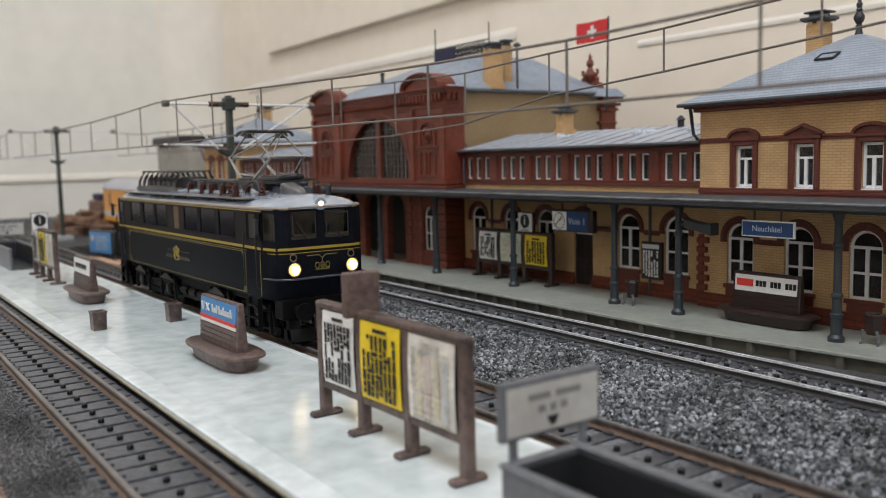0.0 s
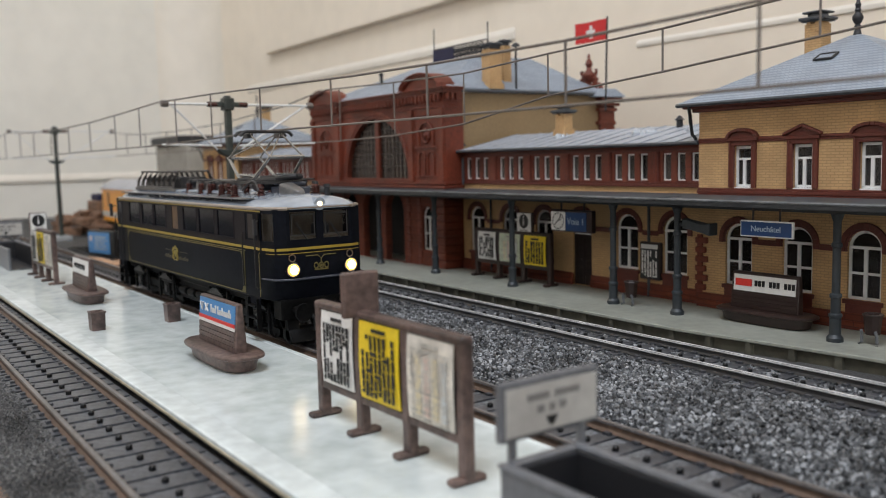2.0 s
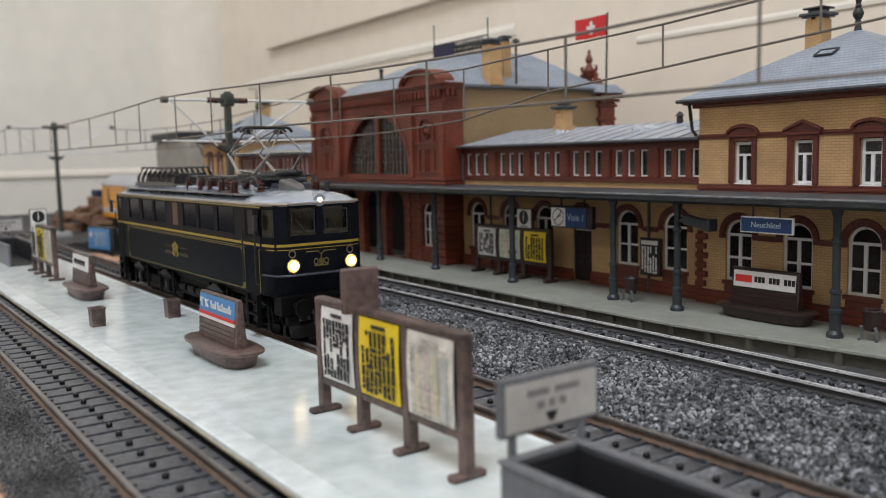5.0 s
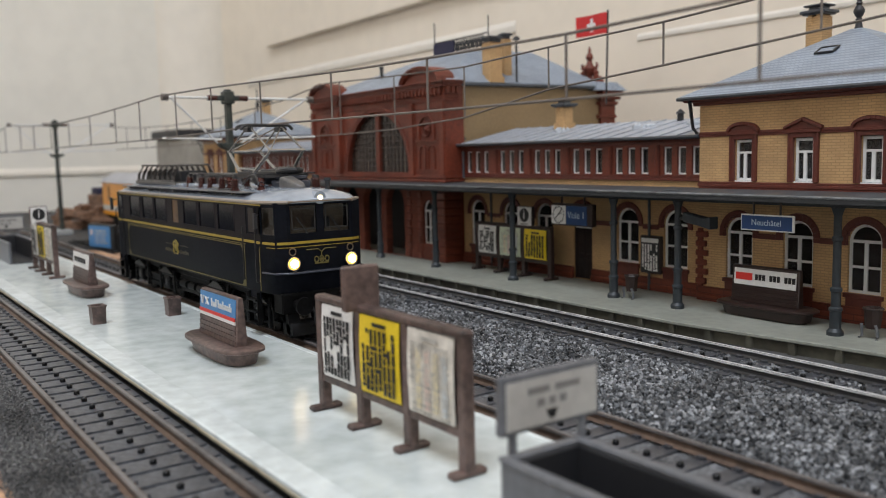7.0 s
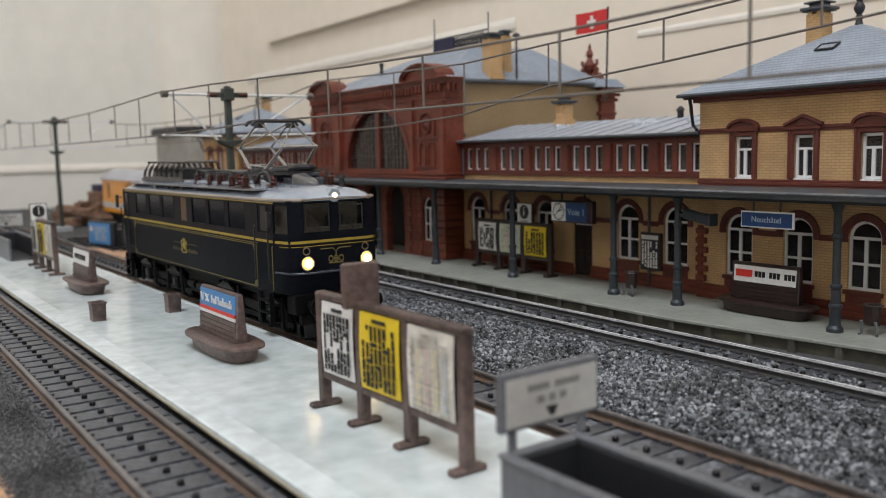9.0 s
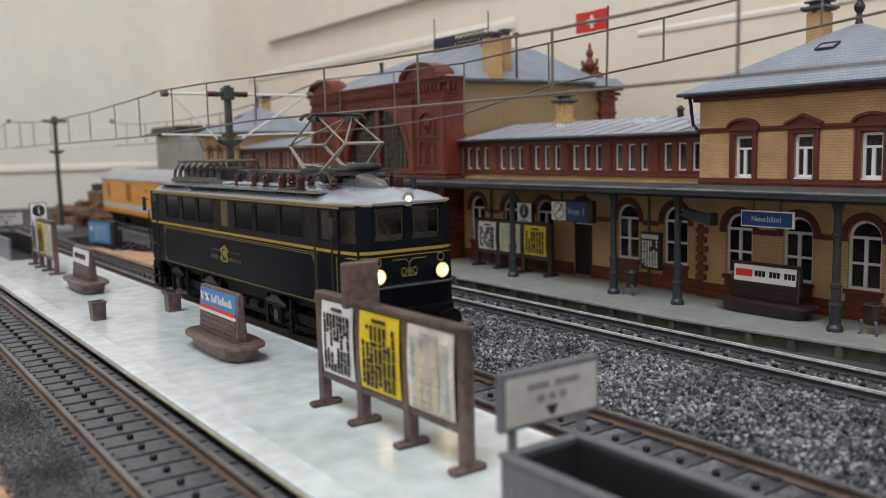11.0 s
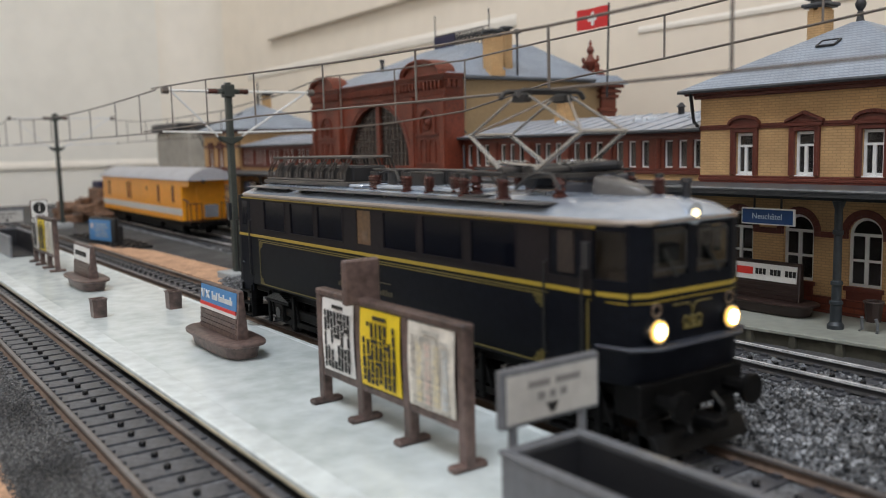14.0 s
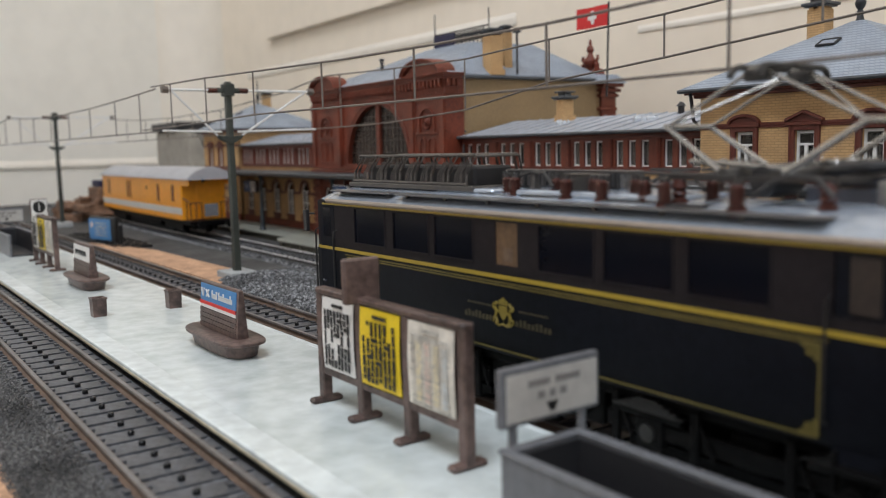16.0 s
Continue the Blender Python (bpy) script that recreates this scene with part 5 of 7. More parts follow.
part("cloth", Geo().loft(wavy(-24.4, -0.2, 122.2, 133.4, 0)), M_flag, fl, "red cloth")
g = Geo().loft(wavy(-16.6, -9.2, 126.6, 129.0, -0.2)).loft(wavy(-14.1, -11.7, 124.2, 131.4, -0.2, 3))
part("cross", g, M_white, fl, "white cross")

# ---- overhead line ----
def mast(m, label, top=92.5, near=-30.5, far=44.0, long=False):
    ob = empty("catenary_mast", m)
    tagged(ob, label, "mast", "overhead line masts")
    part("base_block", Geo().prism([(-9, -7), (9, -7), (9, 7), (-9, 7)], "z", -3.9, 0.8), M_concrete, ob, "grey concrete base", bevel=0.5)
    part("mast_shaft", Geo().loft([[(r * a, r * 0.75 * b, z) for a, b in ((-1, -1), (1, -1), (1, 1), (-1, 1))] for r, z in ((2.15, 0.4), (1.75, top))]), M_mast, ob, "dark green mast", bevel=0.3)
    part("mast_head", Geo().box(-3, 3, -2.4, 2.4, top - 7, top - 1).box(-1.6, 1.6, -5.5, 5.5, top - 5.4, top - 3), M_mast, ob, bevel=0.4)
    c = part("collar", Geo().prism([(-6.4, 67), (-5, 65), (0, 62.5), (5, 65), (6.4, 67), (2.6, 66.6), (-2.6, 66.6)], "x", -2.4, 2.4), M_mast, ob, bevel=0.3)
    for s, e in ((-1, near), (1, far)):
        a = part("cantilever_arm", Geo().rod((0, 5 * s, top - 4.2), (0, e, top - 4.2), 0.6), M_arm, ob, "bright metal arm")
        part("strut", Geo().rod((0, 6 * s, 66.8), (0, e - 3 * s, top - 4.6), 0.5), M_arm, a)
        part("steady_arm", Geo().rod((0, 4 * s, 68.6), (0, e + 2 * s, 69.4), 0.5), M_arm, a)
        part("insulator", Geo().rod((0, 4 * s, top - 4.2), (0, 10 * s, top - 4.2), 1.3), M_insul, a, "brown insulator")
        part("clamp", Geo().rod((0, e - 1.5 * s, top - 4.2), (0, e + 1.5 * s, top - 4.2), 1.6), M_wire, a)
    return ob


mast(mm(-404.5, 161.4, 0), "dark green overhead mast with silver arms")
mast(mm(-812, 166.0, 0), "dark green overhead mast with silver arms", top=96, near=-36, far=48)


def span(ob_name, label, m, top, bottom, drops, r=0.36):
    ob = empty(ob_name, m)
    tagged(ob, label, "overhead wire", "overhead wires")
    part("carrying_wire", Geo().path(top, r), M_wire, ob)
    part("contact_wire", Geo().path(bottom, r), M_wire, ob)
    tx, tz, ty = [p[0] for p in top], [p[2] for p in top], [p[1] for p in top]
    bx, bz, by = [p[0] for p in bottom], [p[2] for p in bottom], [p[1] for p in bottom]
    for x in drops:
        part("dropper", Geo().rod((x, np.interp(x, tx, ty), np.interp(x, tx, tz)), (x, np.interp(x, bx, by), np.interp(x, bx, bz)), r * 0.9, n=6), M_wire, ob)
    return ob


def line(*pts):
    return [(x, 0, z) for x, z in pts]


near_wire = span("overhead_wire", "grey catenary wire over the locomotive track", mm(0, LOCO_Y, 0),
                 line((-418, 89.4), (-346, 88.2), (-297, 86.8), (-230, 84.9), (-185, 84.2), (-137.6, 84.0), (-90.4, 84.8), (-43, 86.5), (5, 90)),
                 line((-435, 69.3), (-346, 70.2), (-297, 71.2), (-230, 70.8), (-185, 70.5), (-137.6, 70.3), (-90.4, 70.3), (-43, 70.3), (5, 70.5)),
                 (-390, -346, -297, -243, -190, -137.6, -90.4, -43))
span("overhead_wire", "grey catenary wire over the locomotive track", mm(0, LOCO_Y, 0),
     line((-815, 91.8), (-760, 88.5), (-700, 86.5), (-620, 85.6), (-540, 86.2), (-470, 87.8), (-418, 89.4)),
     line((-815, 69.5), (-620, 69.3), (-418, 69.3)), (-770, -715, -655, -600, -545, -490, -445))
span("overhead_wire", "grey catenary wire over the locomotive track", mm(0, LOCO_Y, 0),
     line((-1180, 88), (-1000, 86), (-900, 87), (-815, 91.8)), line((-1180, 69.5), (-815, 69.5)), (-1120, -1060, -1000, -940, -880, -840))
span("overhead_wire", "grey catenary wire over the station track", STATION,
     line((-458, 91.3), (-430, 94.2), (-402, 96.5), (-340, 94.6), (-280.5, 93.4), (-229.6, 95.4), (-177.4, 97), (-120, 100), (0, 108), (120, 118)),
     line((-445, 70.2), (-387, 70), (-340, 70.6), (-281, 73.4), (-229.8, 80.8), (-177.3, 84.2), (-120, 88.5), (0, 98), (120, 108)),
     (-388, -335, -280.6, -229.7, -177.4, -125.8, -60))
span("overhead_wire", "grey catenary wire over the station track", STATION,
     line((-860, 92), (-760, 87), (-660, 85.5), (-560, 86.5), (-458, 91.3)), line((-860, 70), (-660, 70), (-445, 70.2)), (-800, -740, -680, -620, -560, -500))

# ---- things at the far end of the layout ----
bx = empty("small_sign", mm(-637.5, 156.7, -4))
tagged(bx, "blue notice on a black stand beside the track", "sign")
part("stand", Geo().box(-88, 48, -5, -3.6, 0, 1.8).box(-88, 48, 18, 19.4, 0, 1.8).box(-88, -86, -5, 19, 0, 1.8).box(46, 48, -5, 19, 0, 1.8), M_black, bx, bevel=0.2)
for y in (1, 7, 13):
    part("grid_bar", Geo().box(-87, 47, y - 0.7, y + 0.7, 0.6, 2.4), M_black, bx)
for k in range(9):
    part("cross_bar", Geo().box(-76 + 14 * k, -74 + 14 * k, -4.6, 19, 1.6, 2.8), M_black, bx)
board = part("board", Geo().box(-17.5, 19, -1.6, 1.6, 1.6, 19.5), M_black, bx, "black board", bevel=0.8, at=mm(0, 0, 0, 0, 0, 14))
part("face", Geo().box(-16.2, 13.4, -1.95, -1.5, 3.2, 18), M_lightblue, board, "blue printed face", bevel=0.1)
g = Geo()
for k in range(5):
    g.box(-8 + (k % 2), 10 - 1.6 * (k % 3), -2.05, -1.9, 6 + 2.1 * k, 6.7 + 2.1 * k)
part("print", g, M_pale_ink, board)
part("badge", Geo().rod((-12, -2.05, 13.5), (-12, -1.9, 13.5), 2.0, n=14), M_tint_pink, board, "pale round badge")
part("bracket", Geo().box(15, 18.6, -1, 5, 1.6, 14), M_dark, board, bevel=0.5)
wp = empty("wood_pile", mm(-890, 226, -4))
tagged(wp, "heap of cut brown wood pieces", "wood pile")
rng = random.Random(11)
for k in range(52):
    a, l, r = rng.uniform(0, 180), rng.uniform(4, 17), rng.uniform(1.6, 4.8)
    lay = k % 4
    part("log", Geo().box(-l, l, -r, r, -r * 0.8, r * 0.8), M_wood, wp, at=mm(rng.uniform(-60, 44), rng.uniform(-44 + 4 * lay, 40), 3.4 + lay * 5.4, rng.uniform(-8, 8), rng.uniform(-6, 6), a), bevel=0.5)
cb = empty("storage_crate", sta(-940, 120, -4))
tagged(cb, "crate greyed for shade, with a dark lid, behind the track", "crate")
part("box", Geo().box(-52, 60, -40, 40, 0, 86), M_crate, cb, bevel=2)
part("lid", Geo().box(-56, 40, -44, 44, 86, 95), M_dark, cb, "dark lid", bevel=1.5)
bl = empty("small_crate", mm(-930, 232, -4))
tagged(bl, "small dark blue crate on brown blocks", "crate")
part("block", Geo().box(-24, 22, -14, 14, 0, 20).box(-16, 24, -12, 12, 20, 30), M_wood, bl, bevel=1)
part("crate", Geo().box(-10, 16, -9, 9, 30, 37), M_navy, bl, "blue crate", bevel=0.8)


# ---- orange luggage van ----
van = empty("luggage_van", sta(-714, 0))
tagged(van, "orange luggage van with pale stripe and grey roof", "railway van")
W2, X0, X1 = 16.0, -122.0, 110.0
body = Geo().box(X0, X1, -W2, W2, 11, 41)
part("body", body, M_orange, van, "orange painted body", bevel=0.6, seg=2)
part("end_platform", Geo().box(X1, X1 + 17, -W2, W2, 9, 11.5), M_bogie, van)
n = 10
prof = [(-W2 - 1 + (2 * W2 + 2) * i / n, 40.6 + 8.2 * math.sin(math.pi * i / n) ** 0.75) for i in range(n + 1)]
part("roof", Geo().prism(prof + [(W2 + 1, 40)] + [(-W2 - 1, 40)], "x", X0 - 3, X1 + 18), M_wagon_roof, van, "grey curved roof")
for y in (-W2 - 0.15, W2 - 0.1):
    part("stripe", Geo().box(X0, X1, y, y + 0.25, 15.2, 20), M_stripe, van, "pale grey stripe")
for x, w, z0, z1 in ((-100, 5, 24, 37), (-36, 4, 23, 37), (-28, 4, 23, 37), (22, 3, 31, 34), (52, 5, 23, 36), (88, 5.5, 24, 36)):
    part("window", Geo().box(x, x + w, -W2 - 0.3, -W2 + 0.4, z0, z1), M_red_dark, van, "narrow brown window", bevel=0.15)
for x in (-40, 6):
    part("door_rail", Geo().box(x - 14, x + 24, -W2 - 0.6, -W2, 38, 38.8), M_orange, van)
part("end_door", Geo().box(X1 - 0.2, X1 + 0.4, -5, 5, 12, 36), M_orange, van, bevel=0.2)
part("end_gangway", Geo().box(X1 + 14.6, X1 + 16, -5, 5, 14, 23), M_grey_bin, van, "grey folding gangway plate", bevel=0.4)
part("end_lamp", Geo().rod((X1, 0, 38.6), (X1 + 1.5, 0, 38.6), 1.2, n=10), M_roof_grey, van)
for s in (-1, 1):
    part("end_railing", Geo().path([(X1, s * 15, 27), (X1 + 8, s * 15, 26), (X1 + 16, s * 15, 24), (X1 + 16, s * 15, 11)], 0.5).path([(X1 + 16, s * 15, 24), (X1 + 16, s * 7, 24), (X1 + 16, s * 7, 11)], 0.5).path([(X1 + 16, s * 11, 24), (X1 + 16, s * 11, 11)], 0.4).path([(X1 + 8, s * 15, 26), (X1 + 8, s * 15, 11)], 0.4), M_red_dark, van, "brown railing")
    part("buffer", Geo().rod((X1 + 16, s * 10, 9), (X1 + 24, s * 10, 9), 1.3).rod((X1 + 23.4, s * 10, 9), (X1 + 24.6, s * 10, 9), 2.8, n=14), M_bogie, van, "round black buffer")
    part("end_post", Geo().box(X1, X1 + 17, s * W2 - (0.4 if s > 0 else -0.4) - 0.4, s * W2 - (0.4 if s > 0 else -0.4) + 0.4, 36, 41), M_orange, van)
part("underframe", Geo().box(X0, X1 + 14, -12, 12, 7.2, 11.2).box(-50, 40, -11, 11, 3, 8), M_bogie, van, bevel=0.4)
for xc in (-82, 78):
    b = part("bogie", Geo().box(xc - 22, xc + 22, -12.6, -10.6, 3, 8).box(xc - 22, xc + 22, 10.6, 12.6, 3, 8).box(xc - 5, xc + 5, -12, 12, 3, 7), M_bogie, van, bevel=0.4)
    for dx in (-14, 14):
        part("wheelset", Geo().rod((xc + dx, -9.6, 5.6), (xc + dx, -7.2, 5.6), 5.6, n=20).rod((xc + dx, 7.2, 5.6), (xc + dx, 9.6, 5.6), 5.6, n=20).rod((xc + dx, -9, 5.6), (xc + dx, 9, 5.6), 1.2), M_bogie, b)

# ---- electric locomotive; its own x = 0 lies at the headlights ----
loco = empty("electric_locomotive", mm(-253, LOCO_Y, 0))
tagged(loco, "blue-black electric locomotive with gold lining", "locomotive")
HW = 17.25
RB = -180.5
FB = -1.8


def plan(inset, z, nose=1.0):
    """Outline of the body from above at a height, with chamfered cabs."""
    h = HW - inset
    f, r = nose + FB - inset, RB - nose + inset
    return [(r + 3.2, -h, z), (f - 9, -h, z), (f - 1.6, -h + 1.6, z), (f, -h + 5.5, z), (f, h - 5.5, z), (f - 1.6, h - 1.6, z), (f - 9, h, z), (r + 3.2, h, z), (r, h - 3, z), (r, -h + 3, z)]


part("lower_body", Geo().loft([plan(0.5, 15.2), plan(0, 15.8), plan(0, 31.4)]), M_loco, loco, "glossy blue-black lower body", angle=50)
SILL, HEAD = 34.3, 43.3
WIN = [(-156.6, -141.4), (-137.2, -122.0), (-119.4, -104.8), (-83.3, -68.3), (-65.6, -50.0), (-46.6, -31.6)]
# upper side panels, with real openings
for s in (-1, 1):
    g = Geo()
    holes = sorted(WIN + [(-96.9, -89.8), (-21.6, -12.0)])
    cuts = [RB + 3] + [(p[1] + q[0]) / 2 for p, q in zip(holes, holes[1:])] + [-8.0 + FB]
    for (a, b), c0, c1 in zip(holes, cuts, cuts[1:]):
        g.bay(c0, c1, 31.4, 44.8, a, b, SILL, HEAD, 0, s * HW, depth=-0.7 * s)
    part("upper_side", g, M_loco_up, loco, "brown-black upper side", smooth=False)
    for a, b in WIN:
        p = part("side_window", Geo().box(a + 0.02, b - 0.02, s * HW - 0.3 * s - 0.12, s * HW - 0.3 * s + 0.12, SILL + 0.02, HEAD - 0.02), M_loco_glass, loco, "dark glazed side window")
        y0 = s * HW + 0.06 * s
        part("window_frame", Geo().box(a - .4, b + .4, y0 - .12, y0 + .12, SILL - .4, SILL).box(a - .4, b + .4, y0 - .12, y0 + .12, HEAD, HEAD + .4).box(a - .4, a, y0 - .12, y0 + .12, SILL, HEAD).box(b, b + .4, y0 - .12, y0 + .12, SILL, HEAD), M_loco_up, p)
    part("small_window", Geo().box(-96.9, -89.8, s * HW - 0.35 * s - 0.12, s * HW - 0.35 * s + 0.12, SILL, HEAD), M_tan, loco, "tan small window")
    part("blind_gap", Geo().box(-94.4, -91.4, s * (HW - 0.2) - 0.06, s * (HW - 0.2) + 0.06, SILL + 0.8, SILL + 3.6), M_cab, loco)
    # gold lining
    def strip(x0, x1, z0, z1, mtl=M_gold, o=0.05, nm="gold_line"):
        return part(nm, Geo().box(x0, x1, s * (HW + o) - 0.08, s * (HW + o) + 0.08, z0, z1), mtl, loco)
    strip(RB + 3, -9 + FB, 31.35, 32.2)
    strip(-162, -22, 30.45, 30.7, M_gold_dim)
    strip(-161, -23.2, 29.85, 30.1, M_gold_dim)
    strip(-160, -24, 15.95, 16.3, M_gold_line)
    strip(-23.45, -23.1, 16, 30, M_gold_line)
    strip(-161.4, -161.1, 16, 30, M_gold_line)
    for cx, cz, u, v in ((-23.3, 30.0, -1, -1), (-23.3, 16.1, -1, 1), (-161.3, 30.0, 1, -1), (-161.3, 16.1, 1, 1)):
        og = Geo()
        for a, b, r in ((0.7, 0.6, 0.75), (1.7, 0.55, 0.6), (0.6, 1.5, 0.6), (1.5, 1.4, 0.7), (2.5, 0.5, 0.4), (0.5, 2.3, 0.4)):
            og.rod((cx + u * a, s * HW - 0.1, cz + v * b), (cx + u * a, s * (HW + 0.12), cz + v * b), r, n=8)
        part("corner_ornament", og, M_gold_line, loco, "gold corner ornament")
    for x in (-12.2, ):
        strip(-11.2, -10.8, 16, 30, M_gold_dim)
    # shield between two supporters, crown above
    CX, CZ, q = -94.6, 24.3, s * (HW + .06)
    cr = Geo().prism([(CX - 1.3, CZ + 1.3), (CX + 1.3, CZ + 1.3), (CX + 1.3, CZ - 0.4), (CX, CZ - 1.9), (CX - 1.3, CZ - 0.4)], "y", q - .08, q + .08)
    for d in (-1, 1):
        cr.path([(CX + d * 1.9, q, CZ - 2.4), (CX + d * 2.5, q, CZ - 1.2), (CX + d * 2.0, q, CZ), (CX + d * 2.7, q, CZ + 1.0), (CX + d * 2.1, q, CZ + 2.0)], 0.45, 5)
        cr.path([(CX + d * 2.2, q, CZ + 0.2), (CX + d * 3.3, q, CZ + 0.7), (CX + d * 3.2, q, CZ + 1.7)], 0.24, 5)
        cr.path([(CX + d * 2.2, q, CZ - 1.2), (CX + d * 3.3, q, CZ - 1.5), (CX + d * 3.1, q, CZ - 2.4)], 0.24, 5)
        cr.path([(CX, q, CZ - 2.6), (CX + d * 1.4, q, CZ - 2.9), (CX + d * 2.6, q, CZ - 2.6)], 0.25, 5)
        cr.rod((CX + d * 1.0, q - .1, CZ + 2.2), (CX + d * 1.0, q + .1, CZ + 2.2), 0.45, n=7)
    cr.rod((CX, q - .1, CZ + 2.6), (CX, q + .1, CZ + 2.6), 0.55, n=7).prism([(CX - 1.5, CZ + 1.55), (CX + 1.5, CZ + 1.55), (CX + 1.5, CZ + 1.95), (CX - 1.5, CZ + 1.95)], "y", q - .08, q + .08)
    part("crest", cr, M_gold_crest, loco, "gold crest")
    g = Geo()
    rr = random.Random(4)
    for x0, x1 in ((-108, -98.6), (-90.6, -80.5)):
        x = x0
        while x < x1:
            g.box(x, x + 0.75, s * (HW + .04) - .06, s * (HW + .04) + .06, 21.9, 21.9 + rr.choice((1.1, 1.5)))
            x += 1.25
        g.box(x0 + 1, x1, s * (HW + .04) - .06, s * (HW + .04) + .06, 25, 25.3)
    part("print", g, M_gold_faint, loco, "faded gold print")
    # cab door with window, handrails and steps
    for xd in (-16.8, RB + 8.5):
        d = part("cab_door", Geo().box(xd - 4.6, xd + 4.6, s * HW - 0.5 * s, s * HW - 0.2 * s, 13, 44) if xd > -50 else Geo().box(xd - 4.2, xd + 4.2, s * HW - 0.2 * s, s * HW + 0.12 * s, 13, 44), M_loco, loco, "dark cab door", bevel=0.1)
        part("door_window", Geo().box(xd - 2.2, xd + 2.2, s * HW - 0.2 * s, s * HW + 0.16 * s, 35, 43), M_blind if xd > -50 else M_loco_glass, d, "door window with a brown blind")
        for e in (-5.2, 5.2):
            part("handrail", Geo().path([(xd + e, s * HW, 37), (xd + e, s * (HW + 1.1), 36.5), (xd + e, s * (HW + 1.1), 19), (xd + e, s * HW, 18.5)], 0.28), M_black, d)
        for z in (4.2, 8.2, 12.2):
            part("step", Geo().box(xd - 3.6, xd + 3.6, s * (HW + 0.4) - 1.0, s * (HW + 0.4) + 1.0, z, z + 0.6), M_bogie, d)
        part("step_side", Geo().box(xd - 3.9, xd - 3.4, s * HW - 0.8, s * HW + 0.8, 4, 15).box(xd + 3.4, xd + 3.9, s * HW - 0.8, s * HW + 0.8, 4, 15), M_bogie, d)
    mi = part("mirror", Geo().path([(-11, s * HW, 41), (-9.6, s * (HW + 2), 41)], 0.3).box(-10.6, -9.0, s * (HW + 1.7) - 0.5, s * (HW + 1.7) + 0.5, 36.5, 41.5), M_dark, loco, "black wing mirror", bevel=0.2)
    part("mirror", Geo().path([(RB + 1, s * HW, 41), (RB - 1, s * (HW + 1.5), 41)], 0.3).box(RB - 2.2, RB - 0.4, s * (HW + 1.6) - 0.6, s * (HW + 1.6) + 0.6, 36, 42), M_dark, loco, "black wing mirror", bevel=0.2)

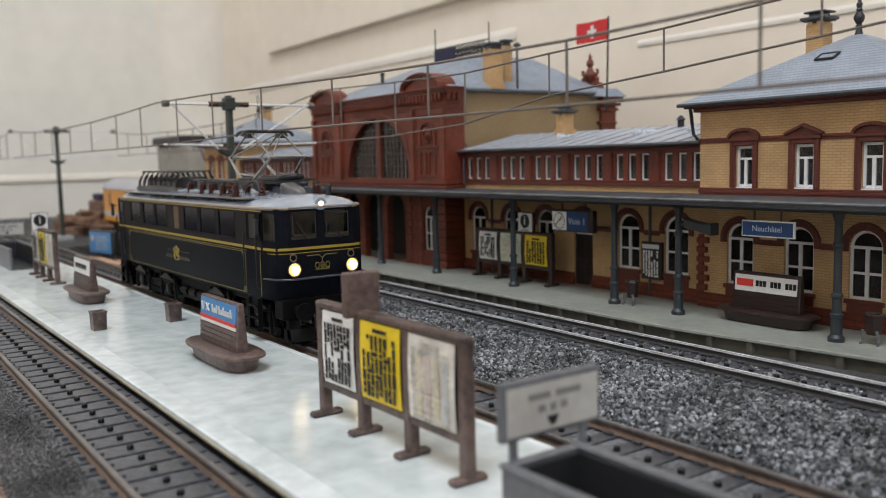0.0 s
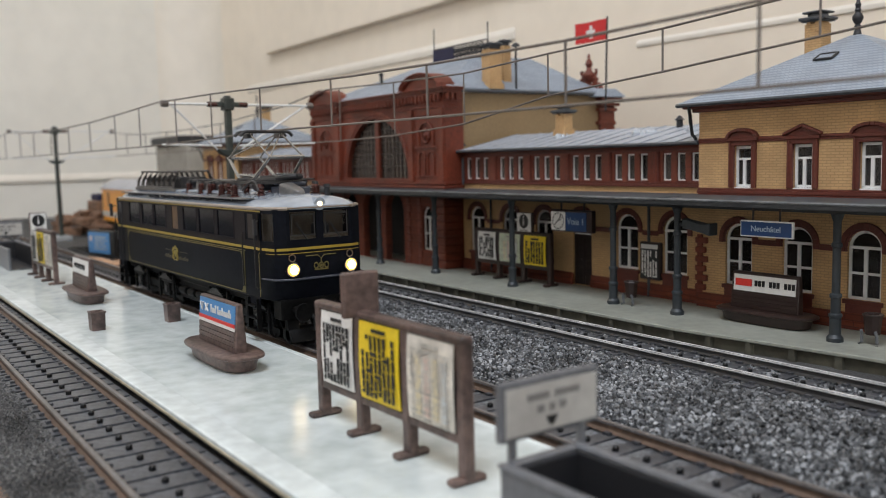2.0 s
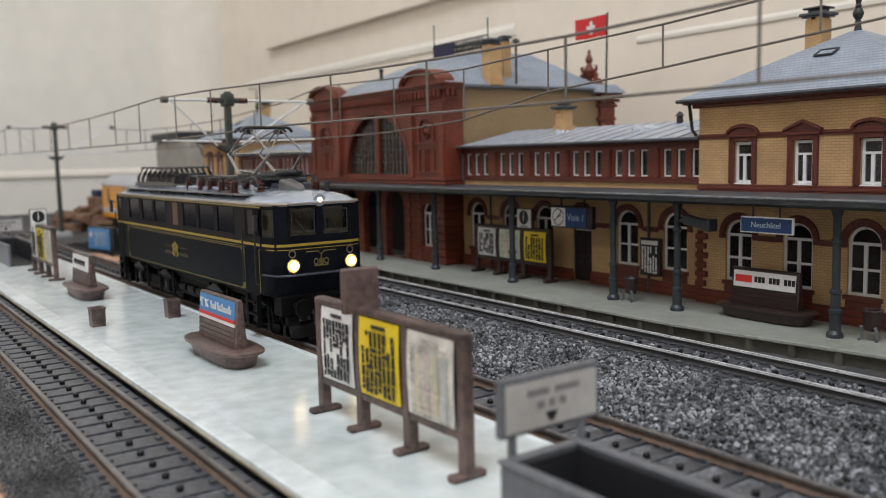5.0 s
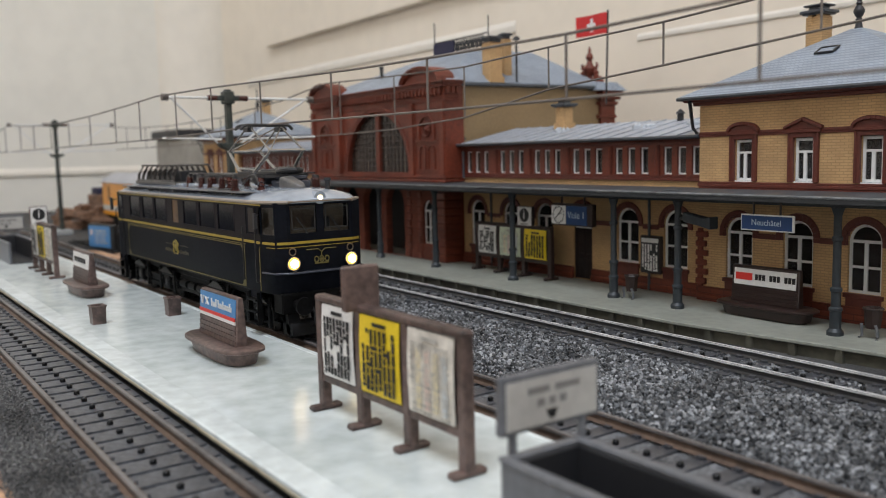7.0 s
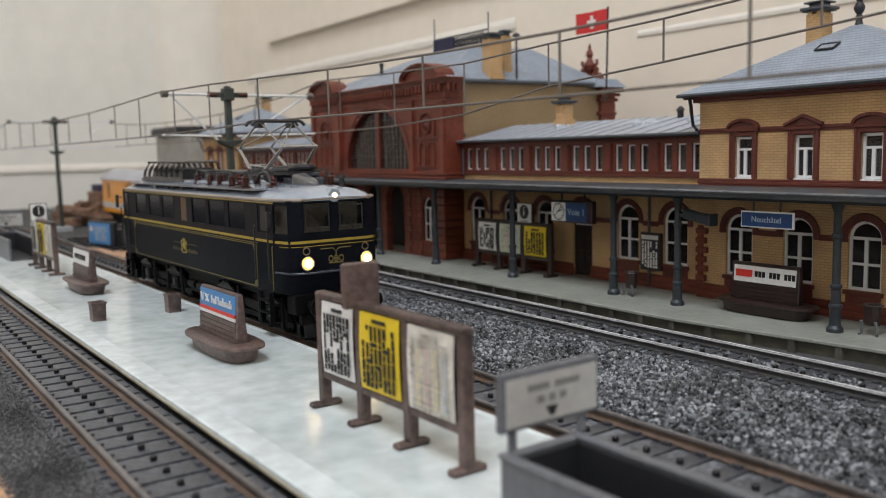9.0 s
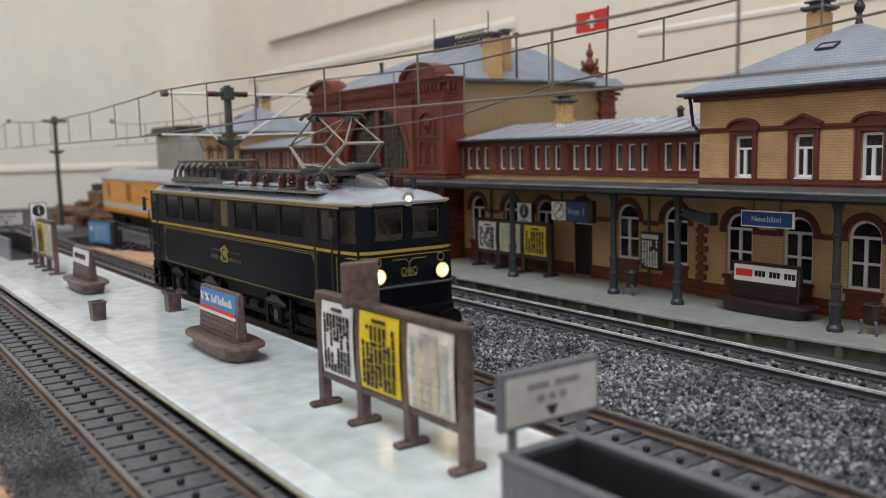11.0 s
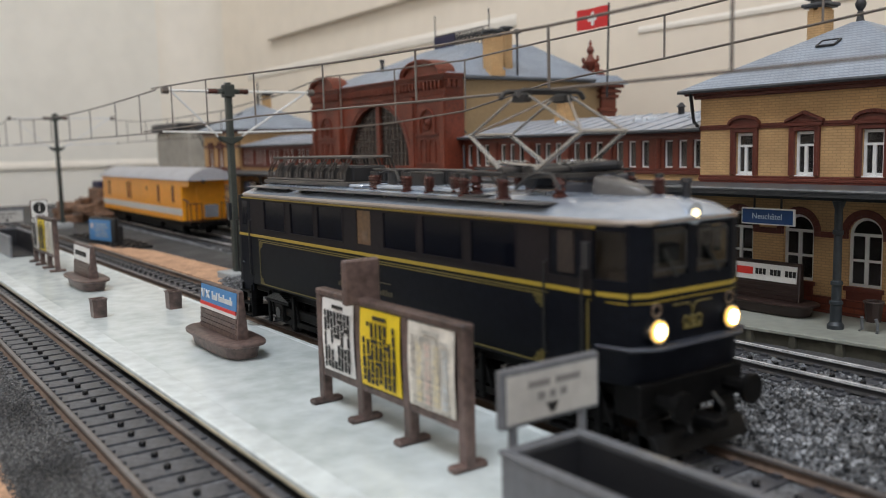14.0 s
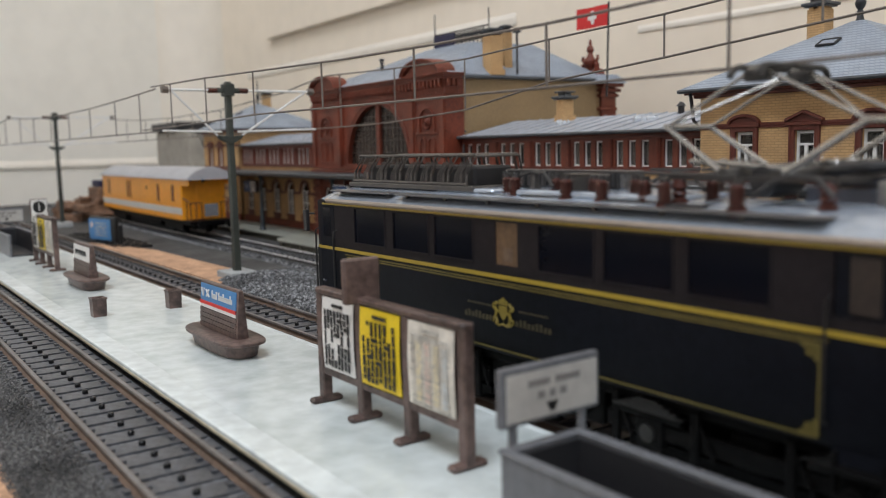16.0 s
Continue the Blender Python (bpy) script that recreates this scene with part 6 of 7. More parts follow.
# cab fronts: frames round glazed openings
for end in (1, -1):
    def fx(x, y, z):
        return (x + FB, y, z) if end > 0 else (RB - x, y, z)

    def fbox(g, x0, x1, y0, y1, z0, z1):
        a, b = fx(x0, 0, 0)[0], fx(x1, 0, 0)[0]
        return g.box(min(a, b), max(a, b), y0, y1, z0, z1)
    g = Geo()
    for y0, y1, z0, z1 in ((-12, 12, 31.4, 34.8), (-12, 12, 43.8, 44.8), (-12, -10.8, 34.8, 43.8), (-1.3, 1.3, 34.8, 43.8), (10.8, 12, 34.8, 43.8)):
        fbox(g, 0.2, 1.0, y0, y1, z0, z1)
    for s in (-1, 1):
        # slanted corner, then side quarter window
        cg2 = Geo()
        pts = [(-8.3, HW), (-8.3, HW - 0.8), (-0.8, 15.0), (0.2, 11.9), (1.0, 11.9), (-0.6, HW - 1.6)]
        lowp = [(fx(x, 0, 0)[0], s * y) for x, y in pts]
        cg = Geo().prism(lowp, "z", 31.4, 34.5).prism(lowp, "z", 43.4, 44.8)
        post = [(fx(x, 0, 0)[0], s * y) for x, y in [(-1.6, HW - 1.9), (-1.6, HW - 2.6), (0.2, 11.9), (1.0, 11.9), (-0.6, HW - 1.6)]]
        cg.prism(post, "z", 34.5, 43.4)
        part("cab_corner", cg, M_loco, loco, "blue-black cab corner", smooth=False)
        fbox(cg2, -9.2, -8.0, min(s * HW, s * HW - 0.8 * s), max(s * HW, s * HW - 0.8 * s), 34.5, 43.4)
        part("cab_pillar", cg2, M_loco, loco)
    front = part("cab_front", g, M_loco, loco, "blue-black cab front", smooth=False)
    for y0, y1 in ((-10.9, -1.2), (1.2, 10.9)):
        w = part("windscreen", fbox(Geo(), 0.45, 0.65, y0, y1, 34.7, 43.9), M_cab_glass, front, "cab windscreen", smooth=False)
        w.visible_shadow = False
        gg = Geo()
        fr_ = 0.35
        for a, b, c, d in ((y0 + .6, y0 + .6 + fr_, 36, 43), (y1 - .6 - fr_, y1 - .6, 36, 43), (y0 + .6, y1 - .6, 36, 36.35), (y0 + .6, y1 - .6, 42.65, 43)):
            fbox(gg, 0.95, 1.1, a, b, c, d)
        part("windscreen_seal", gg, M_roof_grey, w)
        yc = (y0 + y1) / 2
        part("wiper", Geo().rod(fx(1.4, yc - 2.5, 40), fx(1.4, yc + 1.2, 34.6), 0.3, n=6), M_black, w)
    for s in (-1, 1):
        a, b = fx(-8.2, 0, 0)[0], fx(-1.4, 0, 0)[0]
        q = [(a, s * (HW - 0.5)), (b, s * (HW - 2.1)), (b, s * (HW - 2.3)), (a, s * (HW - 0.7))]
        part("quarter_window", Geo().prism(q, "z", 34.4, 43.5), M_cab_glass, front, "cab quarter window", smooth=False).visible_shadow = False
    part("cab_wall", fbox(Geo(), -13.2, -12.4, -15.8, 15.8, 31, 44.6), M_cab, front, "tan cab back wall")
    part("seat", fbox(Geo(), -12, -9, 3, 9, 31, 39), M_dark, front, bevel=0.6)
    part("cab_desk", fbox(Geo(), -8, -1.6, -13, 13, 31, 35.6), M_cab, front)
    g = Geo()
    for z0, z1, o in ((31.35, 32.2, 0.1), (30.3, 30.5, 0.08)):
        pl = [(-9, -HW - o), (-0.7, -HW + 1.5 - o), (1.0 + o, -11.7 - o), (1.0 + o, 11.7 + o), (-0.7, HW - 1.5 + o), (-9, HW + o)]
        inn = [(x - 0.3, y * 0.985) for x, y in pl]
        for p, q, r, t in zip(pl, pl[1:], inn, inn[1:]):
            g.prism([(fx(u, 0, 0)[0], v) for u, v in (p, q, t, r)], "z", z0, z1)
    part("gold_band", g, M_gold, front, "gold waist band")
    # lower front: ledge, lamps, apron, buffers, hoses
    ledge = [(fx(u, 0, 0)[0], v) for u, v in [(-7, -HW - .5), (0.8, -HW + 0.8), (3.8, -11.5), (3.8, 11.5), (0.8, HW - 0.8), (-7, HW + .5)]]
    part("lamp_ledge", Geo().prism(ledge, "z", 21.9, 22.5), M_ledge_blue, front, "narrow lamp ledge", bevel=0.1)
    for s in (-1, 1):
        h = part("headlight", Geo().rod(fx(0.4, s * 10.55, 25.2), fx(2.2, s * 10.55, 25.2), 2.4, n=20), M_chrome if end > 0 else M_black, front, "round headlight rim")
        if end > 0:
            part("lens", Geo().lathe([(1.6, 0), (1.45, 0.5), (0.95, 0.85), (0.2, 1.0)], n=18), M_lamp, h, "glowing warm lens", at=mm(2.1 + FB, s * 10.55, 25.2, 0, 90, 0))
            part("lens_rim", Geo().lathe([(2.1, 0), (2.0, 0.35), (1.55, 0.5)], n=18), M_lamp_edge, h, "amber glowing lens rim", at=mm(2.1 + FB, s * 10.55, 25.2, 0, 90, 0))
        else:
            part("lens", Geo().rod(fx(2.1, s * 10.55, 25.2), fx(2.5, s * 10.55, 25.2), 2.1, n=16), M_loco_glass, h)
        ring = [fx(1.5, s * 10.55 + 1.15 * math.cos(math.pi * i / 6), 29.0 + 1.15 * math.sin(math.pi * i / 6)) for i in range(13)]
        part("lamp_ring", Geo().path(ring, 0.22, 5), M_gutter, front)
        part("buffer", Geo().rod(fx(0, s * 10, 12), fx(7, s * 10, 12), 1.5).rod(fx(6.4, s * 10, 12), fx(7.8, s * 10, 12), 2.9, n=16), M_bogie, front, "round black buffer")
        part("hose", Geo().path([fx(2, s * 5, 11), fx(4.5, s * 5, 9), fx(4.8, s * 5, 6), fx(3, s * 5, 4.5)], 0.5), M_black, front)
        part("guard_iron", Geo().prism([(fx(0, 0, 0)[0], 1.4), (fx(3, 0, 0)[0], 1.4), (fx(1, 0, 0)[0], 9), (fx(-1, 0, 0)[0], 9)], "y", s * 11 - 2, s * 11 + 2), M_bogie, front)
    part("buffer_beam", fbox(Geo(), -5, 1.6, -15, 15, 9, 15.6), M_bogie, front, bevel=0.4)
    part("plough", Geo().prism([(fx(-3, 0, 0)[0], 2), (fx(5, 0, 0)[0], 2), (fx(3, 0, 0)[0], 6), (fx(-3, 0, 0)[0], 6)], "y", -13, 13), M_bogie, front, bevel=0.3)
    part("coupling", fbox(Geo(), 1, 8, -2.2, 2.2, 6.2, 8.2), M_bogie, front, bevel=0.3)
    if end > 0:
        g = Geo()
        for y in (-1.9, 0, 1.9):
            ring = [(1.15, y + 0.75 * math.cos(math.pi * i / 5), 25.9 + 0.95 * math.sin(math.pi * i / 5)) for i in range(11)]
            g.path(ring, 0.22, 5)
        g.rod((1.0, 0, 25.9), (1.3, 0, 25.9), 0.45, n=8).box(1.0, 1.25, -2.5, 2.5, 24.4, 24.8)
        g.path([(1.15, -5.5, 29.3), (1.15, -1.2, 29.3), (1.15, 0, 28.2), (1.15, 1.2, 29.3), (1.15, 5.5, 29.3)], 0.16, 5).rod((1.15, 0, 28.2), (1.15, 0, 27.2), 0.16, n=5)
        part("crest", g, M_gold_dim, front, "gold front crest", at=mm(FB, 0, 0))
        t = part("top_light", Geo().rod((-4.5 + FB, 0, 46.4), (1.6 + FB, 0, 46.0), 2.1, n=16), M_loco_roof, front, "silver top lamp housing")
        part("lens", Geo().lathe([(0.95, 0), (0.85, 0.35), (0.2, 0.6)], n=16), M_lamp_top, t, "glowing warm lens", at=mm(1.5 + FB, 0, 46.0, 0, 90, 0))

# roof
sec = [(-1.0, 0.0), (-0.97, 0.45), (-0.86, 1.6), (-0.66, 2.9), (-0.35, 3.8), (0, 4.1), (0.35, 3.8), (0.66, 2.9), (0.86, 1.6), (0.97, 0.45), (1.0, 0.0)]


def roof_ring(x, w, h, z=45.0):
    return [(x, y * w, z + zz * h) for y, zz in sec] + [(x, 0.9 * w, 44.6), (x, -0.9 * w, 44.6)]


rings = [roof_ring(RB - 1.6, 11.8, 0.2), roof_ring(RB + 0.5, 14.8, 0.6), roof_ring(RB + 9, 17.3, 1.0), roof_ring(-10 + FB, 17.3, 1.0), roof_ring(-3 + FB, 16.2, 0.86), roof_ring(0.5 + FB, 13.8, 0.5), roof_ring(1.9 + FB, 11.8, 0.15)]
part("roof", Geo().loft(rings), M_loco_roof, loco, "silver grey roof", angle=45)
for s in (-1, 1):
    g = Geo().path([(RB - 0.8, s * 12, 45.0), (RB + 9, s * 17.45, 45.0), (-10 + FB, s * 17.45, 45.0), (-1.6 + FB, s * 15.6, 45.0), (1.6 + FB, s * 11.7, 45.0)], 0.62)
    part("gutter", g, M_roof_side, loco, "tan roof edge")
    part("gold_line", Geo().box(RB + 6, -9, s * 17.3 - 0.1, s * 17.3 + 0.1, 43.85, 44.3), M_gold, loco)
    k = part("walkway", Geo().box(-138, -24, s * 14.4 - 2.3, s * 14.4 + 2.3, 47.5, 47.9), M_walkway, loco, "grey roof walkway", bevel=0.2)
    part("walkway", Geo().box(-172, -141, s * 14.0 - 2.2, s * 14.0 + 2.2, 47.5, 47.9), M_walkway, loco, "grey roof walkway", bevel=0.2)
    for x in range(-135, -24, 16):
        part("bracket", Geo().box(x, x + 0.8, s * 14.4 - 0.4, s * 14.4 + 0.4, 45.4, 47.5), M_walkway, k)
part("front_bar", Geo().path([(1.6 + FB, -11.7, 45), (1.6 + FB, 11.7, 45)], 0.42), M_gutter, loco)
part("roof_hatch", Geo().box(-100, -56, -9, 9, 48.2, 49.6).box(-130, -108, -9, 9, 48.2, 49.4), M_loco_roof, loco, bevel=0.4)

# hooped resistor cage on the roof: louvred units in pairs of bent hoops
cage = part("resistor_box", Geo().box(-168, -119, -5.4, 6.4, 49.4, 54.4), M_dark, loco, "dark louvred resistor box", bevel=0.6)
for i in range(8):
    for x in (-170.5 + 7.2 * i, -168.6 + 7.2 * i):
        g = Geo().path([(x, -8.8, 49.2), (x + 0.3, -8.6, 52.6), (x + 1.3, -6.6, 56.8), (x + 1.3, 6.6, 56.8), (x + 0.3, 8.6, 52.6), (x, 8.8, 49.2)], 0.36)
        part("hoop", g, M_cage, cage)
    if i < 7:
        for k in range(5):
            x = -167.2 + 7.2 * i + 0.9 * k
            part("louvre", Geo().path([(x, -7.9, 50.4), (x + 0.3, -7.7, 52.4), (x + 1.1, -6.4, 55.4)], 0.2, 4), M_cage, cage)
for y, z in ((-8.8, 50.2), (-6.4, 57.0), (6.4, 57.0), (8.5, 53)):
    part("rail_bar", Geo().rod((-171, y, z), (-117.6, y, z), 0.4), M_cage, cage)
part("cage_base", Geo().box(-173, -115, -9.4, 9.4, 48.6, 49.8), M_cage, cage, bevel=0.2)
for x in (-168, -150, -134, -119):
    part("foot", Geo().box(x, x + 1.2, -8.4, -7.2, 46.4, 48.6).box(x, x + 1.2, 7.2, 8.4, 46.4, 48.6), M_cage, cage)
mesh_box = part("resistor_box", Geo().box(-116, -78, 1, 8, 49.5, 53.4), M_walkway, loco, "dark mesh resistor box", bevel=0.5)
for i in range(16):
    part("louvre", Geo().box(-115.5 + 2.4 * i, -114.7 + 2.4 * i, 0.2, 1.1, 50, 53.0), M_roof_grey, mesh_box)


def insulator(x, y, z0=48.0, h=4.3):
    prof = [(1.7, z0 - 1.2), (1.7, z0 + 0.4)]
    k = 5
    for i in range(k):
        z = z0 + 0.5 + (h - 0.8) * i / k
        prof += [(1.0, z), (1.5, z + 0.2), (1.5, z + 0.4), (1.0, z + 0.55)]
    prof += [(0.8, z0 + h)]
    i = part("insulator", Geo().lathe(prof, x, y, 10), M_insul, loco, "brown ribbed insulator")
    part("cap", Geo().rod((x, y, z0 + h - 0.2), (x, y, z0 + h + 0.7), 0.9), M_roof_grey, i)


for x, y in ((-106, -6), (-101, -8), (-90, -6), (-84, -9), (-79, -6), (-74, -9), (-69, -5), (-64, -8), (-57, -11), (-53, -3), (-41, -12.5), (-60, 8), (-14, 6), (-46, 10), (-27, 12)):
    insulator(x, y)
part("busbar", Geo().path([(-106, -6, 53.6), (-90, -6, 53.6), (-79, -6, 53.6), (-64, -8, 53.6), (-57, -11, 53.6), (-41, -12.5, 53.4)], 0.35), M_roof_grey, loco)
part("busbar", Geo().path([(-75, 6, 53.6), (-60, 8, 53.6), (-46, 10, 53.6), (-27, 12, 53.6)], 0.35), M_roof_grey, loco)
part("switch_box", Geo().box(-90, -80, -6, 0, 48.6, 53), M_roof_grey, loco, "grey roof switch", bevel=0.5)
hood = []
for x, r, z in ((-23.2, 0.6, 50.4), (-23, 2.3, 50.4), (-21.8, 2.6, 50.2), (-13.5, 1.8, 49.2), (-11, 1.1, 48.8), (-10.7, 0.3, 48.8)):
    ring = []
    for k in range(24):
        c, s = math.cos(2 * math.pi * k / 24), math.sin(2 * math.pi * k / 24)
        ring.append((x, -1 + 1.15 * r * math.copysign(abs(c) ** 0.45, c), z + r * math.copysign(abs(s) ** 0.45, s)))
    hood.append(ring)
part("vent_hood", Geo().loft(hood), M_hood, loco, "grey wedge-shaped roof vent", angle=60)
part("whistle", Geo().lathe([(0.9, 48), (0.9, 51), (1.3, 51.3), (1.1, 52.2)], -8, 7, 10), M_dark, loco)

# raised pantograph
pan = part("pantograph", Geo().box(-58, -26, -8.8, -7.6, 52.4, 53.4).box(-58, -26, 7.6, 8.8, 52.4, 53.4).box(-58, -57, -8, 8, 52.4, 53.4).box(-27, -26, -8, 8, 52.4, 53.4).box(-48, -47, -7, 7, 52.6, 53.6).box(-37, -36, -7, 7, 52.6, 53.6), M_roof_grey, loco, "raised silver diamond pantograph")
for x in (-56, -28):
    for y in (-8.2, 8.2):
        part("base_insulator", Geo().lathe([(1.5, 48.4), (1.5, 49), (1.0, 49.4), (1.5, 50), (1.0, 50.6), (1.5, 51.2), (1.0, 52.6)], x, y, 10), M_insul, pan, "brown insulator")
PC = -42.0
KNEE = 18.4
for s in (-1, 1):
    for d in (-1, 1):
        part("lower_arm", Geo().rod((PC + d * 5, s * 7.4, 53.2), (PC + d * KNEE, s * 6.2, 61.6), 0.68, 0.52), M_panto, pan, "silver lower arm")
        part("upper_arm", Geo().rod((PC + d * KNEE, s * 6.2, 61.8), (PC + d * 1.5, s * 6.0, 70.3), 0.34), M_panto, pan, "silver upper arm")
for d in (-1, 1):
    part("knee_bar", Geo().rod((PC + d * KNEE, -6.8, 61.8), (PC + d * KNEE, 6.8, 61.8), 0.5), M_panto, pan)
    part("cross_brace", Geo().rod((PC + d * KNEE, -6.2, 61.8), (PC + d * 1.5, 6.0, 70.3), 0.28), M_panto, pan)
    strip_y = [(-10, 69.4), (-9, 70.6), (-7.6, 71.0), (7.6, 71.0), (9, 70.6), (10, 69.4)]
    part("collector_strip", Geo().path([(PC + d * 2.6, y, z) for y, z in strip_y], 0.6), M_roof_grey, pan, "dark collector strip")
for y in (-6.0, 6.0):
    part("head_box", Geo().box(PC - 2.2, PC + 2.2, y - 1.2, y + 1.2, 68.6, 70.4), M_roof_grey, pan, bevel=0.3)
    part("head_link", Geo().rod((PC - 2.6, y, 70.7), (PC + 2.6, y, 70.7), 0.3), M_panto, pan)

for d in (-1, 1):
    part("axle_tube", Geo().rod((PC + d * 5, -8.4, 53.4), (PC + d * 5, 8.4, 53.4), 1.2, n=10), M_roof_grey, pan)
    part("spring", Geo().path([(PC + d * (2 + 0.28 * i), 3.0 * d + 0.8 * math.cos(1.9 * i), 55.2 + 0.8 * math.sin(1.9 * i)) for i in range(48)], 0.22, 5), M_panto, pan)
    part("drive_rod", Geo().rod((PC + d * 5, -4 * d, 54.4), (PC - d * 15, -4 * d, 55.6), 0.45), M_panto, pan)
part("spring_drum", Geo().rod((PC, -4.5, 52.4), (PC, 4.5, 52.4), 2.8, n=18), M_dark, pan, "dark spring drum", bevel=0.4)
oval = [(-28.5 + 5.4 * math.cos(2 * math.pi * i / 24), 3 + 3.6 * math.sin(2 * math.pi * i / 24), 54.4 + 0.5 * math.cos(2 * math.pi * i / 24)) for i in range(25)]
part("cooling_loop", Geo().path(oval, 0.95, 8), M_dark, loco, "dark oval roof pipe")
part("cooling_box", Geo().box(-37, -22, -0.4, 8, 48.6, 51.2).box(-36, -23, 0.4, 7.2, 51.5, 53.0), M_ledge_blue, loco, "blue-grey roof box", bevel=0.4)
for x, y in ((-62, -4), (-52, 9), (-34, -10), (-97, -8)):
    part("connector", Geo().path([(x - 6, y, 50), (x - 3, y + 1, 52.6), (x, y + 1.4, 53.4), (x + 5, y + 0.4, 53.2), (x + 8, y, 50.4)], 0.4), M_roof_grey, loco)
for x, y, l in ((-108, -7, 9), (-92, -7.5, 12), (-67, -8, 14), (-52, -10, 8)):
    part("insulator_base", Geo().box(x - l / 2, x + l / 2, y - 2.4, y + 2.4, 47.6, 48.4), M_roof_grey, loco, bevel=0.2)
part("cable_post", Geo().lathe([(1.6, 47.6), (1.2, 50.2), (1.0, 53)], -98, -5, 8), M_walkway, loco)

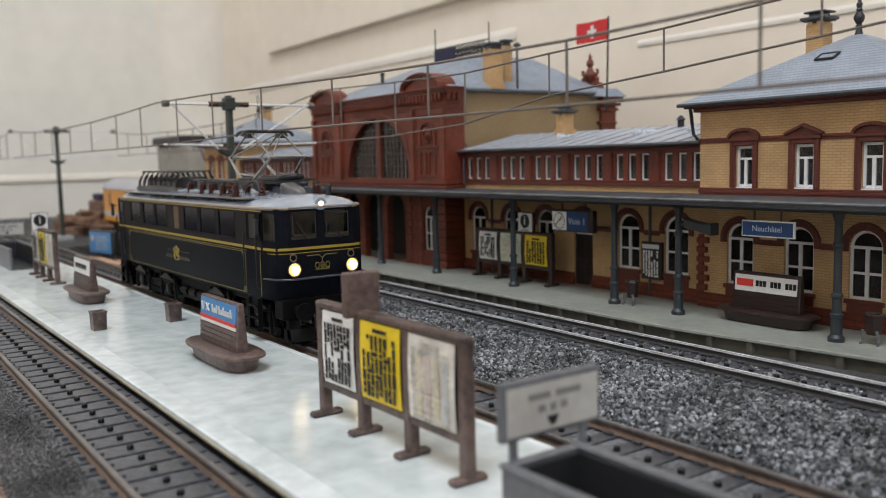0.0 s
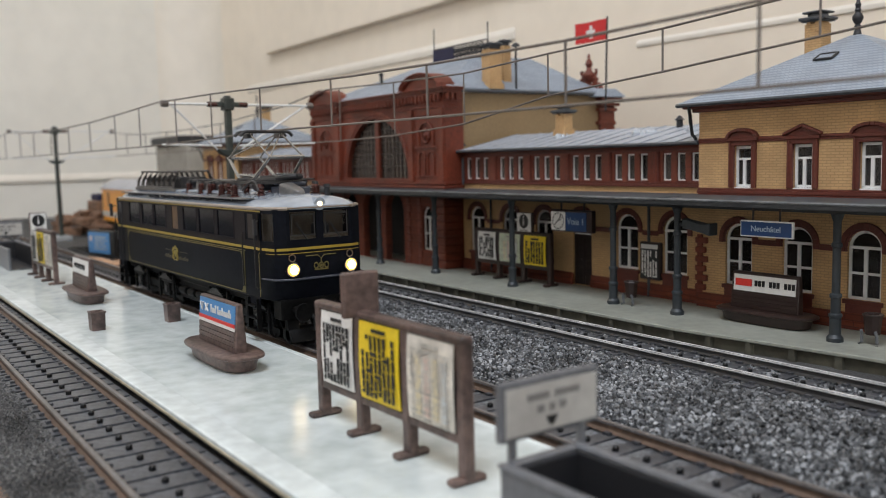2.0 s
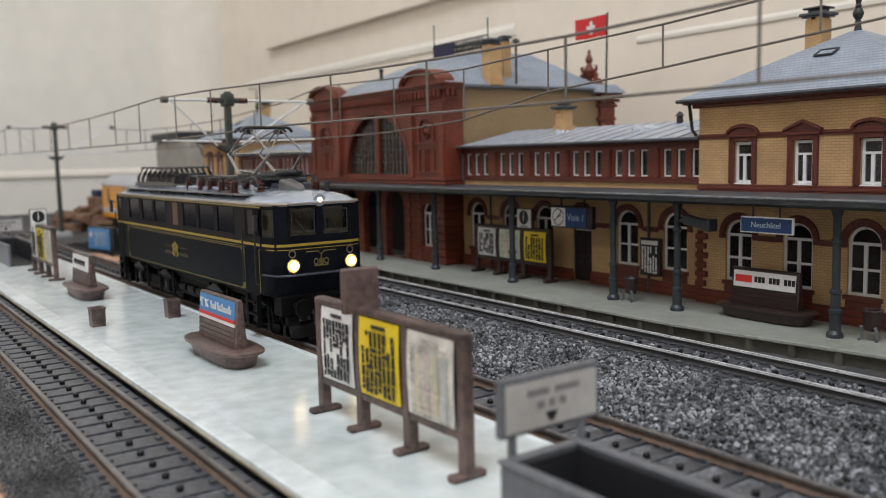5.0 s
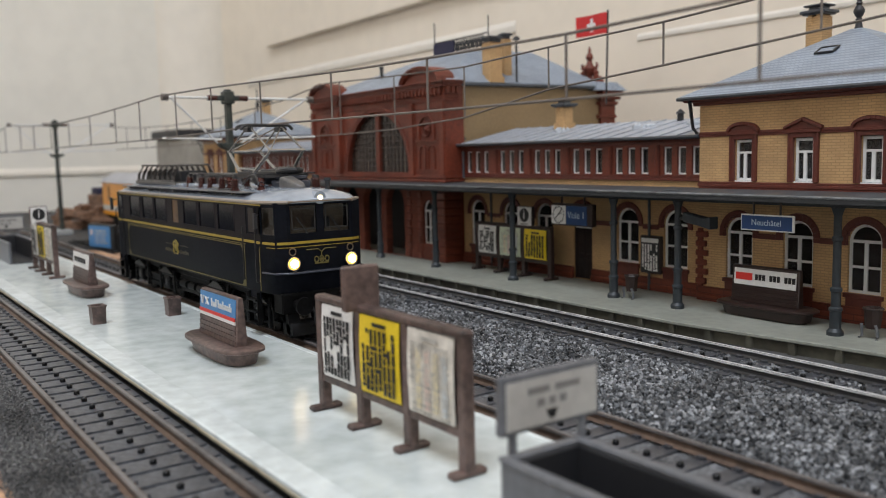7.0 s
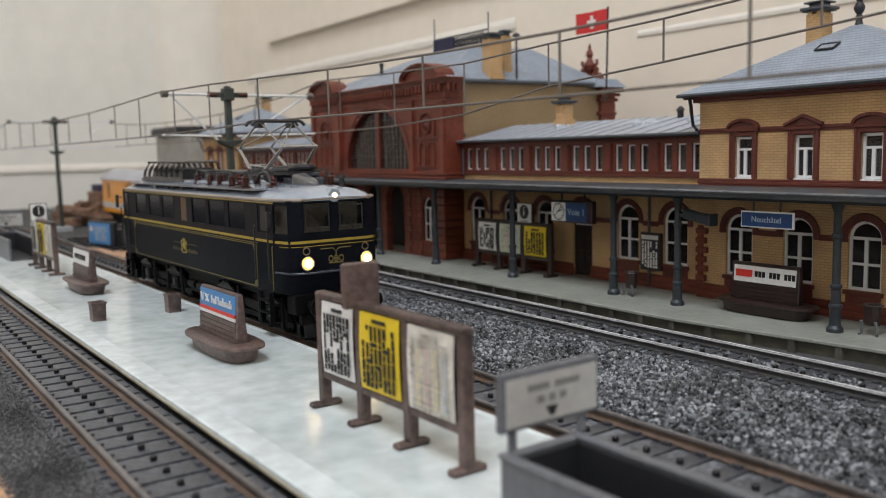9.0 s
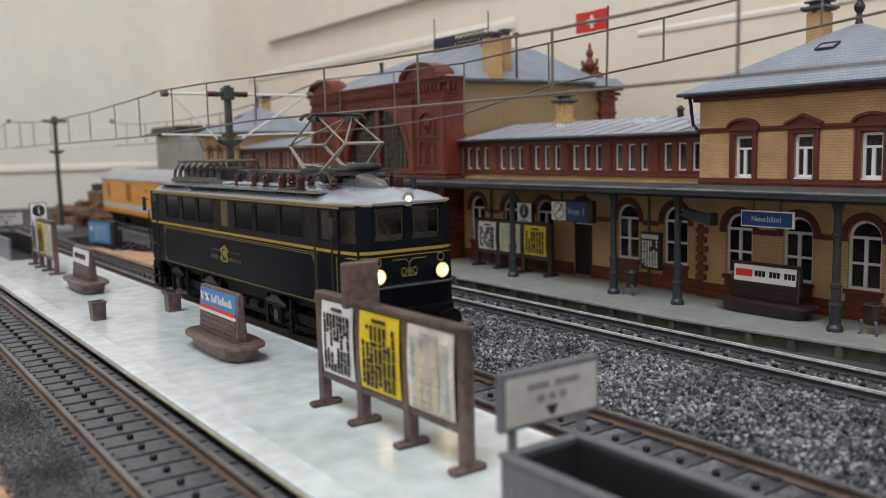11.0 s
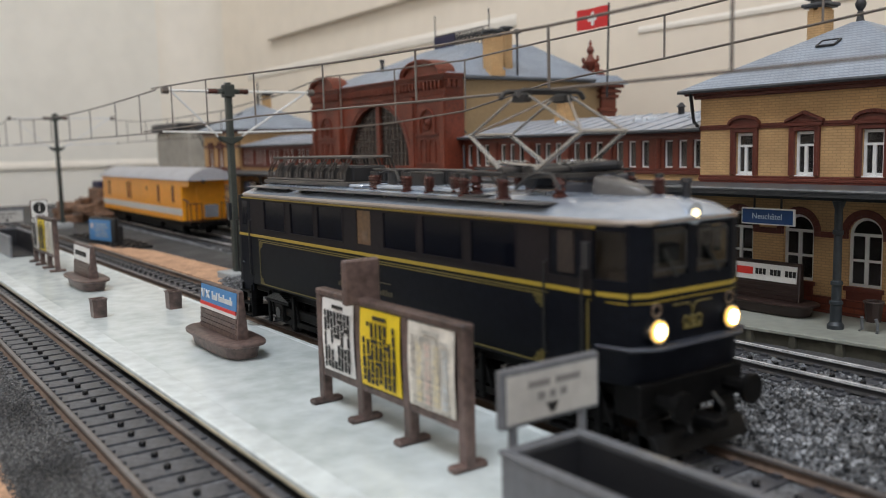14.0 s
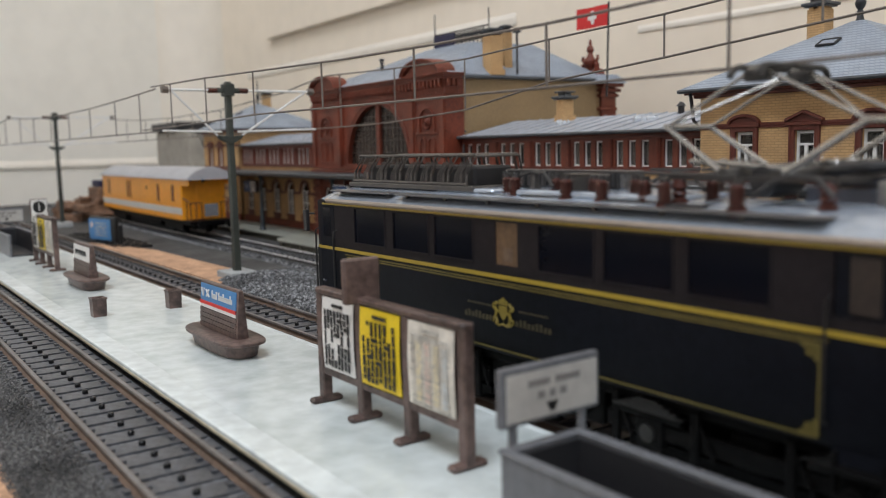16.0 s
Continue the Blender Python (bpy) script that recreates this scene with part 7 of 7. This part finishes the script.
# running gear
und = part("underframe", Geo().box(RB + 6, -6, -13.5, 13.5, 12, 15.4).box(-104, -70, -13, 13, 5, 12.5), M_bogie, loco, bevel=0.4)
for k in range(3):
    part("air_cylinder", Geo().rod((-100 + 10 * k, -13.6, 8.5), (-93 + 10 * k, -13.6, 8.5), 1.5, n=12), M_bogie, und)
WHEELS = []
for xc in (-38.0, -134.0):
    b = part("bogie", Geo().box(xc - 30, xc + 30, -14.2, -12.4, 6.4, 9.6).box(xc - 30, xc + 30, 12.4, 14.2, 6.4, 9.6).box(xc - 4, xc + 4, -12, 12, 5, 11), M_bogie, loco, "black bogie frame", bevel=0.4)
    for dx in (-19.0, 19.0):
        for s in (-1, 1):
            part("axle_box", Geo().box(xc + dx - 3, xc + dx + 3, s * 14 - 1.2, s * 14 + 1.2, 4.6, 10.4), M_bogie, b, bevel=0.4)
            part("spring", Geo().rod((xc + dx - 7, s * 14.2, 10.8), (xc + dx + 7, s * 14.2, 10.8), 1.0), M_bogie, b)
            part("sand_pipe", Geo().path([(xc + dx + 9, s * 12, 10), (xc + dx + 9.5, s * 10, 4), (xc + dx + 8, s * 8.6, 1.6)], 0.35), M_bogie, b)
        w = part("wheelset", Geo().rod((0, -9.6, 0), (0, -7.3, 0), 7.7, n=28).rod((0, 7.3, 0), (0, 9.6, 0), 7.7, n=28).rod((0, -13, 0), (0, 13, 0), 1.3), M_bogie, loco, "black spoked wheelset", at=mm(xc + dx, 0, 7.75))
        g = Geo()
        for i in range(9):
            a = 2 * math.pi * i / 9
            for y in (-9.9, 9.6):
                g.rod((1.5 * math.cos(a), y + 0.15, 1.5 * math.sin(a)), (6.8 * math.cos(a), y + 0.15, 6.8 * math.sin(a)), 0.5, n=5)
        part("spoke", g, M_wheel, w)
        WHEELS.append((w, xc + dx))
    for dx in (-27, -9, 9, 27):
        for q in (-1, 1):
            part("hanger", Geo().box(xc + dx - 0.8, xc + dx + 0.8, q * 14.6 - 0.5, q * 14.6 + 0.5, 3.2, 13.6).rod((xc + dx, q * 14.0, 12), (xc + dx + 4, q * 14.8, 6), 0.4), M_bogie, b, bevel=0.15)
    for dx in (-19, 19):
        for q in (-1, 1):
            leaf = Geo()
            for k in range(5):
                leaf.box(xc + dx - 8 + 1.4 * k, xc + dx + 8 - 1.4 * k, q * 15 - 0.7, q * 15 + 0.7, 11.4 + 0.5 * k, 11.8 + 0.5 * k)
            part("leaf_spring", leaf, M_wheel, b)
            part("axle_cover", Geo().rod((xc + dx, q * 14.6, 7.5), (xc + dx, q * 15.6, 7.5), 1.7, n=12), M_wheel, b)
    part("brake_gear", Geo().box(xc - 27, xc + 27, -11, -9.9, 2.6, 4.4).box(xc - 27, xc + 27, 9.9, 11, 2.6, 4.4), M_bogie, b)


# ---- what moves: the locomotive runs in, its wheels turn, it drags the wire above it ----
RUN = [(0, -253.2), (8.0, -253.2), (8.3, -252.9), (8.5, -251.6), (8.75, -248.2), (9.0, -243.3), (9.3, -237.4), (9.8, -228.0), (10.4, -214.8), (11.0, -200.6),
       (11.5, -188.5), (12, -174.7), (12.5, -160.0), (13, -144.5), (13.5, -125.8), (14, -103.4), (14.5, -80.6), (15, -61.8), (15.5, -49.8), (16, -44.6)]


def run_at(t):
    ts, xs = [r[0] for r in RUN], [r[1] for r in RUN]
    n = len(ts)
    m = [0.0] * n
    for i in range(1, n - 1):
        a, b = (xs[i] - xs[i - 1]) / (ts[i] - ts[i - 1]), (xs[i + 1] - xs[i]) / (ts[i + 1] - ts[i])
        m[i] = 0 if a * b <= 0 else 2 * a * b / (a + b)
    m[-1] = (xs[-1] - xs[-2]) / (ts[-1] - ts[-2]) * 0.6
    i = max(0, min(n - 2, sum(1 for q in ts if q <= t) - 1))
    h = ts[i + 1] - ts[i]
    u = (t - ts[i]) / h
    return (2 * u ** 3 - 3 * u ** 2 + 1) * xs[i] + (u ** 3 - 2 * u ** 2 + u) * h * m[i] + (3 * u ** 2 - 2 * u ** 3) * xs[i + 1] + (u ** 3 - u ** 2) * h * m[i + 1]


def motions():
    times = [0, 4, 8] + [8 + 0.1 * k for k in range(1, 81)]
    walk(loco, [(t, mm(run_at(t), LOCO_Y, 0)) for t in times])
    for w, x in WHEELS:
        walk(w, [(t, mm(x, 0, 7.75, 0, math.degrees((run_at(t) + 253.2) / 7.7), 0)) for t in times])
    pull = [(0, 0, 0), (8, 0, 0), (9, -2, 0.1), (10.2, -3.6, 0.4), (12, -5.2, 0.7), (14, -5.8, 1.0), (15.5, -6.4, 1.3), (16, -6.4, 1.3)]
    walk(near_wire, [(t, mm(x, LOCO_Y, z)) for t, x, z in pull])


motions()
